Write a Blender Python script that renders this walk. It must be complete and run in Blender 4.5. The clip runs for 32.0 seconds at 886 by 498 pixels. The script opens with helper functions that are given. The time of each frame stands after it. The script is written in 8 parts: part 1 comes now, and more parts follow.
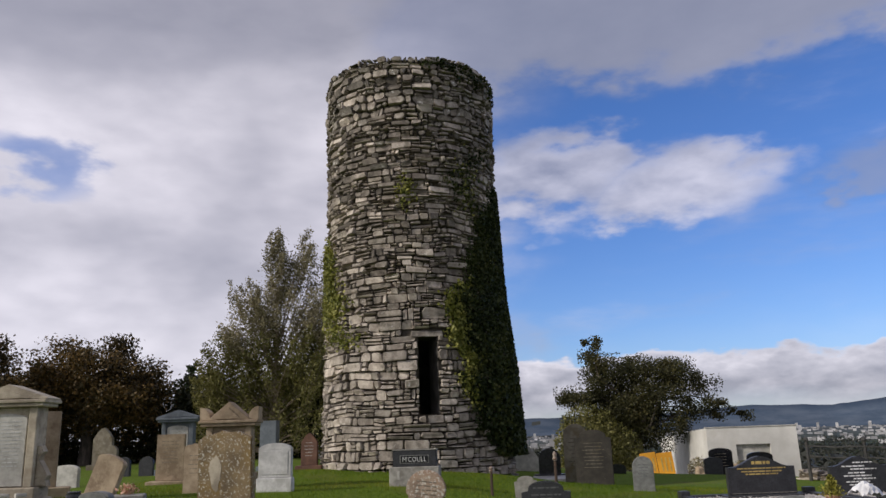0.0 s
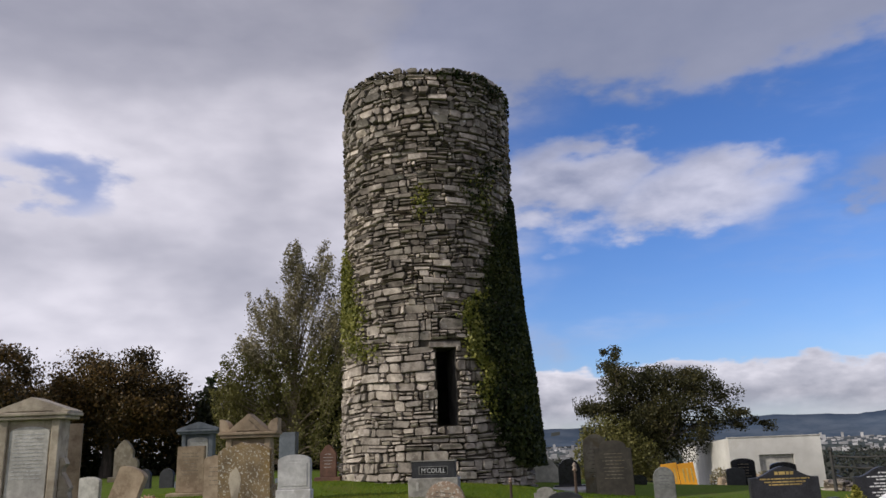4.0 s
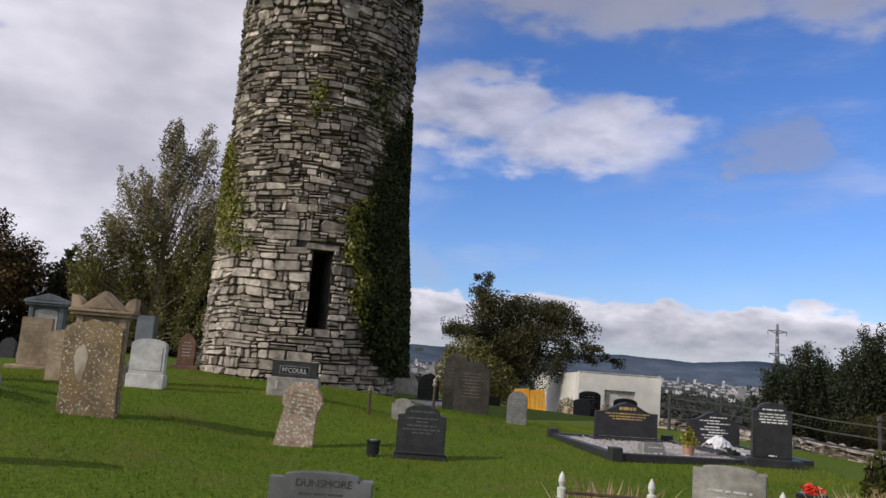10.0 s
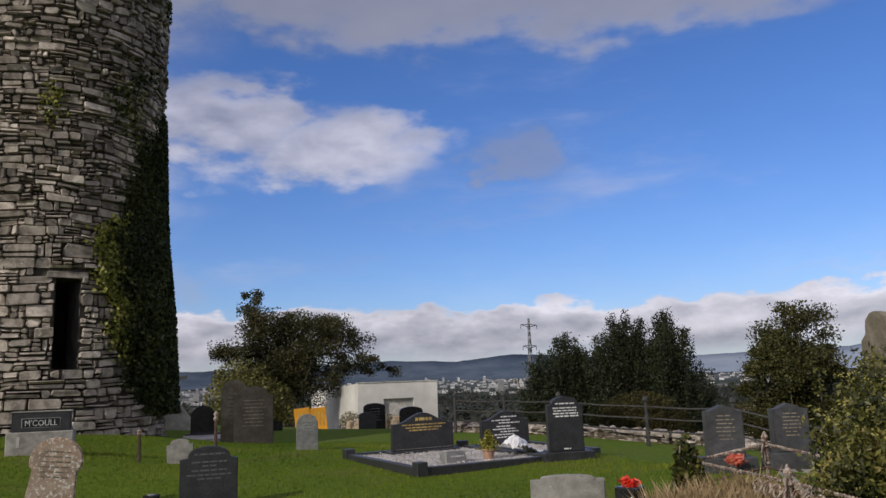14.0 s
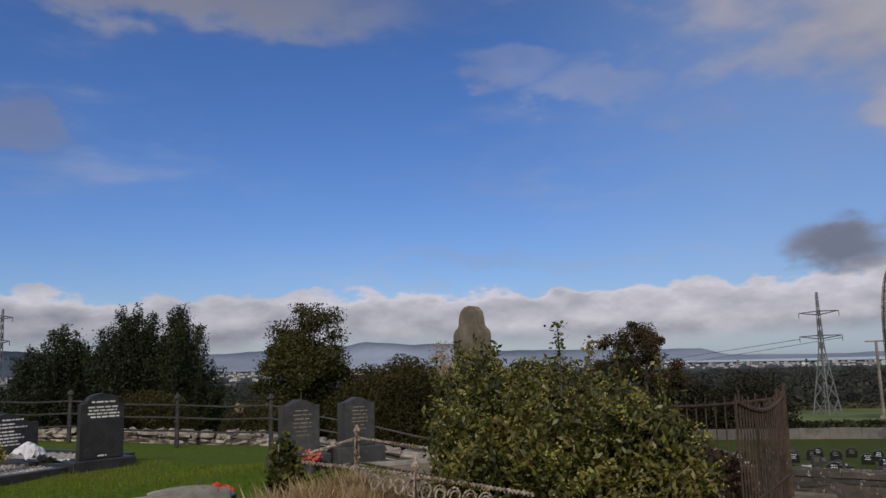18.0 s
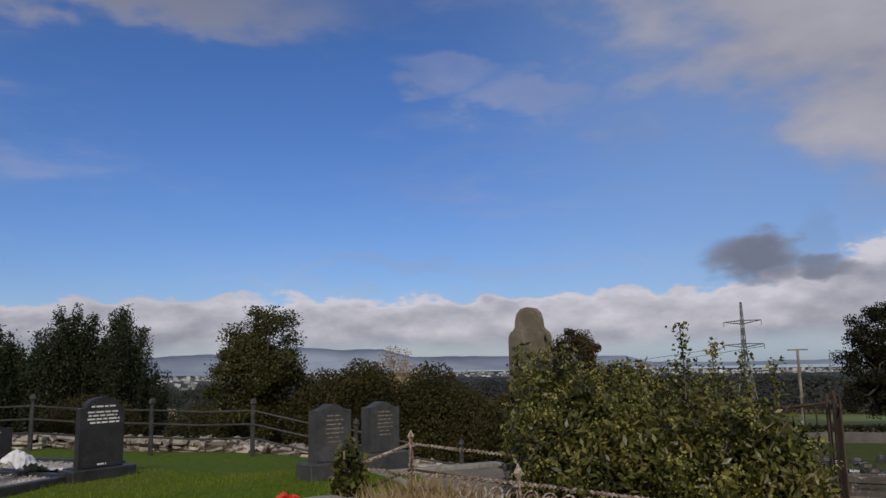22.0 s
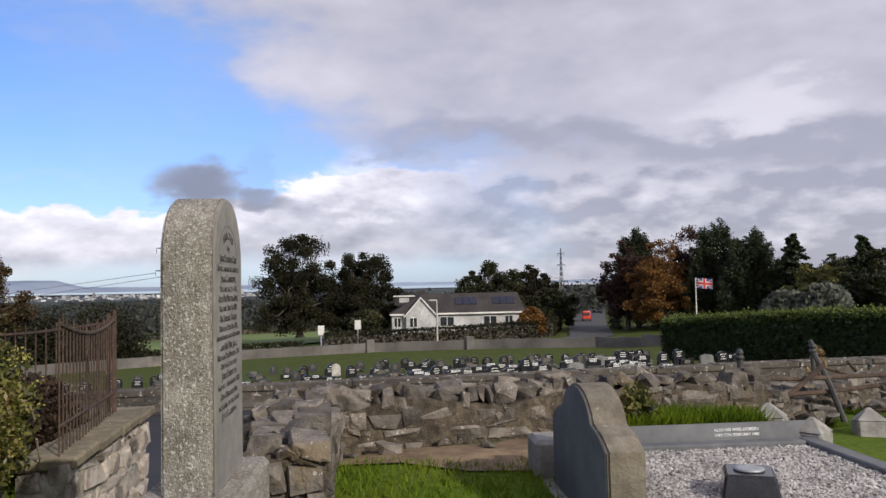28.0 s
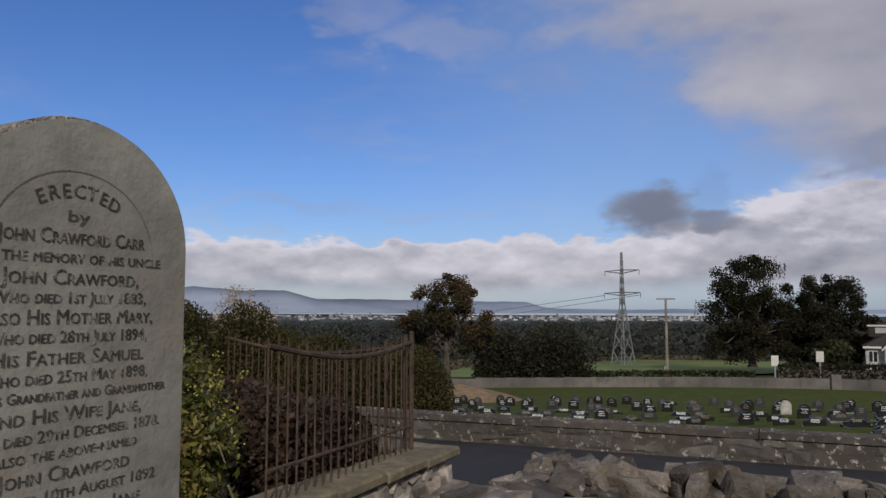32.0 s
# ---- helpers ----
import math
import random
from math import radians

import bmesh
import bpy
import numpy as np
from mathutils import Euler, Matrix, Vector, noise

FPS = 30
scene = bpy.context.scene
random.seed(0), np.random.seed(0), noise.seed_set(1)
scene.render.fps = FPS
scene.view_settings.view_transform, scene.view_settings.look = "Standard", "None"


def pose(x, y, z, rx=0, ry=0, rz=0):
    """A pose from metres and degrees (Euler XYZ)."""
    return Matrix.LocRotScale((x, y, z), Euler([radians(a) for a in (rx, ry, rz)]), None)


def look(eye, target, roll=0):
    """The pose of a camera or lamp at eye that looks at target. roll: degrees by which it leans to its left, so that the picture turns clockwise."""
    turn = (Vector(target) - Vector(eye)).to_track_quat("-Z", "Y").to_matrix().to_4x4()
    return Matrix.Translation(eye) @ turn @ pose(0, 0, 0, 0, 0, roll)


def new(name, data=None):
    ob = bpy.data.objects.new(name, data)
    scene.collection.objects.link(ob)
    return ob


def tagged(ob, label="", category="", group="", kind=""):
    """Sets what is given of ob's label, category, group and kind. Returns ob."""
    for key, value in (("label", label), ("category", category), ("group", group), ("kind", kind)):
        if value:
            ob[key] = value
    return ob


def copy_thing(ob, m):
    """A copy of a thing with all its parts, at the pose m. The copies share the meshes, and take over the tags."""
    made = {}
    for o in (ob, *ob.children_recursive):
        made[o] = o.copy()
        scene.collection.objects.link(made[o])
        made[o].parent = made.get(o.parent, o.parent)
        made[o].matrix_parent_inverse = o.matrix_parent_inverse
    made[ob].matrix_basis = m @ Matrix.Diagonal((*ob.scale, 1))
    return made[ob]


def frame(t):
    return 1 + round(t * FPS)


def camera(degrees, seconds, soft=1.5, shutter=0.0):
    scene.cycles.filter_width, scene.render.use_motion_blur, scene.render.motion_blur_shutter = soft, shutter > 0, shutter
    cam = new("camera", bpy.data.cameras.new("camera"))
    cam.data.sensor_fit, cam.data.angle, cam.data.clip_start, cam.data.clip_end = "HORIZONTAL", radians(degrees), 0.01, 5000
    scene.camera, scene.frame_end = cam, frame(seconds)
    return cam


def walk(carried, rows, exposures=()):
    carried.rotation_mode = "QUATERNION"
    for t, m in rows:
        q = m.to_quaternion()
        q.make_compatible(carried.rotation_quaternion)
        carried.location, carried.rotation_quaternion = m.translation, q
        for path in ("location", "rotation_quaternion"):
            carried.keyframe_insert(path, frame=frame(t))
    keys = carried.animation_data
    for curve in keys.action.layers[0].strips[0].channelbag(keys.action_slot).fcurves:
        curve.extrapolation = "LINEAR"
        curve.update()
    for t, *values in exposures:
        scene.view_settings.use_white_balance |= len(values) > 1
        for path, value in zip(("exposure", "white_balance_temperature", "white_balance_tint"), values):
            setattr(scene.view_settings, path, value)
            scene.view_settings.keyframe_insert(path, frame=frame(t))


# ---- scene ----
cam = camera(60.4, 32.0)
PATH = [
    (0, (1.849, -1.301, 1.496), (1.672, 0.633, 1.973), -1.9),
    (0.5, (1.861, -1.327, 1.499), (1.660, 0.599, 1.998), -1.9),
    (1, (1.860, -1.326, 1.507), (1.651, 0.601, 2.000), -1.9),
    (1.5, (1.866, -1.329, 1.491), (1.647, 0.592, 2.002), -1.8),
    (2, (1.872, -1.322, 1.512), (1.650, 0.595, 2.039), -1.9),
    (2.5, (1.853, -1.314, 1.511), (1.628, 0.607, 2.018), -1.8),
    (3, (1.849, -1.307, 1.501), (1.621, 0.617, 1.997), -1.9),
    (3.5, (1.850, -1.306, 1.496), (1.625, 0.616, 2.003), -2.0),
    (5.5, (1.861, -1.301, 1.489), (1.649, 0.629, 1.969), -2.1),
    (6, (1.862, -1.303, 1.486), (1.647, 0.628, 1.957), -2.1),
    (6.5, (1.864, -1.316, 1.491), (1.646, 0.614, 1.969), -2.1),
    (7, (1.862, -1.308, 1.477), (1.658, 0.629, 1.931), -2.1),
    (7.5, (1.851, -1.289, 1.479), (1.658, 0.654, 1.914), -2.1),
    (8, (1.847, -1.297, 1.483), (1.652, 0.645, 1.917), -2.0),
    (8.5, (1.857, -1.309, 1.477), (1.667, 0.632, 1.922), -2.0),
    (9, (1.863, -1.308, 1.479), (1.653, 0.632, 1.915), -1.7),
    (9.5, (1.859, -1.292, 1.477), (1.697, 0.657, 1.895), -1.7),
    (9.7, (1.868, -1.192, 1.475), (1.740, 0.764, 1.871), -1.2),
    (10, (1.811, -0.999, 1.482), (1.892, 0.978, 1.771), 4.4),
    (10.5, (1.753, -0.909, 1.575), (1.853, 1.064, 1.886), 0.2),
    (11, (1.775, -0.934, 1.578), (2.107, 0.994, 1.994), -0.9),
    (11.5, (1.788, -0.883, 1.561), (2.238, 1.037, 1.893), -1.7),
    (12, (1.807, -0.741, 1.559), (2.183, 1.193, 1.902), -2.0),
    (12.5, (1.800, -0.593, 1.585), (1.977, 1.374, 1.900), -1.8),
    (13, (1.679, -0.517, 1.572), (1.854, 1.449, 1.895), -1.4),
    (13.5, (1.588, -0.371, 1.577), (2.150, 1.526, 1.873), -1.3),
    (14, (1.588, -0.147, 1.569), (2.271, 1.703, 1.904), -1.9),
    (14.5, (1.551, 0.264, 1.553), (2.556, 1.965, 1.859), -2.5),
    (15, (1.555, 0.610, 1.502), (2.702, 2.218, 1.813), -2.1),
    (15.5, (1.716, 0.861, 1.529), (2.985, 2.368, 1.872), -2.1),
    (17.5, (1.498, 1.153, 1.508), (3.247, 2.067, 1.832), -2.2),
    (18, (1.462, 1.308, 1.499), (3.116, 2.393, 1.798), -1.4),
    (18.5, (1.303, 1.530, 1.503), (2.860, 2.754, 1.782), -0.6),
    (19, (1.317, 1.758, 1.484), (2.770, 3.104, 1.762), -1.6),
    (19.5, (1.350, 1.996, 1.501), (2.789, 3.362, 1.757), -3.5),
    (20, (1.167, 2.188, 1.499), (2.575, 3.573, 1.809), -4.0),
    (20.5, (1.163, 2.375, 1.497), (2.481, 3.840, 1.839), -1.9),
    (21, (1.227, 2.493, 1.503), (2.650, 3.862, 1.823), -3.5),
    (21.5, (1.103, 2.532, 1.501), (2.703, 3.685, 1.832), -1.4),
    (22, (1.061, 2.518, 1.497), (2.806, 3.446, 1.807), -1.1),
    (22.5, (1.148, 2.440, 1.495), (3.005, 3.118, 1.800), -2.4),
    (23, (1.193, 2.308, 1.499), (3.141, 2.631, 1.817), -3.1),
    (23.5, (1.206, 2.212, 1.496), (3.184, 2.307, 1.777), -2.9),
    (24, (1.144, 2.177, 1.494), (3.124, 2.048, 1.745), -2.4),
    (24.5, (1.004, 2.116, 1.492), (2.972, 1.892, 1.770), -2.6),
    (25, (0.879, 1.967, 1.493), (2.840, 1.663, 1.745), -2.5),
    (25.5, (0.744, 1.941, 1.471), (2.678, 1.477, 1.690), -2.2),
    (27.5, (0.940, 1.322, 1.438), (2.840, 0.702, 1.515), -0.3),
    (28, (1.110, 1.026, 1.431), (3.063, 0.605, 1.519), -1.2),
    (28.5, (1.290, 0.812, 1.428), (3.262, 0.506, 1.561), -1.3),
    (29, (1.595, 0.668, 1.426), (3.585, 0.532, 1.579), -1.2),
    (29.5, (1.840, 0.405, 1.414), (3.834, 0.418, 1.564), -0.9),
    (30, (2.101, 0.248, 1.402), (4.098, 0.311, 1.498), -0.6),
    (30.5, (2.417, 0.165, 1.401), (4.407, 0.328, 1.518), -0.4),
    (31, (2.740, -0.015, 1.411), (4.704, 0.352, 1.494), -0.5),
    (31.5, (3.008, -0.026, 1.409), (4.947, 0.433, 1.585), -0.2),
    (32, (3.274, -0.059, 1.396), (5.135, 0.656, 1.558), 0.0),
]
SKY, SUN_POWER = 0.125, 3.0
EXPOSURES = [(0.0, -0.1), (9.5, -0.08), (10.5, 0.0), (11.0, -0.15), (12.0, -0.35), (13.0, -0.05), (15.0, -0.52), (18.0, -0.68), (21.5, -0.66), (22.5, -0.7), (23.5, -0.7), (25.0, -0.42), (28.0, 0.15), (30.0, -0.38), (31.0, -0.38), (32.0, -0.55)]
walk(cam, [(t, look(eye, target, roll)) for t, eye, target, roll in PATH], EXPOSURES)

# ---------------------------------------------------------------- world and sun
SUN_AZ, SUN_EL = radians(243), radians(29)   # azimuth from +y towards +x


class Net:
    """Small builder for node trees."""

    def __init__(self, tree):
        self.t = tree
        tree.nodes.clear()

    def node(self, kind, inputs=(), **sets):
        n = self.t.nodes.new(kind)
        if "operation" in sets:
            n.operation = sets["operation"]
        if "interpolation_type" in sets:
            n.interpolation_type = sets["interpolation_type"]
        if "data_type" in sets:
            n.data_type, n.blend_type = sets["data_type"], sets["blend_type"]
        for k, v in dict(inputs).items():
            self.put(n.inputs[k], v)
        return n

    def put(self, socket, v):
        if hasattr(v, "is_linked"):
            self.t.links.new(v, socket)
        elif hasattr(socket.default_value, "__len__") and hasattr(v, "__len__"):
            socket.default_value = (*v, 1) if len(socket.default_value) == 4 and len(v) == 3 else v
        else:
            socket.default_value = v

    def math(self, op, a, b=0.0, c=0.0):
        return self.node("ShaderNodeMath", {0: a, 1: b, 2: c}, operation=op).outputs[0]

    def ramp(self, v, lo, hi, out0=0.0, out1=1.0):
        n = self.node("ShaderNodeMapRange", {0: v, 1: lo, 2: hi, 3: out0, 4: out1}, interpolation_type="SMOOTHSTEP")
        return n.outputs[0]

    def noise(self, vec, scale, detail=4.0, rough=0.55):
        return self.node("ShaderNodeTexNoise", {"Vector": vec, "Scale": scale, "Detail": detail, "Roughness": rough}).outputs[0]

    def mix(self, f, a, b, how="MIX"):
        n = self.node("ShaderNodeMix", data_type="RGBA", blend_type=how)
        self.put(n.inputs[0], f), self.put(n.inputs[6], a), self.put(n.inputs[7], b)
        return n.outputs[2]


world = bpy.data.worlds.new("sky")
scene.world = world
world.use_nodes = True
w = Net(world.node_tree)
sky = w.node("ShaderNodeTexSky")
sky.sky_type, sky.sun_disc, sky.sun_elevation, sky.sun_rotation = "NISHITA", False, SUN_EL, SUN_AZ
sky.air_density, sky.dust_density, sky.ozone_density = 1.0, 0.6, 2.5
way = w.node("ShaderNodeTexCoord").outputs["Generated"]
xyz = w.node("ShaderNodeSeparateXYZ", {0: way})
wisp = w.node("ShaderNodeVectorMath", {0: way, 1: (1, 1, 2.2)}, operation="MULTIPLY").outputs[0]
n1, n2, n3 = w.noise(wisp, 6, 5, 0.5), w.noise(wisp, 3.0, 4, 0.5), w.noise(wisp, 15, 5, 0.52)
thin = w.noise(w.node("ShaderNodeVectorMath", {0: way, 1: (1, 1, 4.5)}, operation="MULTIPLY").outputs[0], 2.6, 6, 0.6)
az = w.math("DEGREES", w.math("ARCTAN2", xyz.outputs[0], xyz.outputs[1]))
el = w.math("DEGREES", w.math("ARCSINE", xyz.outputs[2]))
# cloud edges wander with the noise
azn = w.math("ADD", w.math("ADD", az, w.math("MULTIPLY_ADD", n1, 24, -12)), w.math("MULTIPLY_ADD", n3, 8, -4))
eln = w.math("ADD", w.math("ADD", el, w.math("MULTIPLY_ADD", n1, 9, -4.5)), w.math("MULTIPLY_ADD", n3, 4, -2))
azf = w.math("ADD", az, w.math("MULTIPLY_ADD", n3, 9, -4.5))
elf = w.math("ADD", el, w.math("MULTIPLY_ADD", n3, 4.6, -2.3))
azs = w.math("ADD", az, w.math("MULTIPLY_ADD", n3, 3.6, -1.8))
els = w.math("ADD", el, w.math("MULTIPLY_ADD", w.noise(wisp, 30, 3, 0.5), 2.0, -1.0))
higher = w.node("ShaderNodeVectorMath", {0: wisp, 1: (0.006, 0.004, 0.04)}, operation="ADD").outputs[0]
billow = w.math("ADD", w.math("SUBTRACT", n3, w.noise(higher, 15, 5, 0.52)), w.math("MULTIPLY", w.math("SUBTRACT", n1, w.noise(higher, 6, 5, 0.5)), 1.4))


def puff(a0, e0, ra, re, amount=1.0, fine=False, soft=(1.7, 0.15)):
    """A cloud round one place of the sky, in degrees."""
    da = w.math("DIVIDE", w.math("SUBTRACT", azs if fine == 2 else azf if fine else azn, a0), ra)
    de = w.math("DIVIDE", w.math("SUBTRACT", els if fine == 2 else elf if fine else eln, e0), re)
    r = w.math("ADD", w.math("MULTIPLY", da, da), w.math("MULTIPLY", de, de))
    return w.math("MULTIPLY", w.ramp(r, *soft), amount)


def blend(a, b, f):
    """From a to b by f."""
    return w.math("MULTIPLY_ADD", w.math("SUBTRACT", b, a), f, a)


west = w.math("SUBTRACT", w.ramp(azn, 7, -13), puff(-35, 18.4, 4.5, 2.2, 0.55))
over = w.math("MULTIPLY", w.ramp(eln, 22.6, 26.5), w.ramp(az, 62, 40, 0.15, 0.8))
heap = w.math("MAXIMUM", puff(1.5, 18.2, 8.5, 3.6, 0.8), puff(13.0, 17.2, 8.0, 2.9, 0.82, True, (1.7, 0.1)))
side = w.math("MULTIPLY_ADD", eln, 1.25, azn)
east = w.ramp(side, 93, 119)
rise = w.ramp(az, 84, 94, 5.4, 8.6)
depth = w.math("SUBTRACT", elf, rise)
bank = w.math("MULTIPLY", w.math("MULTIPLY", w.ramp(depth, 0.3, -0.5), w.ramp(w.math("MULTIPLY_ADD", n1, 2.4, el), 1.4, 3.8, 0.2, 1.0)), w.ramp(azf, 118, 96, 0.75, 1.0))
small = w.math("MAXIMUM", puff(84.6, 7.3, 2.9, 1.6, 0.95, 2, (2.1, 0.1)), w.math("MAXIMUM", puff(88.6, 6.4, 2.4, 0.9, 0.8, 2, (1.7, 0.1)), puff(88.4, 8.4, 1.2, 1.8, 0.2, 2)))
smudge = puff(26.4, 16.2, 4.6, 1.9, 0.5, True)
behind = w.ramp(w.math("ABSOLUTE", az), 135, 155, 0.0, 0.7)
cover = west
for other in (over, heap, east, bank, small, smudge, behind, puff(62, 22, 5, 1.7, 0.42, True), puff(69, 20, 6, 2.0, 0.46, True), puff(77, 17.2, 4, 1.5, 0.36, True),
              puff(62, 7.4, 20, 0.9, 0.36), w.ramp(thin, 0.42, 0.72, 0.04, 0.4), w.math("MULTIPLY", w.ramp(el, 17, 4, 0.0, 0.24), w.ramp(az, 8, 40, 0.6, 1.0))):
    cover = w.math("MAXIMUM", cover, other)
cover = w.math("MINIMUM", cover, 1.0)
cover = w.math("MULTIPLY", cover, w.ramp(w.math("ADD", cover, w.math("MULTIPLY", n3, 0.5)), 0.2, 0.95))
light = w.math("MULTIPLY", w.ramp(n2, 0.3, 0.72, 0.2, 1.0), w.ramp(n3, 0.2, 0.75, 0.78, 1.0))
light = w.math("SUBTRACT", light, w.ramp(w.math("ADD", el, w.math("MULTIPLY", n2, 16)), 30, 42, 0.0, 0.4))
light = blend(light, w.math("MULTIPLY", n3, 0.15), w.math("MULTIPLY", over, w.ramp(az, -14, 4)))
light = blend(light, w.math("MULTIPLY_ADD", billow, 1.0, w.ramp(az, 2, 19, 0.4, 0.72)), heap)
mass = w.math("MULTIPLY_ADD", w.math("SUBTRACT", n2, 0.5), 0.9, w.math("MULTIPLY_ADD", n3, 0.3, 0.2))
base = w.math("MULTIPLY", w.ramp(w.math("ABSOLUTE", w.math("SUBTRACT", eln, w.ramp(az, 96, 124, 10.8, 8.8))), 2.4, 0.4), w.ramp(azf, 93, 101))
mass = blend(mass, 0.06, w.math("MULTIPLY", base, 0.85))
mass = blend(mass, w.math("MULTIPLY_ADD", billow, 1.0, 0.18), w.math("MULTIPLY", w.ramp(elf, 8.6, 5.6), w.ramp(azf, 98, 105)))
mass = blend(mass, 0.7, puff(126, 11.8, 4.5, 1.8, 0.7, True))
light = blend(light, mass, w.ramp(side, 92, 102))
tops = w.math("MULTIPLY_ADD", billow, 0.8, w.math("ADD", w.ramp(depth, -4.4, -0.6, 0.3, 0.68), w.ramp(depth, -1.3, -0.1, 0.0, 0.3)))
tops = w.math("MULTIPLY_ADD", w.ramp(az, 22, 60, -0.22, 0.06), 1.0, tops)
light = blend(light, tops, w.math("MULTIPLY", bank, w.ramp(azf, 110, 94)))
light = blend(light, w.math("MULTIPLY_ADD", billow, 1.6, 0.82), w.math("MAXIMUM", puff(95.0, 7.6, 3.6, 2.0, 0.9, True), puff(97.5, 6.2, 4.0, 1.3, 0.6, True)))
light = blend(light, w.math("MULTIPLY_ADD", billow, 1.2, 0.2), w.math("MULTIPLY", w.ramp(azf, 100, 106), w.ramp(elf, 8.4, 6.6, 0.0, 0.75)))
light = blend(light, w.math("MULTIPLY", n3, 0.2), w.math("MAXIMUM", small, w.math("MULTIPLY", smudge, 1.4)))
light = w.math("MINIMUM", w.math("MAXIMUM", light, w.math("MULTIPLY", n3, 0.2)), 1.1)
cloud = w.mix(light, (0.33, 0.33, 0.405), (0.98, 0.935, 1.02))
hue = w.node("ShaderNodeHueSaturation", {"Saturation": 1.16, "Value": SKY, "Color": sky.outputs[0]}).outputs[0]
hue = w.mix(1.0, hue, (0.76, 0.86, 1.22), "MULTIPLY")
both = w.mix(w.math("MULTIPLY", cover, 0.93), hue, cloud)
both = w.mix(w.math("MULTIPLY", w.ramp(az, 58, 84, 0.0, 0.3), w.math("SUBTRACT", 1.0, cover)), both, (0.5, 0.68, 1.0))
both = w.mix(w.math("MAXIMUM", w.math("MULTIPLY", small, 0.75), w.math("MAXIMUM", w.math("MULTIPLY", smudge, 0.45), w.math("MULTIPLY", over, w.ramp(az, -14, 6, 0.0, 0.4)))), both, (0.2, 0.23, 0.33))
back = w.node("ShaderNodeBackground", {"Color": both, "Strength": 1.0})
w.t.links.new(back.outputs[0], w.node("ShaderNodeOutputWorld").inputs[0])

sun = new("sun", bpy.data.lights.new("sun", "SUN"))
sun.data.energy, sun.data.angle, sun.data.color = SUN_POWER, radians(0.6), (1.0, 0.93, 0.82)
to_sun = Vector((math.sin(SUN_AZ) * math.cos(SUN_EL), math.cos(SUN_AZ) * math.cos(SUN_EL), math.sin(SUN_EL)))
sun.matrix_world = look(to_sun * 80, (0, 0, 0))


# ---------------------------------------------------------------- materials
def mat(name, c1, c2, scale=5.0, rough=0.85, bump=0.3, spots=None, spot_at=0.6, spot_scale=9.0, vary=0.0, metal=0.0, island=False,
        stretch=(1, 1, 1), fine=30.0, gloss=None, stain=None):
    """Two colours mixed by grain, darker and lighter patches, spots of a third colour (lichen, rust), fine relief."""
    m = bpy.data.materials.new(name)
    m.use_nodes = True
    s = Net(m.node_tree)
    geo = s.node("ShaderNodeNewGeometry")
    pos = s.node("ShaderNodeVectorMath", {0: geo.outputs["Position"], 1: stretch}, operation="MULTIPLY").outputs[0]
    grain = s.noise(pos, scale, 6, 0.65)
    big = s.noise(pos, scale * 0.17, 3, 0.5)
    tiny = s.noise(pos, scale * fine / 5, 3, 0.6)
    col = s.mix(s.ramp(grain, 0.32, 0.68), c1, c2)
    col = s.mix(1.0, col, s.node("ShaderNodeCombineColor", {k: s.ramp(big, 0.28, 0.72, 0.74, 1.22) for k in range(3)}).outputs[0], "MULTIPLY")
    if stain:
        col = s.mix(s.ramp(s.noise(pos, scale * 0.45, 5, 0.7), 0.52, 0.66, 0.0, 0.75), col, stain)
    if spots:
        col = s.mix(s.ramp(s.noise(pos, spot_scale, 7, 0.72), spot_at, spot_at + 0.06), col, spots)
    col = s.mix(s.ramp(tiny, 0.3, 0.7, 0.0, 0.35), col, (0.5, 0.5, 0.5), "OVERLAY")
    if vary:
        pick = geo.outputs["Random Per Island"] if island else s.node("ShaderNodeObjectInfo").outputs["Random"]
        v = s.math("MULTIPLY_ADD", pick, 2 * vary, 1 - vary)
        col = s.mix(1.0, col, s.node("ShaderNodeCombineColor", {k: v for k in range(3)}).outputs[0], "MULTIPLY")
    b = s.node("ShaderNodeBsdfPrincipled", {"Base Color": col, "Metallic": metal,
                                            "Roughness": s.ramp(grain, 0.2, 0.8, max(rough - 0.08, 0.03), min(rough + 0.08, 1))})
    if gloss is not None:
        b.inputs["Specular IOR Level"].default_value = gloss
    if bump:
        height = s.math("ADD", grain, s.math("MULTIPLY", tiny, 0.5))
        b.inputs["Normal"].default_value = (0, 0, 0)
        s.put(b.inputs["Normal"], s.node("ShaderNodeBump", {"Strength": bump, "Distance": 0.03, "Height": height}).outputs[0])
    s.t.links.new(b.outputs[0], s.node("ShaderNodeOutputMaterial").inputs[0])
    return m


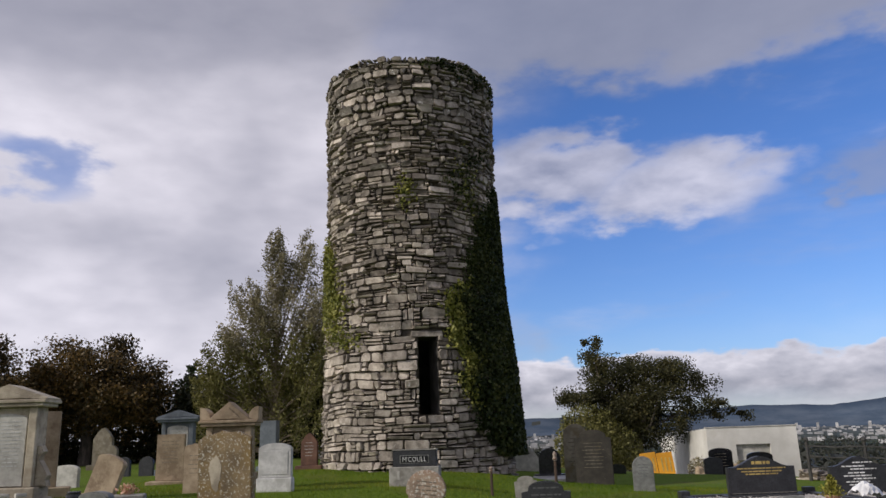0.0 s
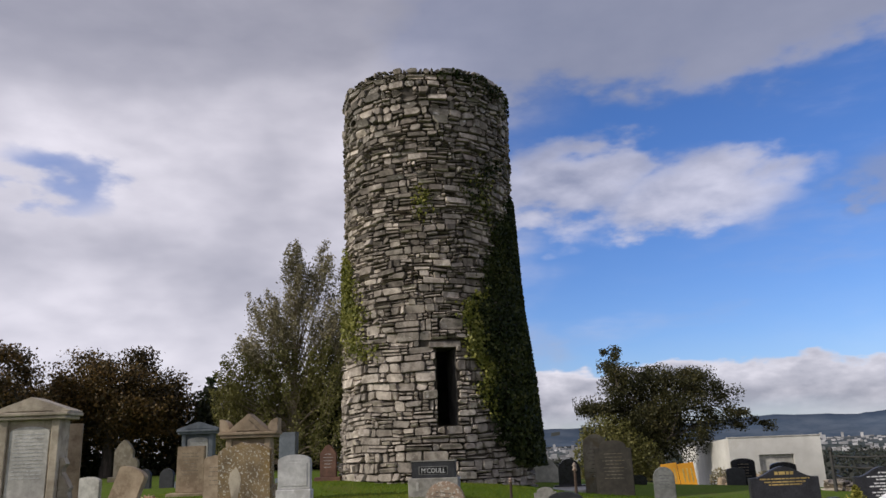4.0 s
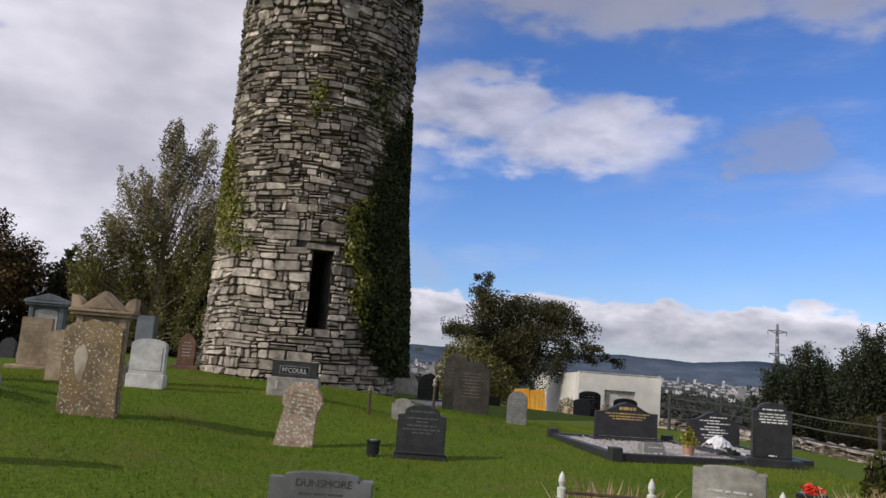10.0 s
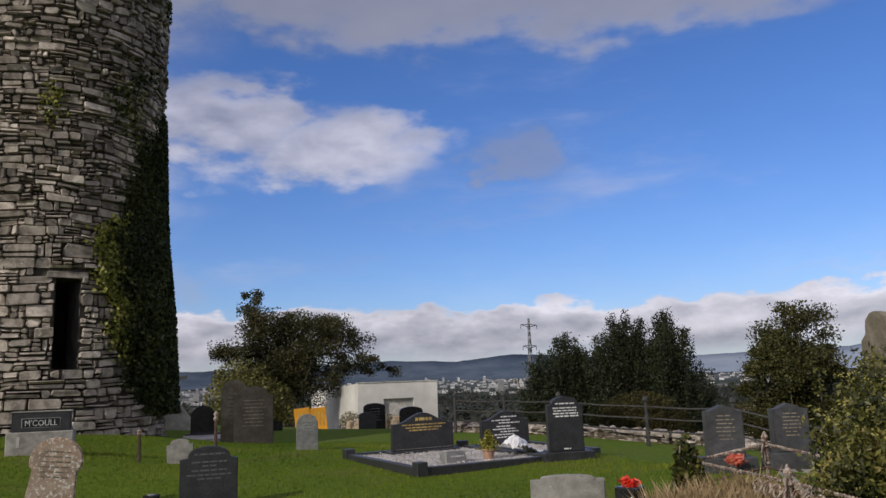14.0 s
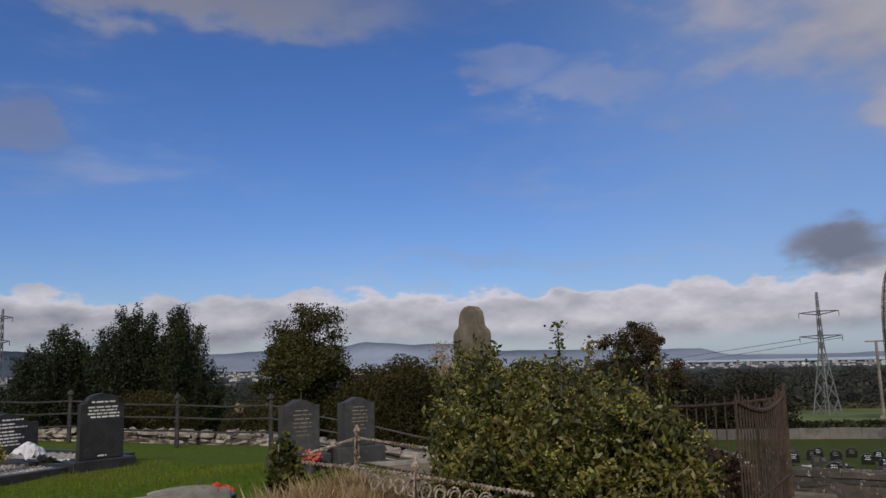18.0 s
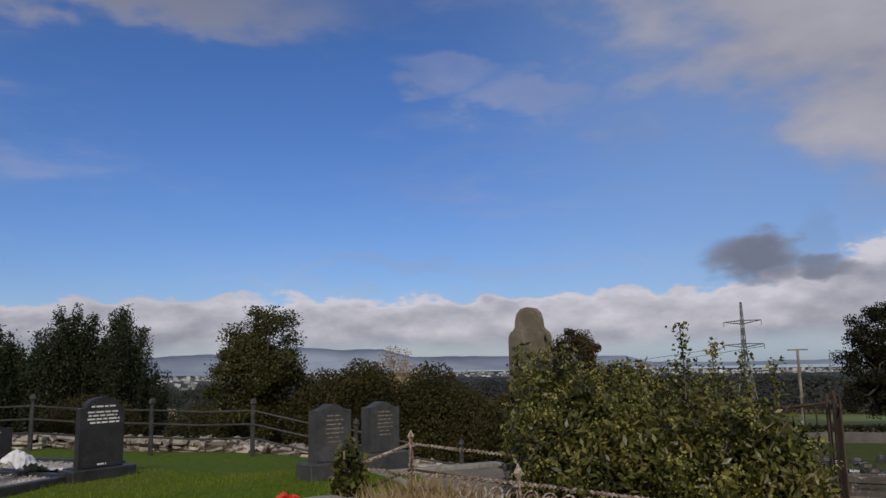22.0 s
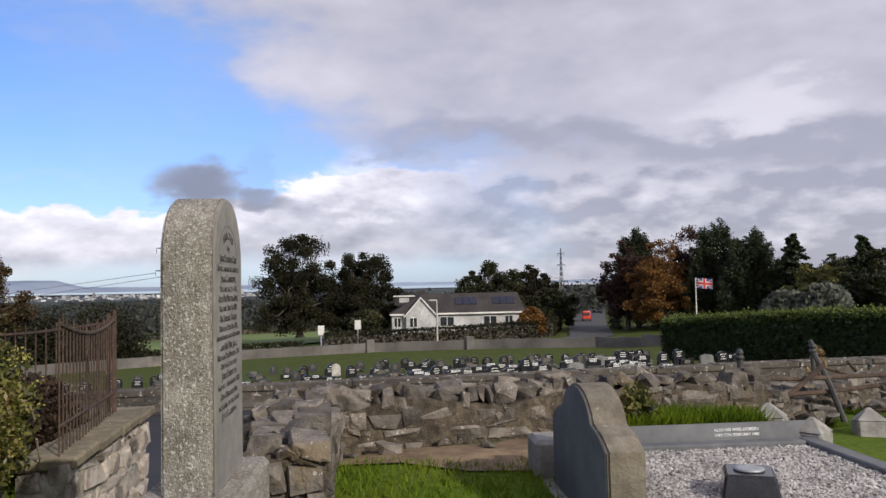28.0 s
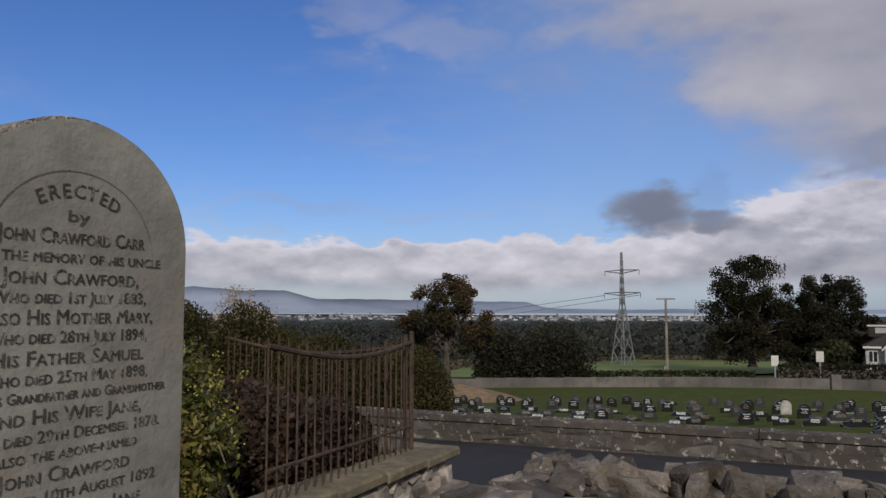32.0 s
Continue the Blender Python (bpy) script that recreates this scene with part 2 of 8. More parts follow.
def leaf_mat(name, *colours, rough=0.55, patches=0.35, scale=0.8, gloss=0.3):
    """Leaves: each takes its own tone; whole boughs differ too; a little light comes through."""
    m = bpy.data.materials.new(name)
    m.use_nodes = True
    s = Net(m.node_tree)
    geo = s.node("ShaderNodeNewGeometry")
    r = s.node("ShaderNodeValToRGB", {0: s.math("ADD", s.math("MULTIPLY", geo.outputs["Random Per Island"], 1 - patches),
                                               s.math("MULTIPLY", s.ramp(s.noise(geo.outputs["Position"], scale, 3), 0.3, 0.7), patches))})
    e = r.color_ramp.elements
    while len(e) < len(colours):
        e.new(0.5)
    for i, c in enumerate(colours):
        e[i].position, e[i].color = i / (len(colours) - 1), (*c, 1)
    b = s.node("ShaderNodeBsdfPrincipled", {"Base Color": r.outputs[0], "Roughness": rough, "Specular IOR Level": gloss})
    tr = s.node("ShaderNodeBsdfTranslucent", {"Color": r.outputs[0]})
    mx = s.node("ShaderNodeMixShader", {0: 0.22})
    s.t.links.new(b.outputs[0], mx.inputs[1]), s.t.links.new(tr.outputs[0], mx.inputs[2])
    s.t.links.new(mx.outputs[0], s.node("ShaderNodeOutputMaterial").inputs[0])
    return m


RUBBLE = mat("rubble_stone", (0.25, 0.21, 0.175), (0.49, 0.436, 0.375), 5.0, 0.9, 1.0, (0.68, 0.65, 0.61), 0.62, 8.0, 0.32, island=True, stain=(0.12, 0.1, 0.08))
RUBBLEDARK = mat("blackened_rubble", (0.115, 0.095, 0.078), (0.27, 0.235, 0.198), 5.0, 0.9, 1.0, (0.5, 0.48, 0.43), 0.62, 7.0, 0.4, island=True, stain=(0.04, 0.034, 0.026))
RUBBLE_ONE = mat("rubble_stone_single", (0.25, 0.21, 0.175), (0.49, 0.436, 0.375), 5.0, 0.9, 1.0, (0.68, 0.65, 0.61), 0.62, 8.0, 0.32, stain=(0.12, 0.1, 0.08))
MORTAR = mat("dark_joints", (0.04, 0.034, 0.027), (0.1, 0.086, 0.068), 6, 0.95, 0.4)
RUBBLETOP = mat("pale_lichened_rubble", (0.13, 0.112, 0.092), (0.3, 0.27, 0.23), 6.0, 0.9, 1.0, (0.66, 0.645, 0.6), 0.585, 5.0, 0.4, island=True, stain=(0.15, 0.13, 0.1))
WALLMORTAR = mat("earthy_wall_mortar", (0.045, 0.035, 0.025), (0.15, 0.118, 0.082), 11, 0.95, 1.0, (0.36, 0.34, 0.3), 0.62, 14, stain=(0.03, 0.023, 0.016))
# Shade of the hollow tower is put into this dark inner stone colour.
INSIDE = mat("shaded_tower_inside", (0.05, 0.045, 0.04), (0.1, 0.09, 0.08), 4, 0.95, 0.5)
WALLSTONE = mat("field_stone", (0.07, 0.058, 0.048), (0.19, 0.166, 0.141), 7.0, 0.95, 1.0, (0.44, 0.42, 0.38), 0.6, 17.0, 0.5, island=True, stain=(0.15, 0.112, 0.066))
WALLSTONE_ONE = mat("field_stone_single", (0.07, 0.058, 0.048), (0.19, 0.166, 0.141), 7.0, 0.95, 1.0, (0.44, 0.42, 0.38), 0.6, 17.0, 0.5, stain=(0.15, 0.112, 0.066))
RENDERED = mat("lichen_render", (0.06, 0.051, 0.042), (0.11, 0.095, 0.078), 3.5, 0.95, 0.5, (0.42, 0.4, 0.36), 0.57, 9.0, stain=(0.06, 0.054, 0.047))
WALLDARK = mat("dark_wall_stone", (0.07, 0.063, 0.056), (0.125, 0.113, 0.1), 4.0, 0.95, 0.5, (0.42, 0.4, 0.36), 0.58, 9.0, 0.3, island=True)
WALLDARK_ONE = mat("dark_wall_stone_single", (0.07, 0.063, 0.056), (0.125, 0.113, 0.1), 4.0, 0.95, 0.5, (0.42, 0.4, 0.36), 0.58, 9.0, 0.3)
LIME = mat("stained_lime_mortar", (0.22, 0.2, 0.17), (0.42, 0.4, 0.35), 7, 0.95, 0.5, stain=(0.12, 0.1, 0.075))
EARTH = mat("bare_earth", (0.15, 0.10, 0.06), (0.28, 0.2, 0.12), 6, 0.95, 0.6)
BROWNLICHEN = mat("lichened_brown_sandstone", (0.12, 0.085, 0.048), (0.23, 0.165, 0.09), 4, 0.9, 0.4, (0.56, 0.54, 0.47), 0.555, 30, stain=(0.22, 0.14, 0.045))
WHITELICHEN = mat("pale_lichened_stone", (0.27, 0.19, 0.14), (0.42, 0.32, 0.24), 8, 0.9, 0.5, (0.68, 0.65, 0.58), 0.525, 24, stain=(0.4, 0.26, 0.18))
SANDSTONE = mat("weathered_sandstone", (0.3, 0.25, 0.19), (0.48, 0.42, 0.33), 4, 0.9, 0.4, (0.2, 0.17, 0.14), 0.62, 6, stain=(0.2, 0.17, 0.13))
MOSSCOPE = mat("mossy_coping", (0.13, 0.11, 0.07), (0.24, 0.2, 0.13), 7, 0.95, 0.5, (0.4, 0.38, 0.3), 0.62, 14, stain=(0.08, 0.08, 0.03))
BUFF = mat("buff_sandstone", (0.27, 0.2, 0.13), (0.42, 0.33, 0.23), 5, 0.9, 0.35, stain=(0.2, 0.14, 0.09))
REDSTONE = mat("red_sandstone", (0.11, 0.055, 0.04), (0.19, 0.1, 0.07), 5, 0.9, 0.35, stain=(0.14, 0.08, 0.06))
PALE = mat("pale_marble", (0.36, 0.345, 0.315), (0.54, 0.52, 0.48), 6, 0.7, 0.2, (0.22, 0.21, 0.19), 0.64, 9, stain=(0.3, 0.28, 0.25))
SHAPED = mat("weathered_brown_stone", (0.13, 0.11, 0.08), (0.22, 0.195, 0.15), 5, 0.9, 0.4, (0.34, 0.32, 0.27), 0.62, 10, stain=(0.13, 0.1, 0.05))
EDGEBROWN = mat("browned_concrete", (0.14, 0.118, 0.088), (0.24, 0.21, 0.165), 9, 0.9, 0.5, (0.42, 0.4, 0.34), 0.62, 18, stain=(0.16, 0.12, 0.07))
BLUEGREY = mat("blue_grey_limestone", (0.12, 0.142, 0.165), (0.2, 0.228, 0.26), 4, 0.8, 0.2, stain=(0.09, 0.1, 0.115))
MARBLE = mat("white_marble", (0.46, 0.455, 0.45), (0.66, 0.65, 0.64), 6, 0.7, 0.2, (0.3, 0.29, 0.27), 0.64, 12, stain=(0.4, 0.39, 0.37))
CONCRETE = mat("grey_granite", (0.21, 0.2, 0.18), (0.34, 0.325, 0.295), 9, 0.85, 0.35, (0.45, 0.44, 0.4), 0.63, 16, stain=(0.18, 0.165, 0.14))
LICHENCONC = mat("crusted_lichen_concrete", (0.25, 0.222, 0.184), (0.39, 0.362, 0.315), 22, 0.95, 1.0, (0.6, 0.58, 0.535), 0.535, 75, stain=(0.23, 0.2, 0.155))
FACE = mat("dressed_grey_face", (0.21, 0.2, 0.182), (0.295, 0.282, 0.26), 7, 0.85, 0.25, (0.17, 0.16, 0.15), 0.66, 14, stain=(0.24, 0.21, 0.17))
BLACK = mat("polished_black_granite", (0.012, 0.012, 0.014), (0.03, 0.03, 0.034), 60, 0.16, 0.0)
DARKGREY = mat("dark_grey_granite", (0.02, 0.021, 0.024), (0.04, 0.041, 0.046), 40, 0.42, 0.05)
SLATE = mat("slate_grey_stone", (0.09, 0.093, 0.097), (0.14, 0.144, 0.148), 5, 0.75, 0.15)
FARWALL = mat("grey_block_wall", (0.12, 0.11, 0.1), (0.18, 0.165, 0.15), 0.6, 0.95, 0.2, stain=(0.08, 0.075, 0.07))
GREYSTONE = mat("dull_grey_granite", (0.042, 0.043, 0.046), (0.072, 0.073, 0.076), 14, 0.6, 0.1)
DARKSLAB = mat("blackened_slab", (0.03, 0.027, 0.022), (0.065, 0.057, 0.046), 5, 0.9, 0.3, (0.18, 0.16, 0.12), 0.64, 12)
MIDGREY = mat("mid_grey_granite", (0.14, 0.142, 0.135), (0.22, 0.222, 0.212), 12, 0.6, 0.1)
WHITE = mat("white_paint", (0.66, 0.64, 0.6), (0.75, 0.73, 0.69), 1.5, 0.7, 0.1, stain=(0.62, 0.59, 0.53))
WHITELET = mat("white_letters", (0.72, 0.72, 0.7), (0.8, 0.8, 0.78), 20, 0.6, 0)
GOLD = mat("gilt_letters", (0.55, 0.4, 0.12), (0.68, 0.5, 0.18), 20, 0.4, 0, metal=0.3)
ARCLINE = mat("shallow_cut_line", (0.15, 0.142, 0.13), (0.2, 0.19, 0.175), 20, 0.9, 0)
DIMGILT = mat("dull_gilt_letters", (0.2, 0.17, 0.12), (0.3, 0.26, 0.19), 20, 0.7, 0)
DARKLET = mat("worn_dark_letters", (0.03, 0.028, 0.026), (0.07, 0.066, 0.06), 30, 0.9, 0, (0.22, 0.21, 0.19), 0.53, 38)
GREYLET = mat("pale_grey_letters", (0.42, 0.42, 0.42), (0.55, 0.55, 0.54), 30, 0.8, 0)
ORANGE = mat("orange_paint", (0.75, 0.33, 0.02), (0.85, 0.4, 0.03), 3, 0.5, 0.05)
RUST = mat("rusted_iron", (0.042, 0.028, 0.021), (0.1, 0.064, 0.045), 14, 0.9, 0.4, (0.17, 0.115, 0.08), 0.6, 30)
DARKIRON = mat("dark_painted_iron", (0.025, 0.025, 0.027), (0.06, 0.055, 0.05), 14, 0.6, 0.3, (0.2, 0.12, 0.08), 0.66, 20)
PALEIRON = mat("flaking_pale_iron", (0.28, 0.22, 0.18), (0.5, 0.44, 0.38), 18, 0.8, 0.4, (0.16, 0.085, 0.055), 0.5, 26)
LATTICE = mat("dull_lattice_steel", (0.13, 0.14, 0.155), (0.2, 0.21, 0.23), 2, 0.7, 0.0)
STEEL = mat("galvanised_steel", (0.3, 0.31, 0.33), (0.42, 0.43, 0.45), 5, 0.5, 0.05, metal=0.4)
WOODPOLE = mat("weathered_pole", (0.2, 0.17, 0.14), (0.3, 0.26, 0.22), 6, 0.9, 0.2)
TERRACOTTA = mat("terracotta", (0.35, 0.2, 0.13), (0.46, 0.28, 0.19), 12, 0.85, 0.2)
SHEET = mat("white_plastic_sheet", (0.7, 0.7, 0.72), (0.85, 0.85, 0.86), 8, 0.35, 0.2)
REDPLASTIC = mat("red_plastic", (0.65, 0.03, 0.02), (0.75, 0.06, 0.03), 20, 0.4, 0)
BARK = mat("bark", (0.05, 0.042, 0.033), (0.12, 0.1, 0.08), 9, 0.95, 0.6, stretch=(1, 1, 0.3))
TWIG = mat("pale_twigs", (0.18, 0.14, 0.1), (0.32, 0.26, 0.19), 9, 0.95, 0.3)
ASPHALT = mat("asphalt", (0.045, 0.045, 0.05), (0.065, 0.065, 0.07), 12, 0.9, 0.25)
TARMAC = mat("dark_tarmac", (0.016, 0.016, 0.022), (0.028, 0.028, 0.036), 3, 0.9, 0.1)
ROOF = mat("brown_roof_tiles", (0.03, 0.025, 0.024), (0.05, 0.042, 0.04), 3, 0.85, 0.3)
DARKGLASS = mat("dark_window", (0.02, 0.025, 0.03), (0.04, 0.045, 0.05), 2, 0.1, 0)
PEBBLE = mat("white_grey_gravel", (0.3, 0.275, 0.258), (0.5, 0.475, 0.455), 30, 0.8, 0.1, (0.3, 0.26, 0.23), 0.6, 25, 0.4, island=True)
GRASSB = leaf_mat("grass_blades", (0.042, 0.076, 0.006), (0.095, 0.15, 0.009), (0.16, 0.205, 0.016), (0.24, 0.225, 0.04), scale=0.45, patches=0.6, gloss=0.08)
DRYGRASS = leaf_mat("dry_grass", (0.2, 0.13, 0.06), (0.36, 0.26, 0.14), (0.5, 0.4, 0.25), scale=2)
# Tower ivy in two tones: sunlight put into IVYSUN's colour, shade into IVY's.
IVYSUN = leaf_mat("sunlit_tone_ivy", (0.06, 0.075, 0.014), (0.14, 0.155, 0.03), (0.25, 0.25, 0.055), (0.36, 0.33, 0.09), scale=2.5)
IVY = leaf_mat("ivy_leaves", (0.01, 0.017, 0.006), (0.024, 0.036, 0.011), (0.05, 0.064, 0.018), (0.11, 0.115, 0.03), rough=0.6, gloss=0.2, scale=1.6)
IVYBUSH = leaf_mat("flowering_ivy_leaves", (0.01, 0.014, 0.005), (0.03, 0.036, 0.009), (0.085, 0.09, 0.02), (0.2, 0.185, 0.045), (0.27, 0.18, 0.075), rough=0.4, gloss=0.4, scale=2.6, patches=0.5)
DARKLEAF = leaf_mat("dark_leaves", (0.012, 0.017, 0.008), (0.026, 0.032, 0.013), (0.047, 0.05, 0.02), (0.085, 0.072, 0.027), scale=0.5)
ROADLEAF = leaf_mat("dull_brown_green_leaves", (0.01, 0.012, 0.007), (0.02, 0.021, 0.011), (0.034, 0.033, 0.017), (0.06, 0.05, 0.024), scale=0.2, gloss=0.15)
AUTUMNDARK = leaf_mat("turning_leaves", (0.02, 0.017, 0.008), (0.055, 0.042, 0.015), (0.14, 0.088, 0.028), (0.27, 0.155, 0.045), scale=0.4)
OAKLEAF = leaf_mat("oak_leaves", (0.012, 0.016, 0.008), (0.03, 0.032, 0.014), (0.06, 0.045, 0.02), (0.12, 0.065, 0.025), scale=0.16, patches=0.6)
SCRUB = leaf_mat("dark_scrub_leaves", (0.026, 0.026, 0.01), (0.042, 0.04, 0.015), (0.066, 0.059, 0.022), (0.088, 0.07, 0.028), scale=0.35, patches=0.5, gloss=0.1)
OLIVE = leaf_mat("olive_willow_leaves", (0.07, 0.075, 0.022), (0.16, 0.155, 0.045), (0.27, 0.24, 0.08), scale=0.5)
FARWOOD = leaf_mat("far_wood_leaves", (0.024, 0.026, 0.021), (0.036, 0.039, 0.031), (0.056, 0.057, 0.044), scale=0.012, patches=0.7)
DEADBROWN = leaf_mat("dead_bramble", (0.02, 0.014, 0.01), (0.055, 0.034, 0.022), (0.1, 0.065, 0.04), scale=2)
WILLOW = leaf_mat("willow_leaves", (0.11, 0.1, 0.055), (0.21, 0.187, 0.105), (0.32, 0.28, 0.165), (0.42, 0.365, 0.23), scale=0.5)
GREYLEAF = leaf_mat("grey_green_leaves", (0.07, 0.078, 0.058), (0.12, 0.13, 0.1), (0.18, 0.19, 0.15), scale=0.5)
OLIVEDARK = leaf_mat("dark_olive_leaves", (0.022, 0.025, 0.009), (0.045, 0.048, 0.015), (0.082, 0.08, 0.023), (0.13, 0.115, 0.035), scale=0.5)
CONIFER = leaf_mat("conifer_needles", (0.014, 0.02, 0.009), (0.03, 0.04, 0.016), (0.05, 0.062, 0.024), scale=0.4)
MIDLEAF = leaf_mat("mid_green_leaves", (0.02, 0.022, 0.01), (0.042, 0.044, 0.016), (0.072, 0.07, 0.024), (0.125, 0.1, 0.035), scale=0.5)
ORANGELEAF = leaf_mat("orange_leaves", (0.05, 0.025, 0.009), (0.17, 0.078, 0.019), (0.31, 0.16, 0.04), scale=0.3)
RUSSET = leaf_mat("russet_leaves", (0.024, 0.015, 0.01), (0.055, 0.026, 0.017), (0.09, 0.043, 0.025), scale=0.3)
# Sunlight on the clipped hedge's top is put into this paler leaf colour.
HEDGETOP = leaf_mat("hedge_sunlit_top", (0.06, 0.09, 0.015), (0.11, 0.14, 0.025), (0.17, 0.19, 0.04), scale=0.6)
HEDGE = leaf_mat("clipped_hedge", (0.016, 0.03, 0.008), (0.03, 0.054, 0.014), (0.05, 0.082, 0.02), scale=0.6)
FLOWER = leaf_mat("faded_flowers", (0.5, 0.2, 0.16), (0.65, 0.45, 0.3), (0.2, 0.2, 0.08), scale=9)


# ---------------------------------------------------------------- shaping helpers
def thing(name, x, y, z, rz=0, rx=0, ry=0, label="", category="", group=""):
    e = new(name)
    e.empty_display_size = 0.1
    e.matrix_world = pose(x, y, z, rx, ry, rz)
    return tagged(e, label, category, group)


def finish(name, bm, material, parent=None, label="", smooth=False):
    me = bpy.data.meshes.new(name)
    bm.to_mesh(me)
    bm.free()
    me.materials.append(material)
    if smooth:
        me.polygons.foreach_set("use_smooth", [True] * len(me.polygons))
    ob = new(name, me)
    if parent:
        ob.parent = parent
    return tagged(ob, label)


def part(name, bm, material, parent, label="", smooth=False):
    return finish(name, bm, material, parent, label, smooth)


def raw(name, verts, faces, material, parent=None, label="", kind="", smooth=False):
    me = bpy.data.meshes.new(name)
    me.from_pydata([tuple(v) for v in verts], [], [tuple(f) for f in faces])
    me.materials.append(material)
    if smooth:
        me.polygons.foreach_set("use_smooth", [True] * len(me.polygons))
    ob = new(name, me)
    if parent:
        ob.parent = parent
    return tagged(ob, label, kind=kind)


def box(bm, cx, cy, z0, sx, sy, sz, bev=0.01, rz=0.0, taper=0.0, rx=0.0, ry=0.0):
    """A block standing on z0, bevelled, its top narrowed by taper."""
    made = bmesh.ops.create_cube(bm, size=1.0)["verts"]
    for v in made:
        k = 1 - taper * (v.co.z + 0.5)
        v.co = Vector((v.co.x * sx * k, v.co.y * sy * k, (v.co.z + 0.5) * sz))
    m = pose(cx, cy, z0, rx, ry, rz)
    for v in made:
        v.co = m @ v.co
    if bev:
        edges = {e for v in made for e in v.link_edges}
        bmesh.ops.bevel(bm, geom=list(edges), offset=bev, segments=1, affect="EDGES")
    return bm


def block(*a, **k):
    return box(bmesh.new(), *a, **k)


def outline(kind, w, h):
    """The front of a headstone, from bottom left over the top to bottom right."""
    a, pts = w / 2, []
    if kind == "flat":
        pts = [(-a, h), (a, h)]
    elif kind == "round":
        pts = [(-a * math.cos(t), h - a + a * math.sin(t)) for t in np.linspace(0, math.pi, 21)]
    elif kind == "segment":
        pts = [(-a * math.cos(t), h - 0.36 * a + 0.36 * a * math.sin(t)) for t in np.linspace(0, math.pi, 15)]
    elif kind == "gothic":
        pts = [(-a + 2 * a * k, h - 1.1 * a * (abs(2 * k - 1) ** 1.6)) for k in np.linspace(0, 1, 17)]
    elif kind == "shoulder":   # square shoulders, a notch, then an arch
        s = a * 0.72
        pts = [(-a, h - 0.32 * w), (-a, h - 0.22 * w), (-s, h - 0.2 * w)]
        pts += [(-s * math.cos(t), h - 0.16 * w + 0.16 * w * math.sin(t)) for t in np.linspace(0, math.pi, 13)]
        pts += [(s, h - 0.2 * w), (a, h - 0.22 * w), (a, h - 0.32 * w)]
    elif kind == "stepped":    # square shoulders, a small step, then a very flat arch
        s = a * 0.72
        pts = [(-a, h - 0.06 * w), (-s, h - 0.06 * w)]
        pts += [(-s * math.cos(t), h - 0.04 * w + 0.04 * w * math.sin(t)) for t in np.linspace(0, math.pi, 13)]
        pts += [(s, h - 0.06 * w), (a, h - 0.06 * w)]
    elif kind == "wave":       # low shoulders that swing up to a middle hump
        for k in np.linspace(-1, 1, 25):
            pts.append((a * k, h - 0.075 * w * (1 - math.cos(math.pi * min(1, abs(k) * 1.15))) ))
    elif kind == "hooded":     # sloping shoulders under a narrow, slightly pointed head
        for k, t in ((1.0, 0.68), (0.98, 0.6), (0.9, 0.53), (0.74, 0.48), (0.65, 0.42), (0.62, 0.28), (0.53, 0.13), (0.3, 0.03)):
            pts.append((-a * k, h - t * w))
        pts += [(0.0, h)] + [(-x + 0.02 * w, z) for x, z in reversed(pts)]
    elif kind == "crest":      # small bumps along a rough top
        pts = [(a * k, h - 0.04 * w * abs(math.sin(5.2 * k + 0.6)) - 0.12 * w * k * k) for k in np.linspace(-1, 1, 19)]
    elif kind == "roundhead":  # round head wider than the neck
        pts = [(-a * 0.86, h - 1.35 * a), (-a * 1.0, h - 1.2 * a)]
        pts += [(-a * 1.02 * math.cos(t), h - a * 0.95 + a * 0.95 * math.sin(t)) for t in np.linspace(0, math.pi, 17)]
        pts += [(a * 1.0, h - 1.2 * a), (a * 0.86, h - 1.35 * a)]
    return [(-a, 0.0), *pts, (a, 0.0)]


def slab(pts, t, bev=0.012, taper=0.0):
    """A standing slab with that front, t thick, its rims bevelled; the front looks to -y."""
    bm = bmesh.new()
    top = max(z for _, z in pts)
    front = [bm.verts.new((x, -t / 2 * (1 - taper * z / top), z)) for x, z in pts]
    back = [bm.verts.new((x, t / 2 * (1 - taper * z / top), z)) for x, z in pts]
    bm.faces.new(front)
    bm.faces.new(back[::-1])
    n = len(pts)
    for i in range(n):
        bm.faces.new((front[i], back[i], back[(i + 1) % n], front[(i + 1) % n]))
    bmesh.ops.recalc_face_normals(bm, faces=bm.faces)
    if bev:
        rims = [e for e in bm.edges if abs(e.verts[0].co.y - e.verts[1].co.y) < t * 0.3]
        bmesh.ops.bevel(bm, geom=rims, offset=bev, segments=2, affect="EDGES")
    return bm


def bars(rows, y, height=0.02, depth=0.003):
    """Worn lines of writing: rows of (x0, x1, z), each broken into word-long strips."""
    bm, r = bmesh.new(), random.Random(len(rows) * 7 + 1)
    for x0, x1, z in rows:
        x = x0
        while x < x1 - 0.01:
            n = min(r.uniform(0.04, 0.12), x1 - x)
            box(bm, x + n / 2, y, z - height / 2, n, depth, height, 0)
            x += n + 0.018
    return bm


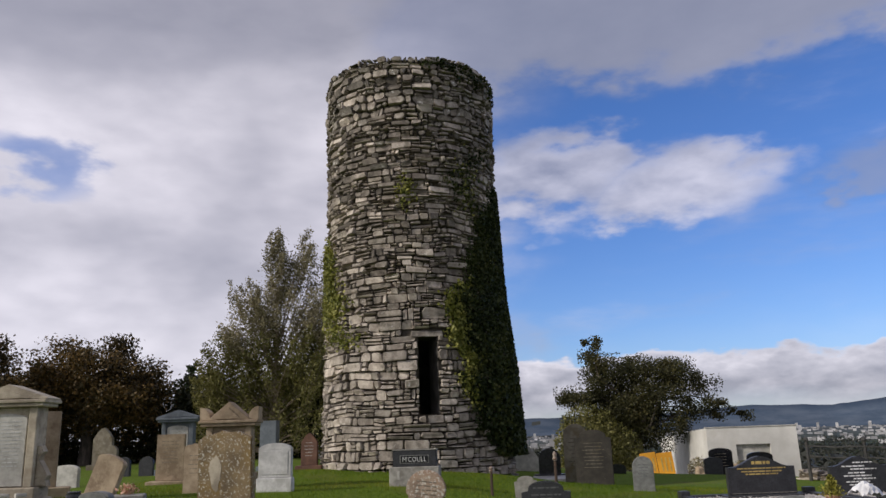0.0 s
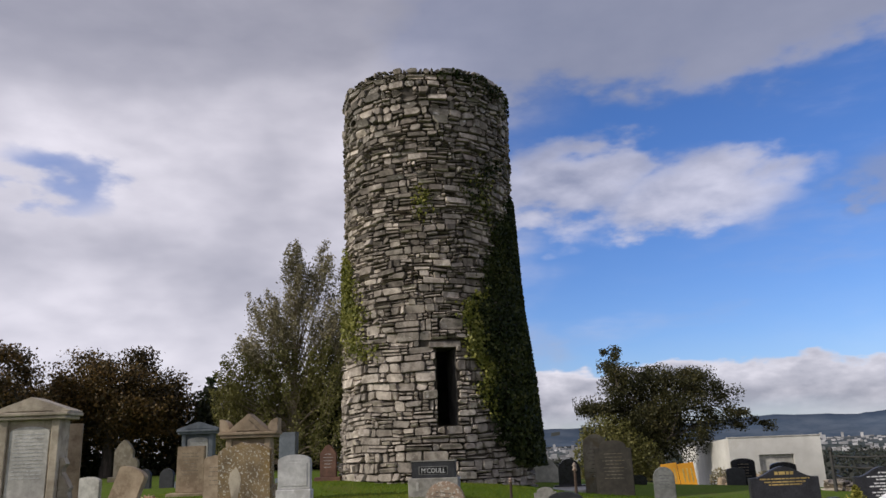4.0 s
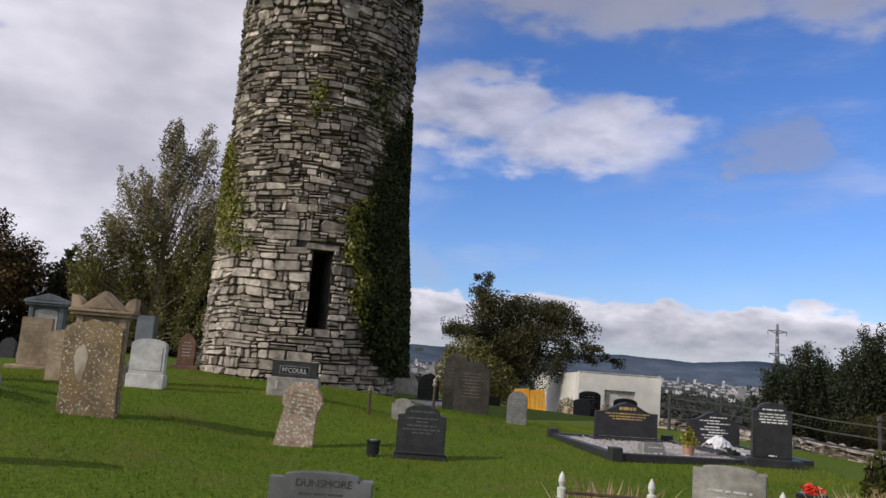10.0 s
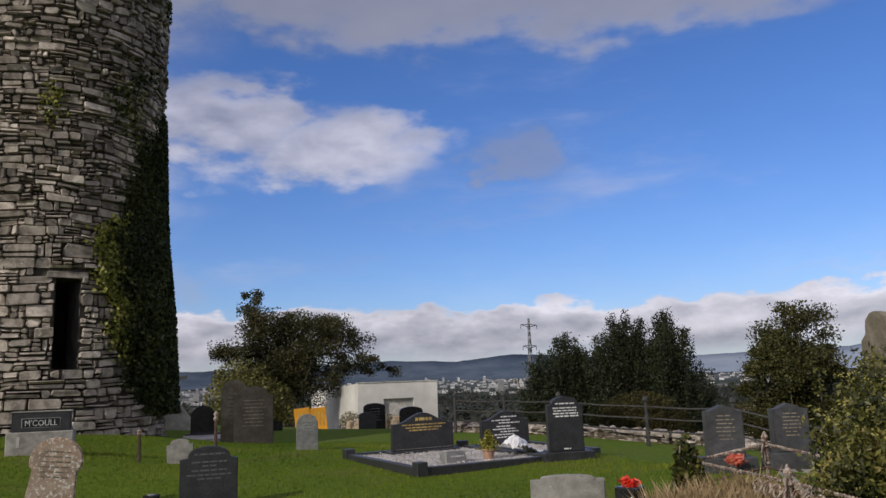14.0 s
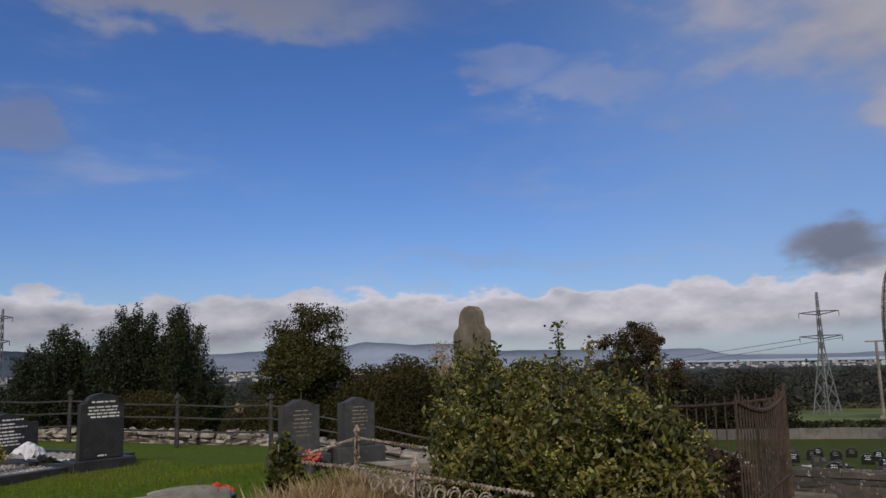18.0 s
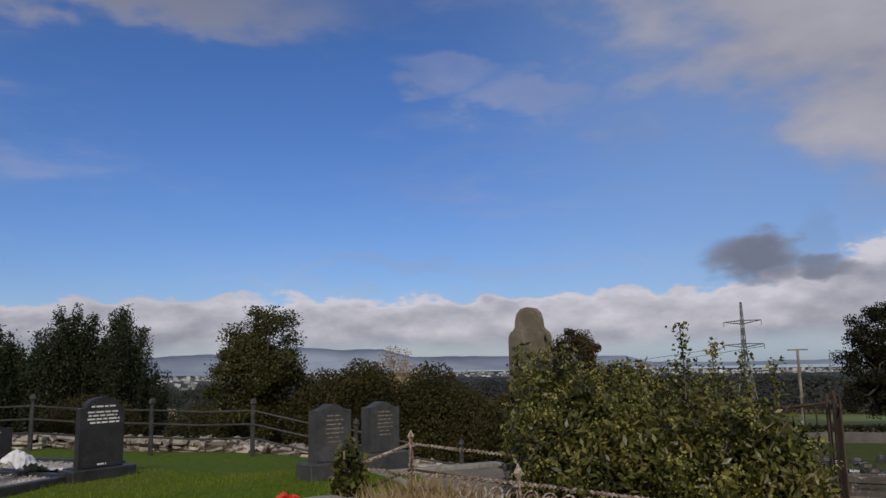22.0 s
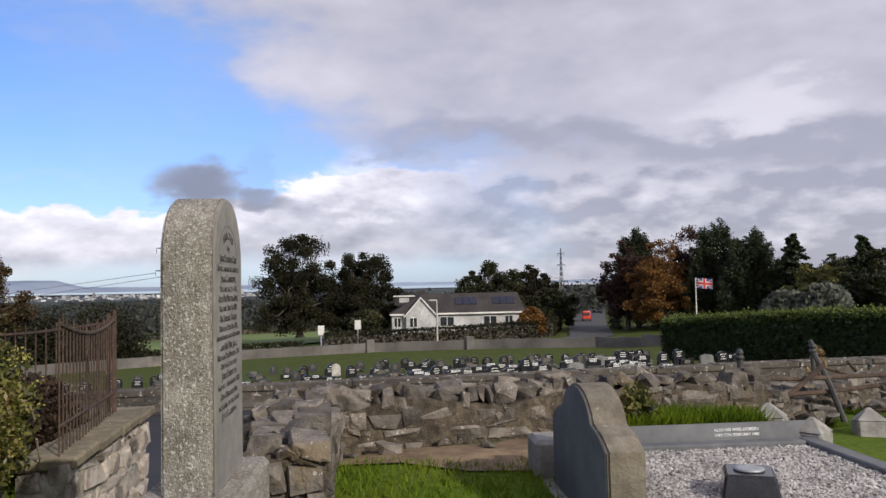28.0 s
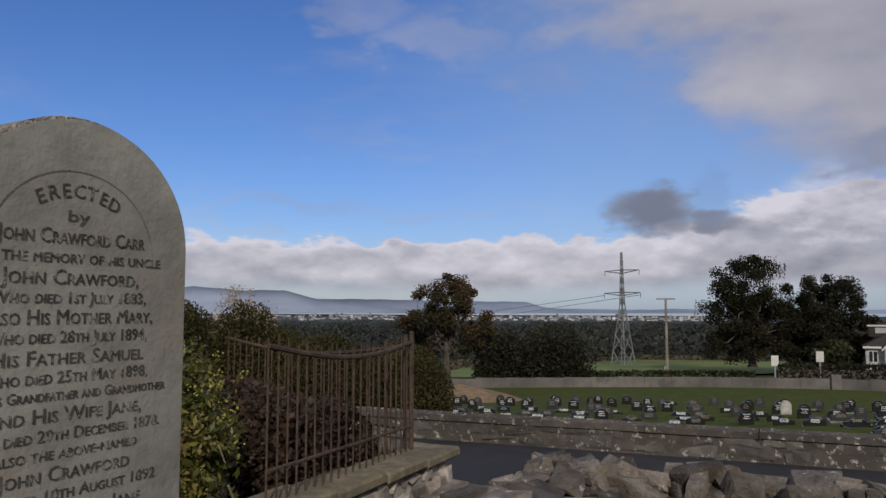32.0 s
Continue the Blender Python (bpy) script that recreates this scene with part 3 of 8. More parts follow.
def words(text, size, material, parent, x, y, z, rz=0.0, label="", squeeze=1.0, tilt=0.0, name="lettering", caps=False):
    """Readable writing, standing upright, facing -y of its parent."""
    c = bpy.data.curves.new("text", "FONT")
    c.body, c.size, c.extrude, c.align_x, c.resolution_u = text, size, 0.0015, "CENTER", 2
    if caps:
        c.small_caps_scale = 0.76
        for ch in c.body_format:
            ch.use_small_caps = True
    o = bpy.data.objects.new("text", c)
    me = bpy.data.meshes.new_from_object(o)
    bpy.data.objects.remove(o)
    me.transform(pose(x, y, z, 90, 0, rz) @ pose(0, 0, 0, 0, 0, tilt) @ Matrix.Diagonal((squeeze, 1, 1, 1)))
    me.materials.clear()
    me.materials.append(material)
    ob = new(name, me)
    ob.parent = parent
    return tagged(ob, label)


def tube(verts, faces, pts, radii, sides=6):
    """A tapered tube along points, added to lists."""
    base = len(verts)
    for i, (p, r) in enumerate(zip(pts, radii)):
        d = (Vector(pts[min(i + 1, len(pts) - 1)]) - Vector(pts[max(i - 1, 0)])).normalized()
        u = d.cross(Vector((0.31, 0.95, 0.05))).normalized()
        v = d.cross(u)
        for k in range(sides):
            a = 2 * math.pi * k / sides
            verts.append(Vector(p) + float(r) * (math.cos(a) * u + math.sin(a) * v))
    for i in range(len(pts) - 1):
        for k in range(sides):
            a, b = base + i * sides + k, base + i * sides + (k + 1) % sides
            faces.append((a, b, b + sides, a + sides))
    faces.append(tuple(base + k for k in range(sides))[::-1])
    faces.append(tuple(base + (len(pts) - 1) * sides + k for k in range(sides)))


def rod(pts, r, sides=6, r2=None):
    v, f = [], []
    tube(v, f, pts, np.linspace(r, r if r2 is None else r2, len(pts)), sides)
    return v, f


def lathe(profile, sides=14):
    """A turned body from (radius, height) pairs."""
    v, f = [], []
    for r, z in profile:
        for k in range(sides):
            a = 2 * math.pi * k / sides
            v.append((r * math.cos(a), r * math.sin(a), z))
    for i in range(len(profile) - 1):
        for k in range(sides):
            a, b = i * sides + k, i * sides + (k + 1) % sides
            f.append((a, b, b + sides, a + sides))
    f.append(tuple(range(sides))[::-1])
    f.append(tuple((len(profile) - 1) * sides + k for k in range(sides)))
    return v, f


def leaves(centres, size, rng, up=0.35, long=1.5, normals=None):
    """Folded leaf shapes at the centres: two triangles each."""
    n = len(centres)
    d = rng.normal(size=(n, 3))
    d /= np.linalg.norm(d, axis=1)[:, None]
    nrm = rng.normal(size=(n, 3)) + (np.array([0, 0, up]) if normals is None else normals)
    side = np.cross(d, nrm)
    side /= np.linalg.norm(side, axis=1)[:, None] + 1e-9
    s = size * rng.uniform(0.6, 1.35, (n, 1))
    a, b = centres - d * s * long / 2, centres + d * s * long / 2
    c, e = centres + side * s * 0.5, centres - side * s * 0.5
    verts = np.stack([a, c, b, e], 1).reshape(-1, 3)
    idx = np.arange(n)[:, None] * 4
    return verts, np.concatenate([idx + [0, 1, 2], idx + [0, 2, 3]], 1).reshape(-1, 3)


def fast(name, verts, faces, material, parent=None, label="", kind=""):
    """A large triangle mesh from arrays; leaf pairs stay islands of their own."""
    me = bpy.data.meshes.new(name)
    verts, faces = np.asarray(verts, np.float32), np.asarray(faces, np.int32)
    me.vertices.add(len(verts))
    me.vertices.foreach_set("co", verts.ravel())
    k = faces.shape[1]
    me.loops.add(faces.size)
    me.loops.foreach_set("vertex_index", faces.ravel())
    me.polygons.add(len(faces))
    me.polygons.foreach_set("loop_start", np.arange(len(faces), dtype=np.int32) * k)
    me.update(calc_edges=True)
    me.validate()
    me.materials.append(material)
    ob = new(name, me)
    if parent:
        ob.parent = parent
    return tagged(ob, label, kind=kind)


# ---------------------------------------------------------------- ground
SPOTS = [(1.8, -1.5, 0.0), (0.8, 2, 0.0), (2.5, 5, 0.05), (3.3, 0, 0.02), (4.2, 4.6, 0.15), (2.1, 9.9, 0.1), (0.3, 10.4, 0.07), (-2.9, 9.95, 0.33),
         (-0.7, 13.7, 0.62), (-1, 17.4, 0.72), (-1, 20, 0.78), (5, 10.8, 0.17), (7.9, 11, 0.24), (6.2, 13.4, 0.2), (3.9, 22.3, 0.08), (5.3, 21, -0.08),
         (-2.7, 12.9, 0.62), (-4.5, 13, 0.62), (-3.5, 18, 0.82), (-7, 18.8, 0.8), (-6.5, 10, 0.6), (-4.6, 9.7, 0.7), (-4.0, 10.1, 0.68), (-5.2, 10.6, 0.74), (-2.4, 9.9, 0.33), (-10, 14, 0.65), (8, 7.8, 0.4), (9, 5, 0.2),
         (7.4, 0.2, 0.1), (7.0, 0.45, 0.17), (7.1, -0.5, 0.17), (6.4, 0.2, 0.15), (7.55, -0.6, 0.1), (7.2, -1.6, 0.12), (7.3, -2.5, 0.1), (5, -1, 0.1), (8.5, -4.6, -0.15), (10.2, -6.0, -0.3), (0, -8, 0.0), (-8, 0, 0.25), (-8, -8, 0.2), (8, -10, -0.45), (2, 7, 0.06),
         (4.2, 1.5, 0.15), (11.0, 2.2, -0.9), (10.2, 0.5, -0.95), (9.3, 1.6, -1.0), (8.7, 2.2, -0.9), (9.6, -0.7, -1.0), (9.1, 0.5, -1.0), (8.5, 1.5, -0.75), (13, 3, -1.02), (12.6, -2, -1.02), (11.5, -3.2, -0.95), (15, -3, -1.05), (14.5, -8, -1.0), (9.1, 7.7, 0.38), (8.1, 7.2, 0.36), (9.0, 6.4, 0.28), (9.9, 7.6, 0.2), (7.4, 6.3, 0.26), (6.6, 6.4, 0.2), (11.6, 4.4, -1.0), (12.6, 6.5, -1.05), (11.4, 6.6, -0.95), (14.2, 6, -1.08), (14.2, 9, -1.05), (12, 14, -0.1), (3, 15, 0.3), (2, 25, 0.1), (-12, 24, 0.8), (9, 16, 0.05)]
RINGS = [12.0, 20, 30, 42, 55, 92, 150, 300, 700, 1500, 3000, 5200]
FALL = {-180: (0.2, 0.3, 0.3, 0.3, 0.3, 0.2, 0, 0, 0, 0, 0, 0), -60: (0.4, 0.6, 0.7, 0.7, 0.5, 0, 0, 0, 0, 0, 0, 0),
        -20: (0.6, 0.8, 0.8, 0.7, 0.2, -1, -4, -10, -20, -30, -38, -40), 10: (0.2, 0.2, -0.3, -1.0, -2.2, -7, -10, -14, -20, -25, -18, -4),
        35: (0.2, -0.1, -1.6, -3.6, -5.5, -9, -11, -15, -21, -26, -20, -6), 60: (-0.2, -1.2, -2.4, -4.2, -5.6, -8, -11, -15, -22, -27, -28, -20),
        92: (-1.02, -2.2, -3.4, -4.3, -5.0, -6.9, -9, -14, -21, -27, -34, -34), 118: (-0.9, -1.8, -2.3, -2.95, -4.4, -6.2, -6.4, -6, -6, -10, -20, -30),
        140: (-0.7, -1.4, -2.0, -2.6, -2.6, -2.4, -2, 0, 0, 0, 0, 0), 180: (0.2, 0.3, 0.3, 0.3, 0.3, 0.2, 0, 0, 0, 0, 0, 0)}
_a = np.array(sorted(FALL))
_f = np.array([FALL[k] for k in sorted(FALL)])
_s = np.array(SPOTS)


def ground_z(x, y):
    """The height of the ground: level round the graves, falling to the valley."""
    r = math.hypot(x - 2, y - 4)
    z = 0.0
    if r < 24:
        d2 = ((_s[:, 0] - x) ** 2 + (_s[:, 1] - y) ** 2 + 0.6) ** -1.6
        z = float((d2 * _s[:, 2]).sum() / d2.sum())
    if r > 12:
        col = [float(np.interp(math.degrees(math.atan2(x - 2, y - 4)), _a, _f[:, i])) for i in range(len(RINGS))]
        far = float(np.interp(math.log(r), np.log(RINGS), col))
        k = min(1.0, max(0.0, (r - 12) / 10))
        k = k * k * (3 - 2 * k) if r < 24 else 1.0
        z = z * (1 - k) + far * k
    if 8.2 < x < 15.7 and -4.6 < y < 8.5 and (y < 2.5 or x > 11.2):
        z = min(z, -0.98)
    return z


def spread(lo, hi, fine0, fine1, step, grow=1.18):
    vals = list(np.arange(fine0, fine1 + 1e-6, step))
    for end, sign in ((hi, 1), (lo, -1)):
        v, s = (fine1 if sign > 0 else fine0), step
        while sign * v < sign * end:
            s *= grow
            v += sign * s
            vals.append(v)
    return np.array(sorted(vals))


GX, GY = spread(-4700, 4700, -14, 20, 0.45), spread(-4700, 4700, -12, 28, 0.45)
def ground_mat():
    m = bpy.data.materials.new("grass_and_fields")
    m.use_nodes = True
    s = Net(m.node_tree)
    pos = s.node("ShaderNodeNewGeometry").outputs["Position"]
    a, b, c = s.noise(pos, 0.9, 5), s.noise(pos, 14, 5, 0.7), s.noise(pos, 0.012, 6, 0.7)
    grass = s.mix(s.ramp(b, 0.3, 0.7), (0.055, 0.092, 0.008), (0.12, 0.175, 0.018))
    grass = s.mix(s.ramp(a, 0.5, 0.72, 0, 0.6), grass, (0.12, 0.115, 0.036))
    fields = s.mix(s.ramp(c, 0.45, 0.56), (0.018, 0.024, 0.014), (0.05, 0.065, 0.028))
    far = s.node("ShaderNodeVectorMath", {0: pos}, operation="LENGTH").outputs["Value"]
    # Lower grass is darkened in its colour, standing in for cloud shade.
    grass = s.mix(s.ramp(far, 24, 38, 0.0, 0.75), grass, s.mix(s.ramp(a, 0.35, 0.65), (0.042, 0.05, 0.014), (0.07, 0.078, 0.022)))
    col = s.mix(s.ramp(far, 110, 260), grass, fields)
    # Distance haze put into the colour: ground turns blue-grey far off.
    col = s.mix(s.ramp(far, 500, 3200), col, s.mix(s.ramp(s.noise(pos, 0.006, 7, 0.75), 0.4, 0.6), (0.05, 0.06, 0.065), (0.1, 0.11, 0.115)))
    bs = s.node("ShaderNodeBsdfPrincipled", {"Base Color": col, "Roughness": 0.95, "Specular IOR Level": 0.1})
    s.put(bs.inputs["Normal"], s.node("ShaderNodeBump", {"Strength": 0.5, "Distance": 0.05, "Height": b}).outputs[0])
    s.t.links.new(bs.outputs[0], s.node("ShaderNodeOutputMaterial").inputs[0])
    return m


gv = [(x, y, ground_z(x, y)) for y in GY for x in GX]
nx = len(GX)
gf = [(j * nx + i, j * nx + i + 1, (j + 1) * nx + i + 1, (j + 1) * nx + i) for j in range(len(GY) - 1) for i in range(nx - 1)]
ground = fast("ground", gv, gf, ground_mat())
ground.data.polygons.foreach_set("use_smooth", [True] * len(ground.data.polygons))
tagged(ground, "mown green churchyard grass falling away to fields", "ground", kind="structure")


def blades(name, n, x0, x1, y0, y1, h, material, label, keep=None, seed=1, spot=None):
    """Many single blades of grass over a patch of ground."""
    r = np.random.default_rng(seed)
    p = np.stack([r.uniform(x0, x1, n), r.uniform(y0, y1, n)], 1)
    if keep:
        p = p[[keep(*q) for q in p]]
    z = np.array([ground_z(*q) for q in p]) - 0.005
    n = len(p)
    a = r.uniform(0, math.tau, n)
    hh = h * r.uniform(0.5, 1.3, n)
    w = 0.006 + 0.1 * hh
    lean = r.normal(0, 0.4, (n, 2)) * hh[:, None]
    b0 = np.stack([p[:, 0] - np.cos(a) * w / 2, p[:, 1] - np.sin(a) * w / 2, z], 1)
    b1 = np.stack([p[:, 0] + np.cos(a) * w / 2, p[:, 1] + np.sin(a) * w / 2, z], 1)
    tip = np.stack([p[:, 0] + lean[:, 0], p[:, 1] + lean[:, 1], z + hh], 1)
    v = np.stack([b0, b1, tip], 1).reshape(-1, 3)
    return tagged(fast(name, v, np.arange(3 * n).reshape(-1, 3), material), label, "grass", kind="stuff")


# ---------------------------------------------------------------- round tower
TX, TY, TZ = -0.97, 19.95, 0.6
TOP = 11.1          # height over TZ
DOOR_A, DOOR_HALF, DOOR_Z0, DOOR_Z1 = 15.2, 0.25, 1.42, 3.32


def tower_r(h):
    return float(np.interp(h, [0, 0.6, 4.5, 8.0, 11.2], [2.6, 2.54, 2.42, 2.4, 2.44]))


def on_tower(a, h, out=0.0):
    """A point of the tower's skin: a in degrees from the side that looks to -y, turning to +x."""
    r, t = tower_r(h) + out, radians(a)
    return Vector((r * math.sin(t), -r * math.cos(t), h))


tower = thing("round_tower", TX, TY, TZ, label="ruined round tower of grey rubble stone, ivy-grown and roofless", category="tower")
rt = random.Random(5)
da = math.degrees(DOOR_HALF / 2.5)
angles = sorted({*np.linspace(-180, 180, 61).round(3), DOOR_A - da, DOOR_A + da})
angles = [a for a in angles if not (DOOR_A - da < a < DOOR_A + da)]
levels = [-0.6, 0.6, DOOR_Z0, DOOR_Z1, 4.5, 6, 8, 9.5, TOP - 0.15]
for nm, depth, material in (("core", -0.085, MORTAR), ("inner_wall", -0.95, INSIDE)):
    v, f = [], []
    for h in levels:
        for a in angles:
            v.append(on_tower(a, h, depth))
    na = len(angles)
    for i in range(len(levels) - 1):
        for k in range(na - 1):
            if levels[i] == DOOR_Z0 and abs((angles[k] + angles[k + 1]) / 2 - DOOR_A) < da:
                continue
            f.append((i * na + k, i * na + k + 1, (i + 1) * na + k + 1, (i + 1) * na + k))
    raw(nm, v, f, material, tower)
v, f = [], []
for k in range(len(angles) - 1):
    b = len(v)
    v += [on_tower(angles[k], TOP - 0.15, -0.055), on_tower(angles[k + 1], TOP - 0.15, -0.055), on_tower(angles[k + 1], TOP - 0.15, -0.95), on_tower(angles[k], TOP - 0.15, -0.95)]
    f.append((b, b + 1, b + 2, b + 3))
raw("wall_head", v, f, MORTAR, tower)
v, f = [], []
for (a0, h0), (a1, h1) in (((-da, DOOR_Z0), (da, DOOR_Z0)), ((da, DOOR_Z0), (da, DOOR_Z1)), ((da, DOOR_Z1), (-da, DOOR_Z1)), ((-da, DOOR_Z1), (-da, DOOR_Z0))):
    b = len(v)
    v += [on_tower(DOOR_A + a0, h0, -0.05), on_tower(DOOR_A + a1, h1, -0.05), on_tower(DOOR_A + a1, h1, -0.95), on_tower(DOOR_A + a0, h0, -0.95)]
    f.append((b, b + 1, b + 2, b + 3))
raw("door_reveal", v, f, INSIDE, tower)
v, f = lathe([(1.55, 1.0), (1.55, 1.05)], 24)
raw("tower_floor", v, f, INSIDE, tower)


def wobble(a, h):
    """The courses rise and dip along the wall, but lie level at the door."""
    x, y = math.sin(radians(a)) * 2.5, math.cos(radians(a)) * 2.5
    calm = min(1.0, abs(a - DOOR_A) / 26) if h < 4 else 1.0
    return (0.08 * noise.noise((x * 0.8, y * 0.8, h * 0.7)) + 0.05 * noise.noise((x * 2.1, y * 2.1, h * 1.9 + 9))) * min(1.0, max(0.0, h)) * calm


def stone_piece(a0, a1, h0, h1, gap, bulge):
    """One rubble stone in the tower's skin: eight uneven corners, with back, shoulder and face rings."""
    hm, am = (h0 + h1) / 2, (a0 + a1) / 2
    ga, wide = math.degrees(gap / 2.5), radians(a1 - a0) * 2.5
    ring = []
    for ca, ch, first in ((a0 + ga, h0 + gap, 0), (a1 - ga, h0 + gap, 1), (a1 - ga, h1 - gap, 0), (a0 + ga, h1 - gap, 1)):
        cut = rt.uniform(0.08, 0.5 if hm < 8.6 else 0.85) * min(wide, h1 - h0) * 0.5
        q = [(ca + (1 if ca < am else -1) * math.degrees(cut / 2.5) * rt.uniform(0.5, 1.6), ch), (ca, ch + (1 if ch < hm else -1) * cut)]
        ring += q if first else q[::-1]
    ring = [(a + rt.uniform(-0.7, 0.7) * ga, h + rt.uniform(-0.7, 0.7) * gap) for a, h in ring]
    ring = [(a, h + wobble(a, h)) for a, h in ring]
    hm += wobble(am, hm)
    tip, turn = rt.gauss(0, 0.014), rt.gauss(0, 0.012)
    vs = [on_tower(a, h, -0.1) for a, h in ring] + [on_tower(a, h, bulge * 0.4 - 0.012) for a, h in ring]
    k, ka = 1 - min(0.34, 0.026 / (h1 - h0)), 1 - min(0.34, 0.03 / max(0.05, wide))
    vs += [on_tower(am + (a - am) * ka, hm + (h - hm) * k, bulge + tip * (1 if h > hm else -1) + turn * (1 if a > am else -1) + rt.uniform(-0.006, 0.006)) for a, h in ring]
    fs = [tuple(range(16, 24))]
    for s in (0, 8):
        fs += [(s + i, s + (i + 1) % 8, s + 8 + (i + 1) % 8, s + 8 + i) for i in range(8)]
    return vs, fs


stones, h = [], -0.35
while h < TOP - 0.1:
    course = rt.uniform(0.15, 0.28) if h < 4 else rt.uniform(0.12, 0.23) if h < 8.6 else rt.uniform(0.14, 0.25)
    a = -180 + rt.uniform(0, 5)
    end = a + 360
    while a < end - 1e-3:
        wide = math.degrees(rt.choice((0.14, 0.2, 0.28, 0.36, 0.46, 0.62)) * rt.uniform(0.8, 1.15) * (1.0 if h < 4 else 0.86) / 2.5)
        b = min(end, a + wide)
        if end - b < 3:
            b = end
        cuts = [0, 1] if rt.random() < (0.5 if h < 8.6 else 0.65) else [0, rt.uniform(0.36, 0.64), 1]
        if rt.random() < 0.05:
            cuts = [0, 0.33, 0.66, 1]
        for c0, c1 in zip(cuts, cuts[1:]):
            z0, z1 = h + course * c0, h + course * c1
            pieces = [(a, b)] if len(cuts) < 3 or rt.random() < 0.6 or b - a < 6 else [(a, (a + b) / 2), ((a + b) / 2, b)]
            for p, q in pieces:
                mid = (z0 + z1) / 2
                if DOOR_Z0 - 0.02 < mid < DOOR_Z1 and q > DOOR_A - da and p < DOOR_A + da:
                    if p < DOOR_A - da - 2:
                        q = DOOR_A - da
                    elif q > DOOR_A + da + 2:
                        p = DOOR_A + da
                    else:
                        continue
                if DOOR_Z1 - 0.03 < mid < DOOR_Z1 + 0.19 and q > DOOR_A - 11 and p < DOOR_A + 10:
                    continue
                if mid + wobble((p + q) / 2, mid) > TOP - rt.uniform(0, 0.07) or (rt.random() < 0.012 and q - p < 9):
                    continue
                stones.append((p, q, z0, z1))
        a = b
    h += course
stones.append((DOOR_A - 10.6, DOOR_A + 9.6, DOOR_Z1 - 0.01, DOOR_Z1 + 0.17))
near = sorted(range(len(stones)), key=lambda i: abs((stones[i][0] + stones[i][1]) / 2 - 2) * 0.045 + abs((stones[i][2] + stones[i][3]) / 2 - 2.2))[:300]
near_set = set(near)
TOWER_PIECES = []
v, f, v2, f2, v3, f3 = [], [], [], [], [], []
for i, (p, q, z0, z1) in enumerate(stones):
    vs, fs = stone_piece(p, q, z0, z1, rt.choice((0.008, 0.012, 0.018, 0.026)), rt.choice((-0.015, 0.015, 0.03, 0.045, 0.07)))
    if i in near_set:
        TOWER_PIECES.append((vs, fs))
    else:
        vv, ff = (v2, f2) if rt.random() < np.interp(z0, [7.5, 9.5, 10.6], [0.0, 0.4, 0.5]) else (v3, f3) if rt.random() < np.interp(z0, [2.5, 5.5, 8.5], [0.05, 0.3, 0.5]) else (v, f)
        b = len(vv)
        vv += vs
        ff += [tuple(b + k for k in face) for face in fs]
raw("stonework", v2, f2, RUBBLETOP, tower, "paler rounded stones near the broken top", "stuff")
raw("stonework", v3, f3, RUBBLEDARK, tower, "stones blackened by damp and weather", "stuff")
raw("stonework", v, f, RUBBLE, tower, "weathered grey rubble courses with pale lichen", "stuff")


def ivy_patch(name, rng, count, where, size, material, label=""):
    """Leaves hugging the tower: where gives (angle, height, out) samples."""
    pts = np.array([on_tower(*where(rng)) for _ in range(count)])
    out = pts * np.array([1, 1, 0])
    out /= np.linalg.norm(out, axis=1)[:, None]
    v, f = leaves(pts, size, rng, normals=out * 1.6, long=1.2)
    return fast(name, v, f, material, tower, label)


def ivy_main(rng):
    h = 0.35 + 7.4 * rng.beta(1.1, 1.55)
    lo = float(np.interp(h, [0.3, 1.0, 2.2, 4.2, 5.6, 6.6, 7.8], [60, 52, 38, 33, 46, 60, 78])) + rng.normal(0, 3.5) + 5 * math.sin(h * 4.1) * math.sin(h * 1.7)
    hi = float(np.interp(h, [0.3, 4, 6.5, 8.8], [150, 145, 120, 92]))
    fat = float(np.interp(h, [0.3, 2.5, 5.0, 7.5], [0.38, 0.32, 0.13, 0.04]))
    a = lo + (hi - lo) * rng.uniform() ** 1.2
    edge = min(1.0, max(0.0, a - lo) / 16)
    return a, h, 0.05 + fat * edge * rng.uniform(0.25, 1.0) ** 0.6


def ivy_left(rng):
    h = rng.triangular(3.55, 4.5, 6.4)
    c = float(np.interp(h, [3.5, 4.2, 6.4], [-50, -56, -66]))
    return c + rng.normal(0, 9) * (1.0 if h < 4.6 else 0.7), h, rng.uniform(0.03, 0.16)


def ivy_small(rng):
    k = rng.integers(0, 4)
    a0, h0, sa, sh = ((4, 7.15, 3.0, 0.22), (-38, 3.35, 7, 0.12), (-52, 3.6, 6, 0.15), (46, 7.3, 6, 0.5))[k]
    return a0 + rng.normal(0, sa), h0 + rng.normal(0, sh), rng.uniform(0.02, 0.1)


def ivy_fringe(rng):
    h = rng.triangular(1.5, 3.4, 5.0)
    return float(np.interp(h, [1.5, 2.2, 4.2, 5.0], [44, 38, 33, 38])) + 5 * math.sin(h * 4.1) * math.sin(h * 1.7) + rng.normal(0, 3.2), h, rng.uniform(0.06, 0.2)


def ivy_strands(rng):
    h = rng.uniform(5.2, 8.6)
    return 52 + 14 * math.sin(h * 2.3) + rng.normal(0, 6), h, rng.uniform(0.03, 0.09)


def ivy_top(rng):
    a = rng.uniform(16, 95)
    return a, TOP - 0.16 - abs(rng.normal(0, 0.17)) * (1.5 if a > 40 else 0.6) + 0.06 * math.sin(a * 0.3), rng.uniform(-0.3, 0.1)


gi = np.random.default_rng(3)
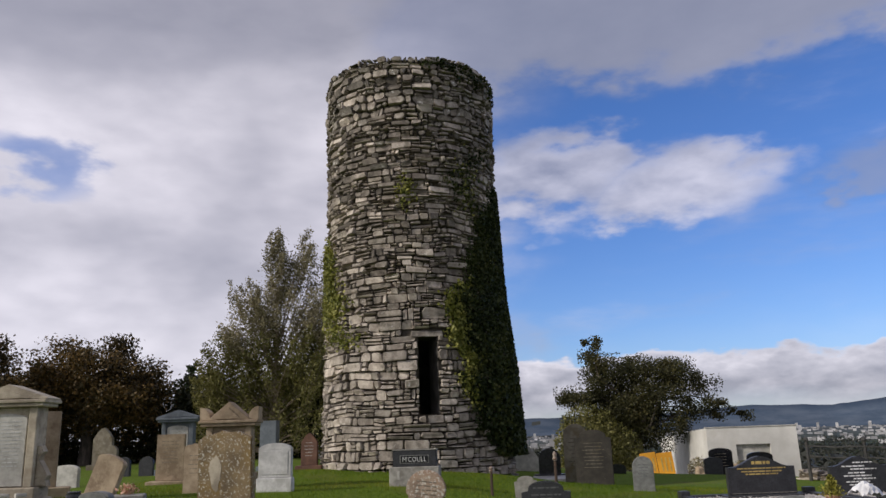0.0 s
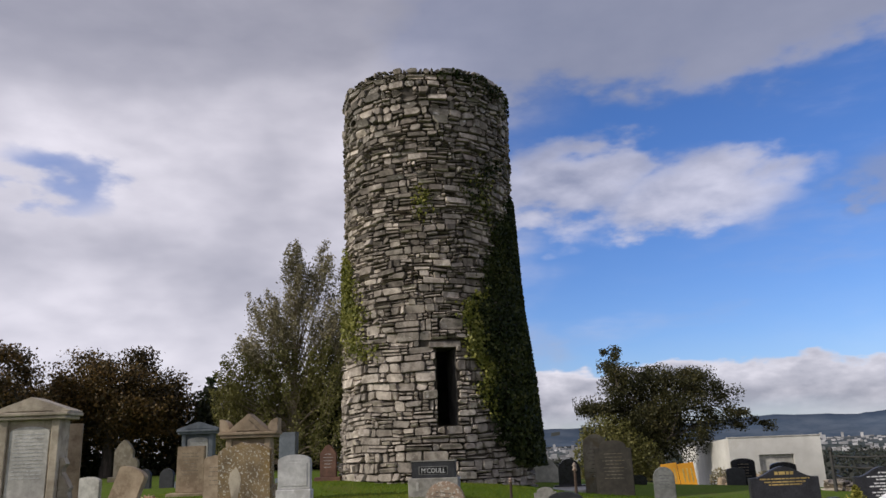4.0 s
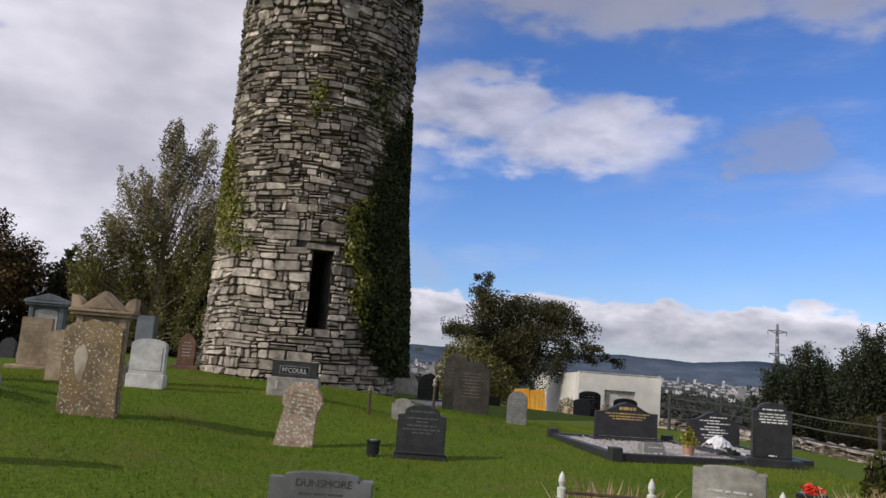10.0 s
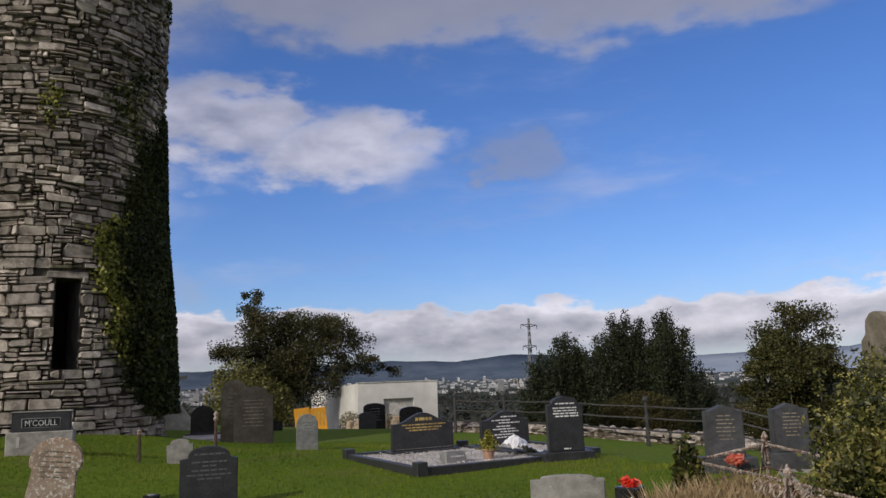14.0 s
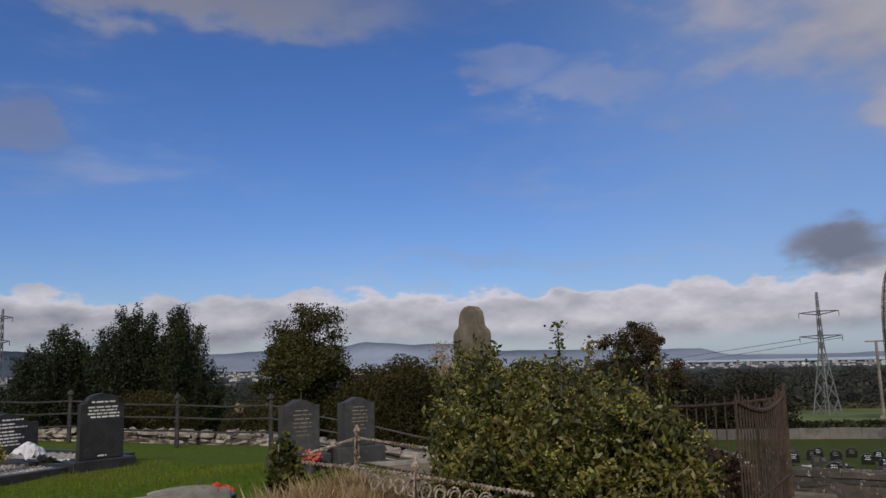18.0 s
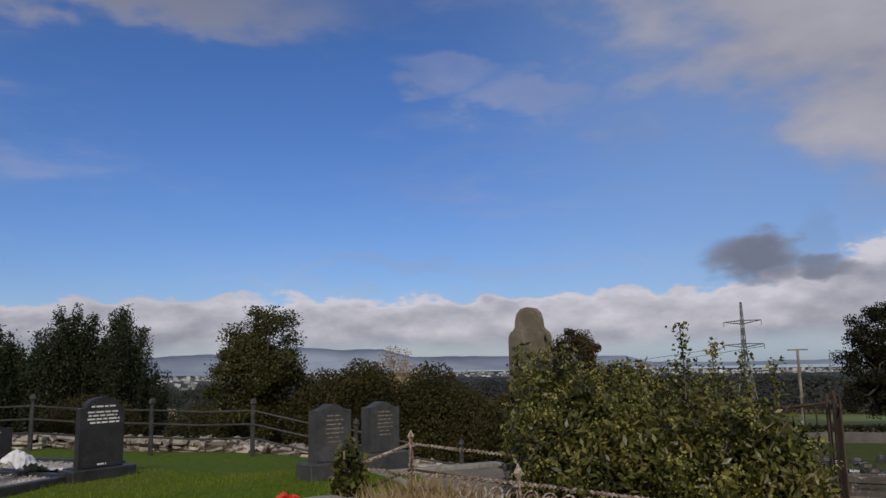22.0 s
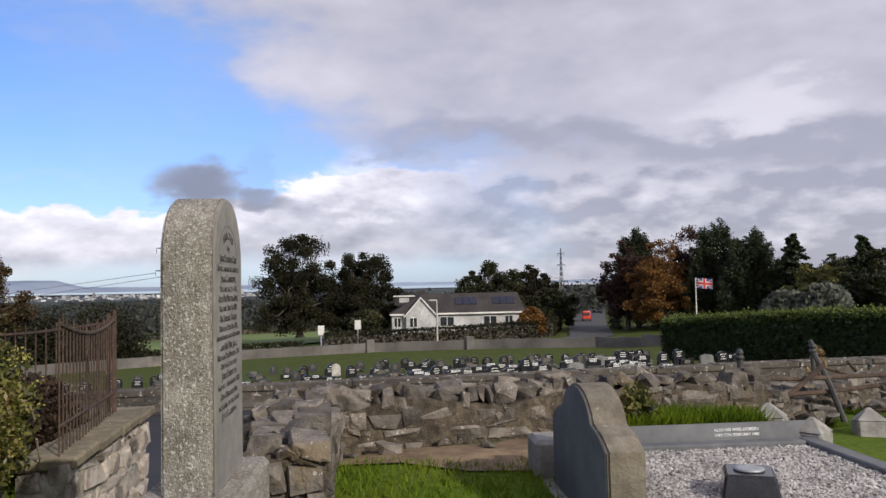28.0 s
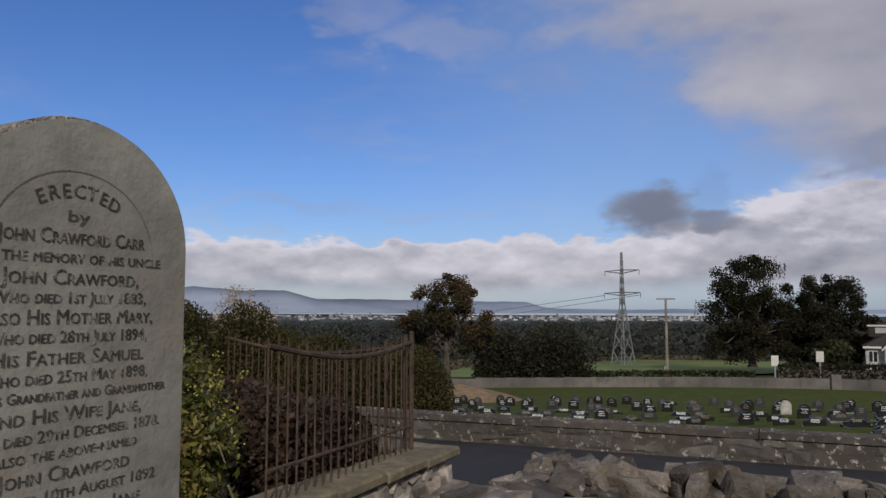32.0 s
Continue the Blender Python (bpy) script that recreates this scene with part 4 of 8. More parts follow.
# Darker leaves on the shade side, lighter ones painted where sun falls.
ivy_patch("ivy", gi, 34000, ivy_main, 0.075, IVY, "dense ivy with the shade side's dark in its colour")
ivy_patch("ivy", gi, 2600, ivy_left, 0.075, IVYSUN, "green ivy with sunlight put in its colour")
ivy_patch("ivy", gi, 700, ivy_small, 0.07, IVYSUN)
ivy_patch("ivy", gi, 1500, ivy_fringe, 0.075, IVYSUN, "ivy fringe with yellow-green sunlight put in its colour")
ivy_patch("ivy", gi, 800, ivy_strands, 0.07, IVY, "thin climbing ivy strands")
ivy_patch("ivy", gi, 2200, ivy_top, 0.075, IVY, "ivy along the broken top")
# ---------------------------------------------------------------- headstones round the tower
def headstone(x, y, kind, w, h, t, material, label, rz=0, lean=0, tip=0, z=None, plinth=None, lines=None, letters=None, line_h=0.022, bev=0.012,
              name="headstone", plinth_mat=None, sink=0.05, taper=0.0, group=""):
    """A standing stone, on a plinth if it has one: plinth is (width, height, depth); lines are rows of worn writing."""
    z = ground_z(x, y) if z is None else z
    e = thing(name, x, y, z, rz, tip, lean, label, "gravestone", group)
    up = 0.0
    if plinth:
        part("plinth", block(0, 0, -sink, plinth[0], plinth[2], plinth[1] + sink, 0.012), plinth_mat or material, e)
        up = plinth[1]
    pts = outline(kind, w, h + (0 if plinth else sink))
    bm = slab(pts, t, bev, taper)
    bmesh.ops.translate(bm, verts=bm.verts, vec=(0, 0, up if plinth else -sink))
    part("body", bm, material, e)
    if lines:
        part("inscription", bars([(a * w, b * w, up + c * h) for a, b, c in lines], -t / 2 - 0.0005, line_h), letters, e, "worn lines of writing")["kind"] = "stuff"
    return e


def rows(n, z1, z0, wide=0.36, seed=1):
    r = random.Random(seed)
    out = []
    for i in range(n):
        k = wide * r.uniform(0.6, 1.0)
        out.append((-k, k, z1 + (z0 - z1) * i / max(1, n - 1)))
    return out


headstone(-2.46, 9.95, "crest", 0.82, 1.33, 0.15, BROWNLICHEN, "tall brown sandstone headstone crusted with pale lichen, on grass", lean=-1.5, bev=0.02)
bs = bpy.data.objects["headstone"]
bm = slab([(0.085 * math.cos(t) * (1 + 0.2 * math.sin(3 * t)), 0.25 * math.sin(t) * (1 + 0.1 * math.cos(5 * t))) for t in np.linspace(0, math.tau, 18, endpoint=False)], 0.006, 0)
bmesh.ops.translate(bm, verts=bm.verts, vec=(-0.14, -0.076, 0.72))
part("bare_patch", bm, SANDSTONE, bs, "pale patch where the face has flaked")
s = headstone(-2.68, 12.9, "segment", 0.62, 0.62, 0.12, MARBLE, "white marble headstone with a curved top on grass", plinth=(0.66, 0.24, 0.2), lines=rows(12, 0.82, 0.12, 0.38), letters=GREYLET, line_h=0.014)
part("panel", block(0, -0.065, 0.3, 0.5, 0.01, 0.42, 0.003), MARBLE, s)
headstone(0.33, 10.4, "roundhead", 0.58, 0.93, 0.11, WHITELICHEN, "leaning round-headed headstone mottled with white lichen", lean=7, bev=0.02, rz=4, lines=rows(6, 0.82, 0.5, 0.3, 5), letters=EDGEBROWN, line_h=0.016)
v_stone = headstone(2.15, 9.9, "shoulder", 0.68, 0.66, 0.1, DARKGREY, "dark grey granite headstone with an arched top on grass", plinth=(0.74, 0.08, 0.24),
                    lines=[(-0.26, 0.26, 0.86), (-0.3, 0.3, 0.72), (-0.12, 0.12, 0.65), (-0.3, 0.3, 0.57), (-0.38, 0.38, 0.49), (-0.2, 0.2, 0.42)], letters=SLATE, line_h=0.018)
part("border", block(0, -0.1, 0.075, 0.7, 0.07, 0.03, 0.006), DARKGREY, v_stone)
vase = thing("flower_vase", 1.5, 9.85, ground_z(1.5, 9.85), label="black granite flower vase standing on the grass", category="vase")
v, f = lathe([(0.1, -0.03), (0.1, 0.02), (0.085, 0.03), (0.09, 0.17), (0.1, 0.19), (0.1, 0.21), (0.05, 0.215)], 16)
raw("body", v, f, BLACK, vase, smooth=False)
v, f = lathe([(0.05, 0.21), (0.05, 0.222), (0.02, 0.223)], 12)
raw("cover", v, f, STEEL, vase, "steel flower cover")

# the block with a dark name tablet before the tower
gu = thing("headstone", -0.2, 13.75, 0.6, label="grey granite block headstone with a dark name tablet", category="gravestone")
part("plinth", block(0, 0, -0.05, 0.95, 0.42, 0.4, 0.012), CONCRETE, gu)
bm = slab([(-0.42, 0), (-0.42, 0.3), (0.42, 0.3), (0.42, 0)], 0.24, 0.012)
bmesh.ops.translate(bm, verts=bm.verts, vec=(0, 0, 0.35))
part("tablet", bm, DARKGREY, gu)
part("name_panel", block(0, -0.12, 0.41, 0.56, 0.012, 0.15, 0.003), MIDGREY, gu)
part("name_field", block(0, -0.125, 0.42, 0.53, 0.008, 0.13, 0.002), BLACK, gu)
words("M'COULL", 0.13, GREYLET, gu, 0, -0.131, 0.44, squeeze=0.86)
part("emblem", block(-0.3, -0.212, 0.12, 0.05, 0.006, 0.16, 0.002), PALE, gu)
part("cap", block(0, 0, 0.648, 0.86, 0.26, 0.02, 0.006), CONCRETE, gu)

# pedimented monuments
def monument(x, y, rz, w, h, material, panel_mat, label, ears=False, scrolls=False, pediment=0.2, z=None):
    z = ground_z(x, y) if z is None else z
    e = thing("grave_monument", x, y, z, rz, label=label, category="monument")
    part("plinth", block(0, 0, -0.06, w * 1.12, 0.62, 0.16 + 0.06, 0.02), material, e)
    part("base", block(0, 0, 0.1, w * 1.02, 0.52, 0.24, 0.02), material, e)
    body_h = h - 0.34 - pediment - 0.12
    part("body", block(0, 0.03, 0.34, w * 0.86, 0.36, body_h, 0.015), material, e)
    for sx in (-1, 1):
        part("pilaster", block(sx * w * 0.38, -0.16, 0.34, w * 0.12, 0.1, body_h, 0.012), material, e)
    pts = [(-w * 0.29, 0)] + [(-w * 0.29 * math.cos(t), body_h * 0.9 - w * 0.08 + w * 0.08 * math.sin(t)) for t in np.linspace(0, math.pi, 11)] + [(w * 0.29, 0)]
    bm = slab(pts, 0.04, 0.006)
    bmesh.ops.translate(bm, verts=bm.verts, vec=(0, -0.158, 0.36))
    part("panel", bm, panel_mat, e, "pale inscribed panel")
    part("inscription", bars([(-w * 0.22, w * 0.22, 0.36 + body_h * k) for k in np.linspace(0.8, 0.25, 13)], -0.181, 0.014), GREYLET, e)["kind"] = "stuff"
    part("cornice", block(0, 0, h - pediment - 0.12, w * 1.08, 0.56, 0.06, 0.012), material, e)
    part("cornice", block(0, 0, h - pediment - 0.06, w * 1.16, 0.62, 0.06, 0.012), material, e)
    a = w * (0.4 if ears else 0.58)
    bm = slab([(-a, 0), (-a, 0.025), (0, pediment), (a, 0.025), (a, 0)], 0.5, 0.012)
    bmesh.ops.translate(bm, verts=bm.verts, vec=(0, 0, h - pediment))
    part("pediment", bm, material, e)
    bm = slab([(-a * 0.6, 0), (0, pediment * 0.62), (a * 0.6, 0)], 0.03, 0.004)
    bmesh.ops.translate(bm, verts=bm.verts, vec=(0, -0.255, h - pediment + 0.02))
    part("tympanum", bm, material, e)
    if ears:
        for sx in (-1, 1):
            pts = [(0, 0), (0, 0.26), *[(0.2 * math.sin(t), 0.06 + 0.2 * math.cos(t)) for t in np.linspace(0.0, 1.5, 8)], (0.2, 0)]
            bm = slab([(sx * (w * 0.58 - p), q) for p, q in pts], 0.4, 0.012)
            bmesh.ops.translate(bm, verts=bm.verts, vec=(0, 0, h - pediment))
            part("corner_ear", bm, material, e)
    if scrolls:
        for sx in (-1, 1):
            pts = [(0.0, 0.0), (0.2, 0.0), (0.17, 0.1), (0.2, 0.17), (0.13, 0.3), (0.05, 0.42), (0.06, 0.5), (0.11, 0.56), (0.06, 0.66), (0.0, 0.66)]
            bm = slab([(sx * (w * 0.43 + p), q) for p, q in pts], 0.2, 0.02)
            bmesh.ops.translate(bm, verts=bm.verts, vec=(0, 0, 0.34))
            part("scroll", bm, material, e, "carved side scroll")
    return e


m1 = monument(-6.72, 11.15, 8, 1.15, 2.02, SANDSTONE, PALE, "weathered sandstone monument with a pediment, scrolls and pale panel", scrolls=True, pediment=0.26, z=ground_z(-6.5, 11.15) - 0.08)
m1b = headstone(-6.95, 12.4, "flat", 0.56, 1.36, 0.26, BUFF, "tall weathered sandstone slab behind a monument", rz=28, plinth=(1.05, 0.2, 0.45))
m2 = monument(-3.95, 13.95, 8, 1.0, 1.72, BUFF, BUFF, "brown sandstone monument with a pediment and carved ears", ears=True, pediment=0.36, z=0.58)
m3 = monument(-7.2, 18.75, 12, 0.92, 1.66, BLUEGREY, PALE, "blue-grey stone monument with a hipped top and white panel", pediment=0.2)
for i in range(7):
    q = random.Random(40 + i)
    b = headstone(-6.5 + q.uniform(-0.5, 0.5), 10.7 + q.uniform(-0.12, 0.05), "flat", 0.16, 0.06, 0.12, PALE, "lump of pale rubble on the monument plinth", rz=q.uniform(0, 90), z=ground_z(-6.5, 10.7) + 0.14, bev=0.02, name="loose_stone", sink=0.0)
    tagged(b, category="stone")
headstone(-4.75, 10.5, "segment", 0.46, 0.66, 0.12, BUFF, "brown sandstone headstone leaning to one side", lean=20, plinth=(0.5, 0.06, 0.26), z=ground_z(-4.7, 10.5))
marker = headstone(-2.31, 6.12, "segment", 0.31, 0.8, 0.14, MIDGREY, "small grey plot marker with a worn number", bev=0.015, z=0.28)
words("67", 0.13, GREYSTONE, marker, 0, -0.075, 0.63)
headstone(-6.1, 15.95, "flat", 0.62, 1.02, 0.14, BUFF, "plain upright buff sandstone slab on a step", plinth=(0.95, 0.06, 0.5), rz=10, lines=rows(7, 0.85, 0.4, 0.34, 6), letters=EDGEBROWN, line_h=0.012)
headstone(-4.25, 13.0, "crest", 0.42, 0.9, 0.13, BUFF, "small buff headstone with white lichen patches", rz=6, lines=rows(5, 0.75, 0.4, 0.3, 11), letters=SHAPED, line_h=0.012)
headstone(-12.65, 24.8, "gothic", 0.7, 1.25, 0.15, SHAPED, "dark stone headstone with a pointed head under the trees", plinth=(0.9, 0.16, 0.5))
headstone(-12.05, 24.3, "round", 0.42, 0.8, 0.14, SHAPED, "small round-headed stone beside a pointed one")
headstone(-8.48, 15.8, "segment", 0.6, 0.5, 0.12, PALE, "low pale headstone with a curved top")
headstone(-3.7, 18.95, "gothic", 0.44, 0.82, 0.12, REDSTONE, "red sandstone headstone with a pointed head by the tower", plinth=(0.7, 0.1, 0.3), lines=rows(5, 0.7, 0.3, 0.3), letters=GREYLET, line_h=0.012)
headstone(-5.0, 19.6, "flat", 0.46, 1.2, 0.3, BLUEGREY, "grey pillar monument with a moulded cap", plinth=(0.6, 0.12, 0.45))
for i in range(4):
    q = random.Random(70 + i)
    headstone(-9.6 + 0.75 * i, 19.2 + q.uniform(-0.4, 0.4), q.choice(["flat", "segment", "round"]), 0.4, q.uniform(0.35, 0.55), 0.1, q.choice([DARKGREY, DARKGREY, BLUEGREY]), "small headstone by the railing under the trees", group="small stones under the trees")
pot = thing("flower_pot", -4.6, 9.6, ground_z(-4.6, 9.6), label="black round flower pot on the grass", category="pot")
v, f = lathe([(0.06, -0.03), (0.07, 0.02), (0.1, 0.09), (0.11, 0.16), (0.09, 0.2), (0.1, 0.215), (0.09, 0.22)], 18)
raw("body", v, f, BLACK, pot, smooth=True)
bowl = thing("flower_bowl", -4.0, 10.0, ground_z(-4.0, 10.0), label="stone flower holder with faded flowers on a kerb", category="flowers")
part("holder", block(0, 0, -0.03, 0.5, 0.34, 0.2, 0.015, 20), CONCRETE, bowl)
gfl = np.random.default_rng(8)
v, f = leaves(gfl.normal(0, 1, (160, 3)) * [0.055, 0.05, 0.04] + [0.02, 0, 0.23], 0.035, gfl)
fast("blossom", v, f, FLOWER, bowl, kind="stuff")
part("kerb", block(-0.05, -0.3, -0.03, 0.75, 0.1, 0.13, 0.01, 20), CONCRETE, bowl)

# old iron plot posts with a small plate between, right of the door
for px, top, lb in ((1.26, 0.52, "short pale iron plot post with a knob"), (2.45, 0.86, "tall rusty iron plot post with a finial")):
    e = thing("plot_post", px, 13.48, ground_z(px, 13.48), label=lb, category="post")
    v, f = rod([(0, 0, -0.05), (0, 0, top * 0.45), (0, 0, top * 0.85)], 0.032, 8, 0.024)
    raw("shaft", v, f, RUST, e)
    v, f = lathe([(0.02, top * 0.8), (0.045, top * 0.84), (0.03, top * 0.88), (0.04, top * 0.94), (0.005, top)], 10)
    raw("finial", v, f, PALEIRON, e, "flaking pale finial")
headstone(1.9, 13.5, "shoulder", 0.42, 0.4, 0.07, CONCRETE, "small grey iron-set memorial plate on grass", lean=-3)
headstone(1.95, 23.5, "gothic", 0.9, 0.95, 0.12, PALE, "white headstone with a scalloped top by the tower", z=0.2)
black_round = headstone(2.62, 21.5, "round", 0.62, 0.72, 0.12, BLACK, "black round-topped headstone on a grave kerb", plinth=(0.9, 0.1, 0.3), z=0.25)
part("kerb", block(0, -0.9, -0.1, 1.0, 1.7, 0.16, 0.02), PALE, black_round)
headstone(3.6, 18.4, "shoulder", 0.9, 1.28, 0.16, DARKSLAB, "large dark weathered headstone with square shoulders", z=0.25, rz=-4, lines=rows(8, 0.75, 0.3, 0.34, 7), letters=SHAPED, line_h=0.014)
headstone(3.25, 19.45, "round", 0.62, 1.5, 0.14, SHAPED, "tall round-topped brown headstone behind a dark one", z=0.2, lines=rows(8, 0.75, 0.3, 0.32, 8), letters=DARKSLAB, line_h=0.014)
headstone(4.3, 15.28, "round", 0.42, 0.66, 0.1, MIDGREY, "small plain grey round-topped headstone on grass", z=0.3, lines=rows(5, 0.75, 0.4, 0.3, 9), letters=SLATE, line_h=0.012)
headstone(8.15, 24.65, "segment", 0.72, 0.9, 0.12, BLACK, "black polished headstone with a curved top", z=-0.06, lines=rows(5, 0.8, 0.4, 0.3, 10), letters=DIMGILT, line_h=0.012)
headstone(8.7, 22.4, "segment", 0.72, 0.66, 0.12, BLACK, "black polished headstone on a low base", z=0.02, plinth=(0.9, 0.08, 0.3))
for i in (0, 4):
    q = random.Random(90 + i)
    headstone(4.7 + 0.75 * i, 23.6 + q.uniform(-0.6, 0.9), q.choice(["segment", "round", "wave"]), 0.55, q.uniform(0.4, 0.7), 0.12, q.choice([BLACK, DARKGREY, BLACK]), "dark headstone in a row behind the grass", z=-0.05, group="dark stones behind the grass")
    k = thing("grave_kerb", 4.7 + 0.75 * i, 22.7, -0.06, label="pale grave kerb laid flat in the grass", category="kerb")
    part("surround", block(0, 0, -0.08, 0.68, 1.2, 0.17, 0.02), PALE, k)


# ---------------------------------------------------------------- kerbed plots
def pebbles(name, parent, x0, x1, y0, y1, z, n, size, seed):
    r = np.random.default_rng(seed)
    c = np.stack([r.uniform(x0, x1, n), r.uniform(y0, y1, n), z + r.uniform(-0.3, 0.5, n) * size], 1)
    s = size * r.uniform(0.5, 1.2, (n, 3)) * [0.6, 0.6, 0.4]
    a = r.uniform(0, math.tau, n)
    dx = np.stack([np.cos(a), np.sin(a), 0 * a], 1)
    dy = np.stack([-np.sin(a), np.cos(a), 0 * a], 1)
    up = np.tile([0, 0, 1.0], (n, 1)) + r.normal(0, 0.25, (n, 3))
    v = np.stack([c + dx * s[:, :1], c + dy * s[:, 1:2], c - dx * s[:, :1], c - dy * s[:, 1:2], c + up * s[:, 2:]], 1).reshape(-1, 3)
    b = np.arange(n)[:, None] * 5
    f = np.concatenate([b + q for q in ([0, 1, 4], [1, 2, 4], [2, 3, 4], [3, 0, 4])], 1).reshape(-1, 3)
    return fast(name, v, f, PEBBLE, parent, "white and grey gravel", "stuff")


def kerb_plot(x, y, z, rz, w, l, material, label, kh=0.13, kt=0.12, corners=True, gravel=900, corner_h=0.08, bed=None):
    """A kerb round a gravel bed; the head end at +y."""
    e = thing("grave_plot", x, y, z, rz, label=label, category="grave plot")
    for sx in (-1, 1):
        part("kerb", block(sx * (w / 2 - kt / 2), 0, -0.15, kt, l - 2 * kt - 0.01, kh + 0.15, 0.01), material, e)
    for sy in (-1, 1):
        part("kerb", block(0, sy * (l / 2 - kt / 2), -0.15, w - 2 * kt - 0.01 if corners else w, kt, kh + 0.15, 0.01), material, e)
    if corners:
        for sx in (-1, 1):
            for sy in (-1, 1):
                part("corner_post", block(sx * (w / 2 - kt / 2), sy * (l / 2 - kt / 2), -0.15, kt * 1.5, kt * 1.5, kh + 0.15 + corner_h, 0.012), material, e)
    part("bed", block(0, 0, -0.12, w - 2 * kt, l - 2 * kt, kh + 0.07, 0), bed or PEBBLE, e)
    if gravel:
        pebbles("gravel", e, -w / 2 + kt, w / 2 - kt, -l / 2 + kt, l / 2 - kt, kh - 0.045, gravel, 0.035 if gravel < 9000 else 0.027, gravel)
    return e


RE = 8   # the dark family plot turns towards the path
kerb_plot(6.1, 12.35, 0.17, RE, 2.45, 3.0, DARKGREY, "dark granite kerbed family plot filled with pale gravel", gravel=2600)
er = headstone(6.12, 13.55, "wave", 1.24, 0.66, 0.12, DARKGREY, "wide dark granite headstone with gilt lettering and wavy top", rz=RE, z=0.2, plinth=(1.4, 0.1, 0.3),
               lines=[(-0.36, 0.36, 0.68), (-0.3, 0.3, 0.6), (-0.24, 0.24, 0.53)], letters=GOLD, line_h=0.022)
part("name", bars([(-0.17, 0.17, 0.645)], -0.0605, 0.055), GOLD, er, "gilt name too worn to read")
part("rim", bars([(-0.58, 0.58, 0.125)], -0.075, 0.01), CONCRETE, er)
pl = thing("memorial_plaque", 5.95, 11.5, 0.28, RE, label="grey sloping memorial plaque resting on gravel", category="plaque")
part("block", block(0, 0, -0.06, 0.4, 0.24, 0.2, 0.015, taper=0.12, rx=-12), MIDGREY, pl)
part("inscription", bars([(-0.12, 0.12, 0.08)], -0.128, 0.02), GREYLET, pl)
pp = thing("potted_shrub", 6.6, 11.6, 0.25, label="small yellow-green conifer in a terracotta pot", category="plant")
v, f = lathe([(0.075, 0), (0.1, 0.13), (0.115, 0.14), (0.115, 0.17), (0.09, 0.17)], 14)
raw("pot", v, f, TERRACOTTA, pp)
gp = np.random.default_rng(12)
a = gp.uniform(0, 1, 900)
v, f = leaves(np.stack([gp.normal(0, 1, 900) * 0.075 * (1.1 - a), gp.normal(0, 1, 900) * 0.075 * (1.1 - a), 0.16 + 0.3 * a], 1), 0.03, gp, up=0.2)
fast("foliage", v, f, leaf_mat("golden_conifer", (0.12, 0.12, 0.02), (0.3, 0.28, 0.05), (0.45, 0.4, 0.08)), pp)
kerb_plot(8.15, 13.1, 0.14, RE, 1.25, 2.4, DARKGREY, "dark granite kerbed plot beside the larger one", gravel=900, corners=False)
headstone(8.05, 14.15, "wave", 1.1, 0.66, 0.12, DARKGREY, "dark granite headstone covered with white lettering", rz=RE, z=0.22,
          lines=[(-0.1, 0.24, 0.84), (-0.3, 0.12, 0.74), (-0.15, 0.3, 0.66), (-0.2, 0.1, 0.56), (-0.28, 0.2, 0.48), (-0.12, 0.26, 0.4), (-0.25, 0.16, 0.32), (-0.2, 0.2, 0.24)], letters=WHITELET, line_h=0.022)
sh = thing("plastic_sheet", 7.35, 11.95, 0.24, 10, label="crumpled white plastic sheet lying on the gravel", category="sheet")
r = np.random.default_rng(4)
v = [(x, y, max(0.0, 0.3 * math.exp(-((x + 0.12) ** 2 + y * y) * 14)) + float(r.uniform(0, 0.06))) for y in np.linspace(-0.22, 0.22, 12) for x in np.linspace(-0.3, 0.45, 18)]
f = [(j * 18 + i, j * 18 + i + 1, j * 18 + i + 19, j * 18 + i + 18) for j in range(11) for i in range(17)]
o = raw("wrapping", v, f, SHEET, sh)
so = o.modifiers.new("thick", "SOLIDIFY")
so.thickness = 0.006
h1 = headstone(7.68, 10.98, "shoulder", 0.6, 0.86, 0.13, DARKGREY, "upright black granite headstone with white lettering on a base", rz=-6, z=0.2, plinth=(0.86, 0.16, 0.34),
               lines=[(-0.28, 0.28, 0.87), (-0.36, 0.36, 0.79), (-0.34, 0.3, 0.74), (-0.36, 0.36, 0.69), (-0.3, 0.36, 0.64), (-0.1, 0.1, 0.05)], letters=WHITELET, line_h=0.02)
headstone(4.5, 5.18, "stepped", 0.56, 0.69, 0.1, CONCRETE, "low pale grey headstone with a gently curved top", rz=-20, lines=[(-0.3, 0.3, 0.72), (-0.2, 0.2, 0.64)], letters=GREYLET, line_h=0.018, taper=0.1)

# two grey headstones by the ornamental fence
for x, y, hh, lb in ((8.09, 7.72, 0.76, "grey granite headstone with ogee top and worn gilt writing"), (9.12, 7.72, 0.74, "grey granite headstone with ogee top beside its twin")):
    e = headstone(x, y, "wave", 0.44, hh - 0.14, 0.2, GREYSTONE, lb, rz=-23, z=0.34, plinth=(0.66, 0.17, 0.36), lines=rows(7, 0.8, 0.35, 0.3, 3), letters=DIMGILT, line_h=0.012)
posy = thing("flower_posy", 7.93, 7.38, ground_z(7.93, 7.38), label="small bunch of coral-red flowers before a grey headstone", category="flowers")
v, f = lathe([(0.04, -0.03), (0.05, 0.04), (0.045, 0.1), (0.055, 0.13), (0.03, 0.13)], 12)
raw("holder", v, f, GREYSTONE, posy, smooth=True)
gq = np.random.default_rng(33)
v, f = leaves(gq.normal(0, 1, (240, 3)) * [0.045, 0.045, 0.03] + [0, 0, 0.18], 0.035, gq)
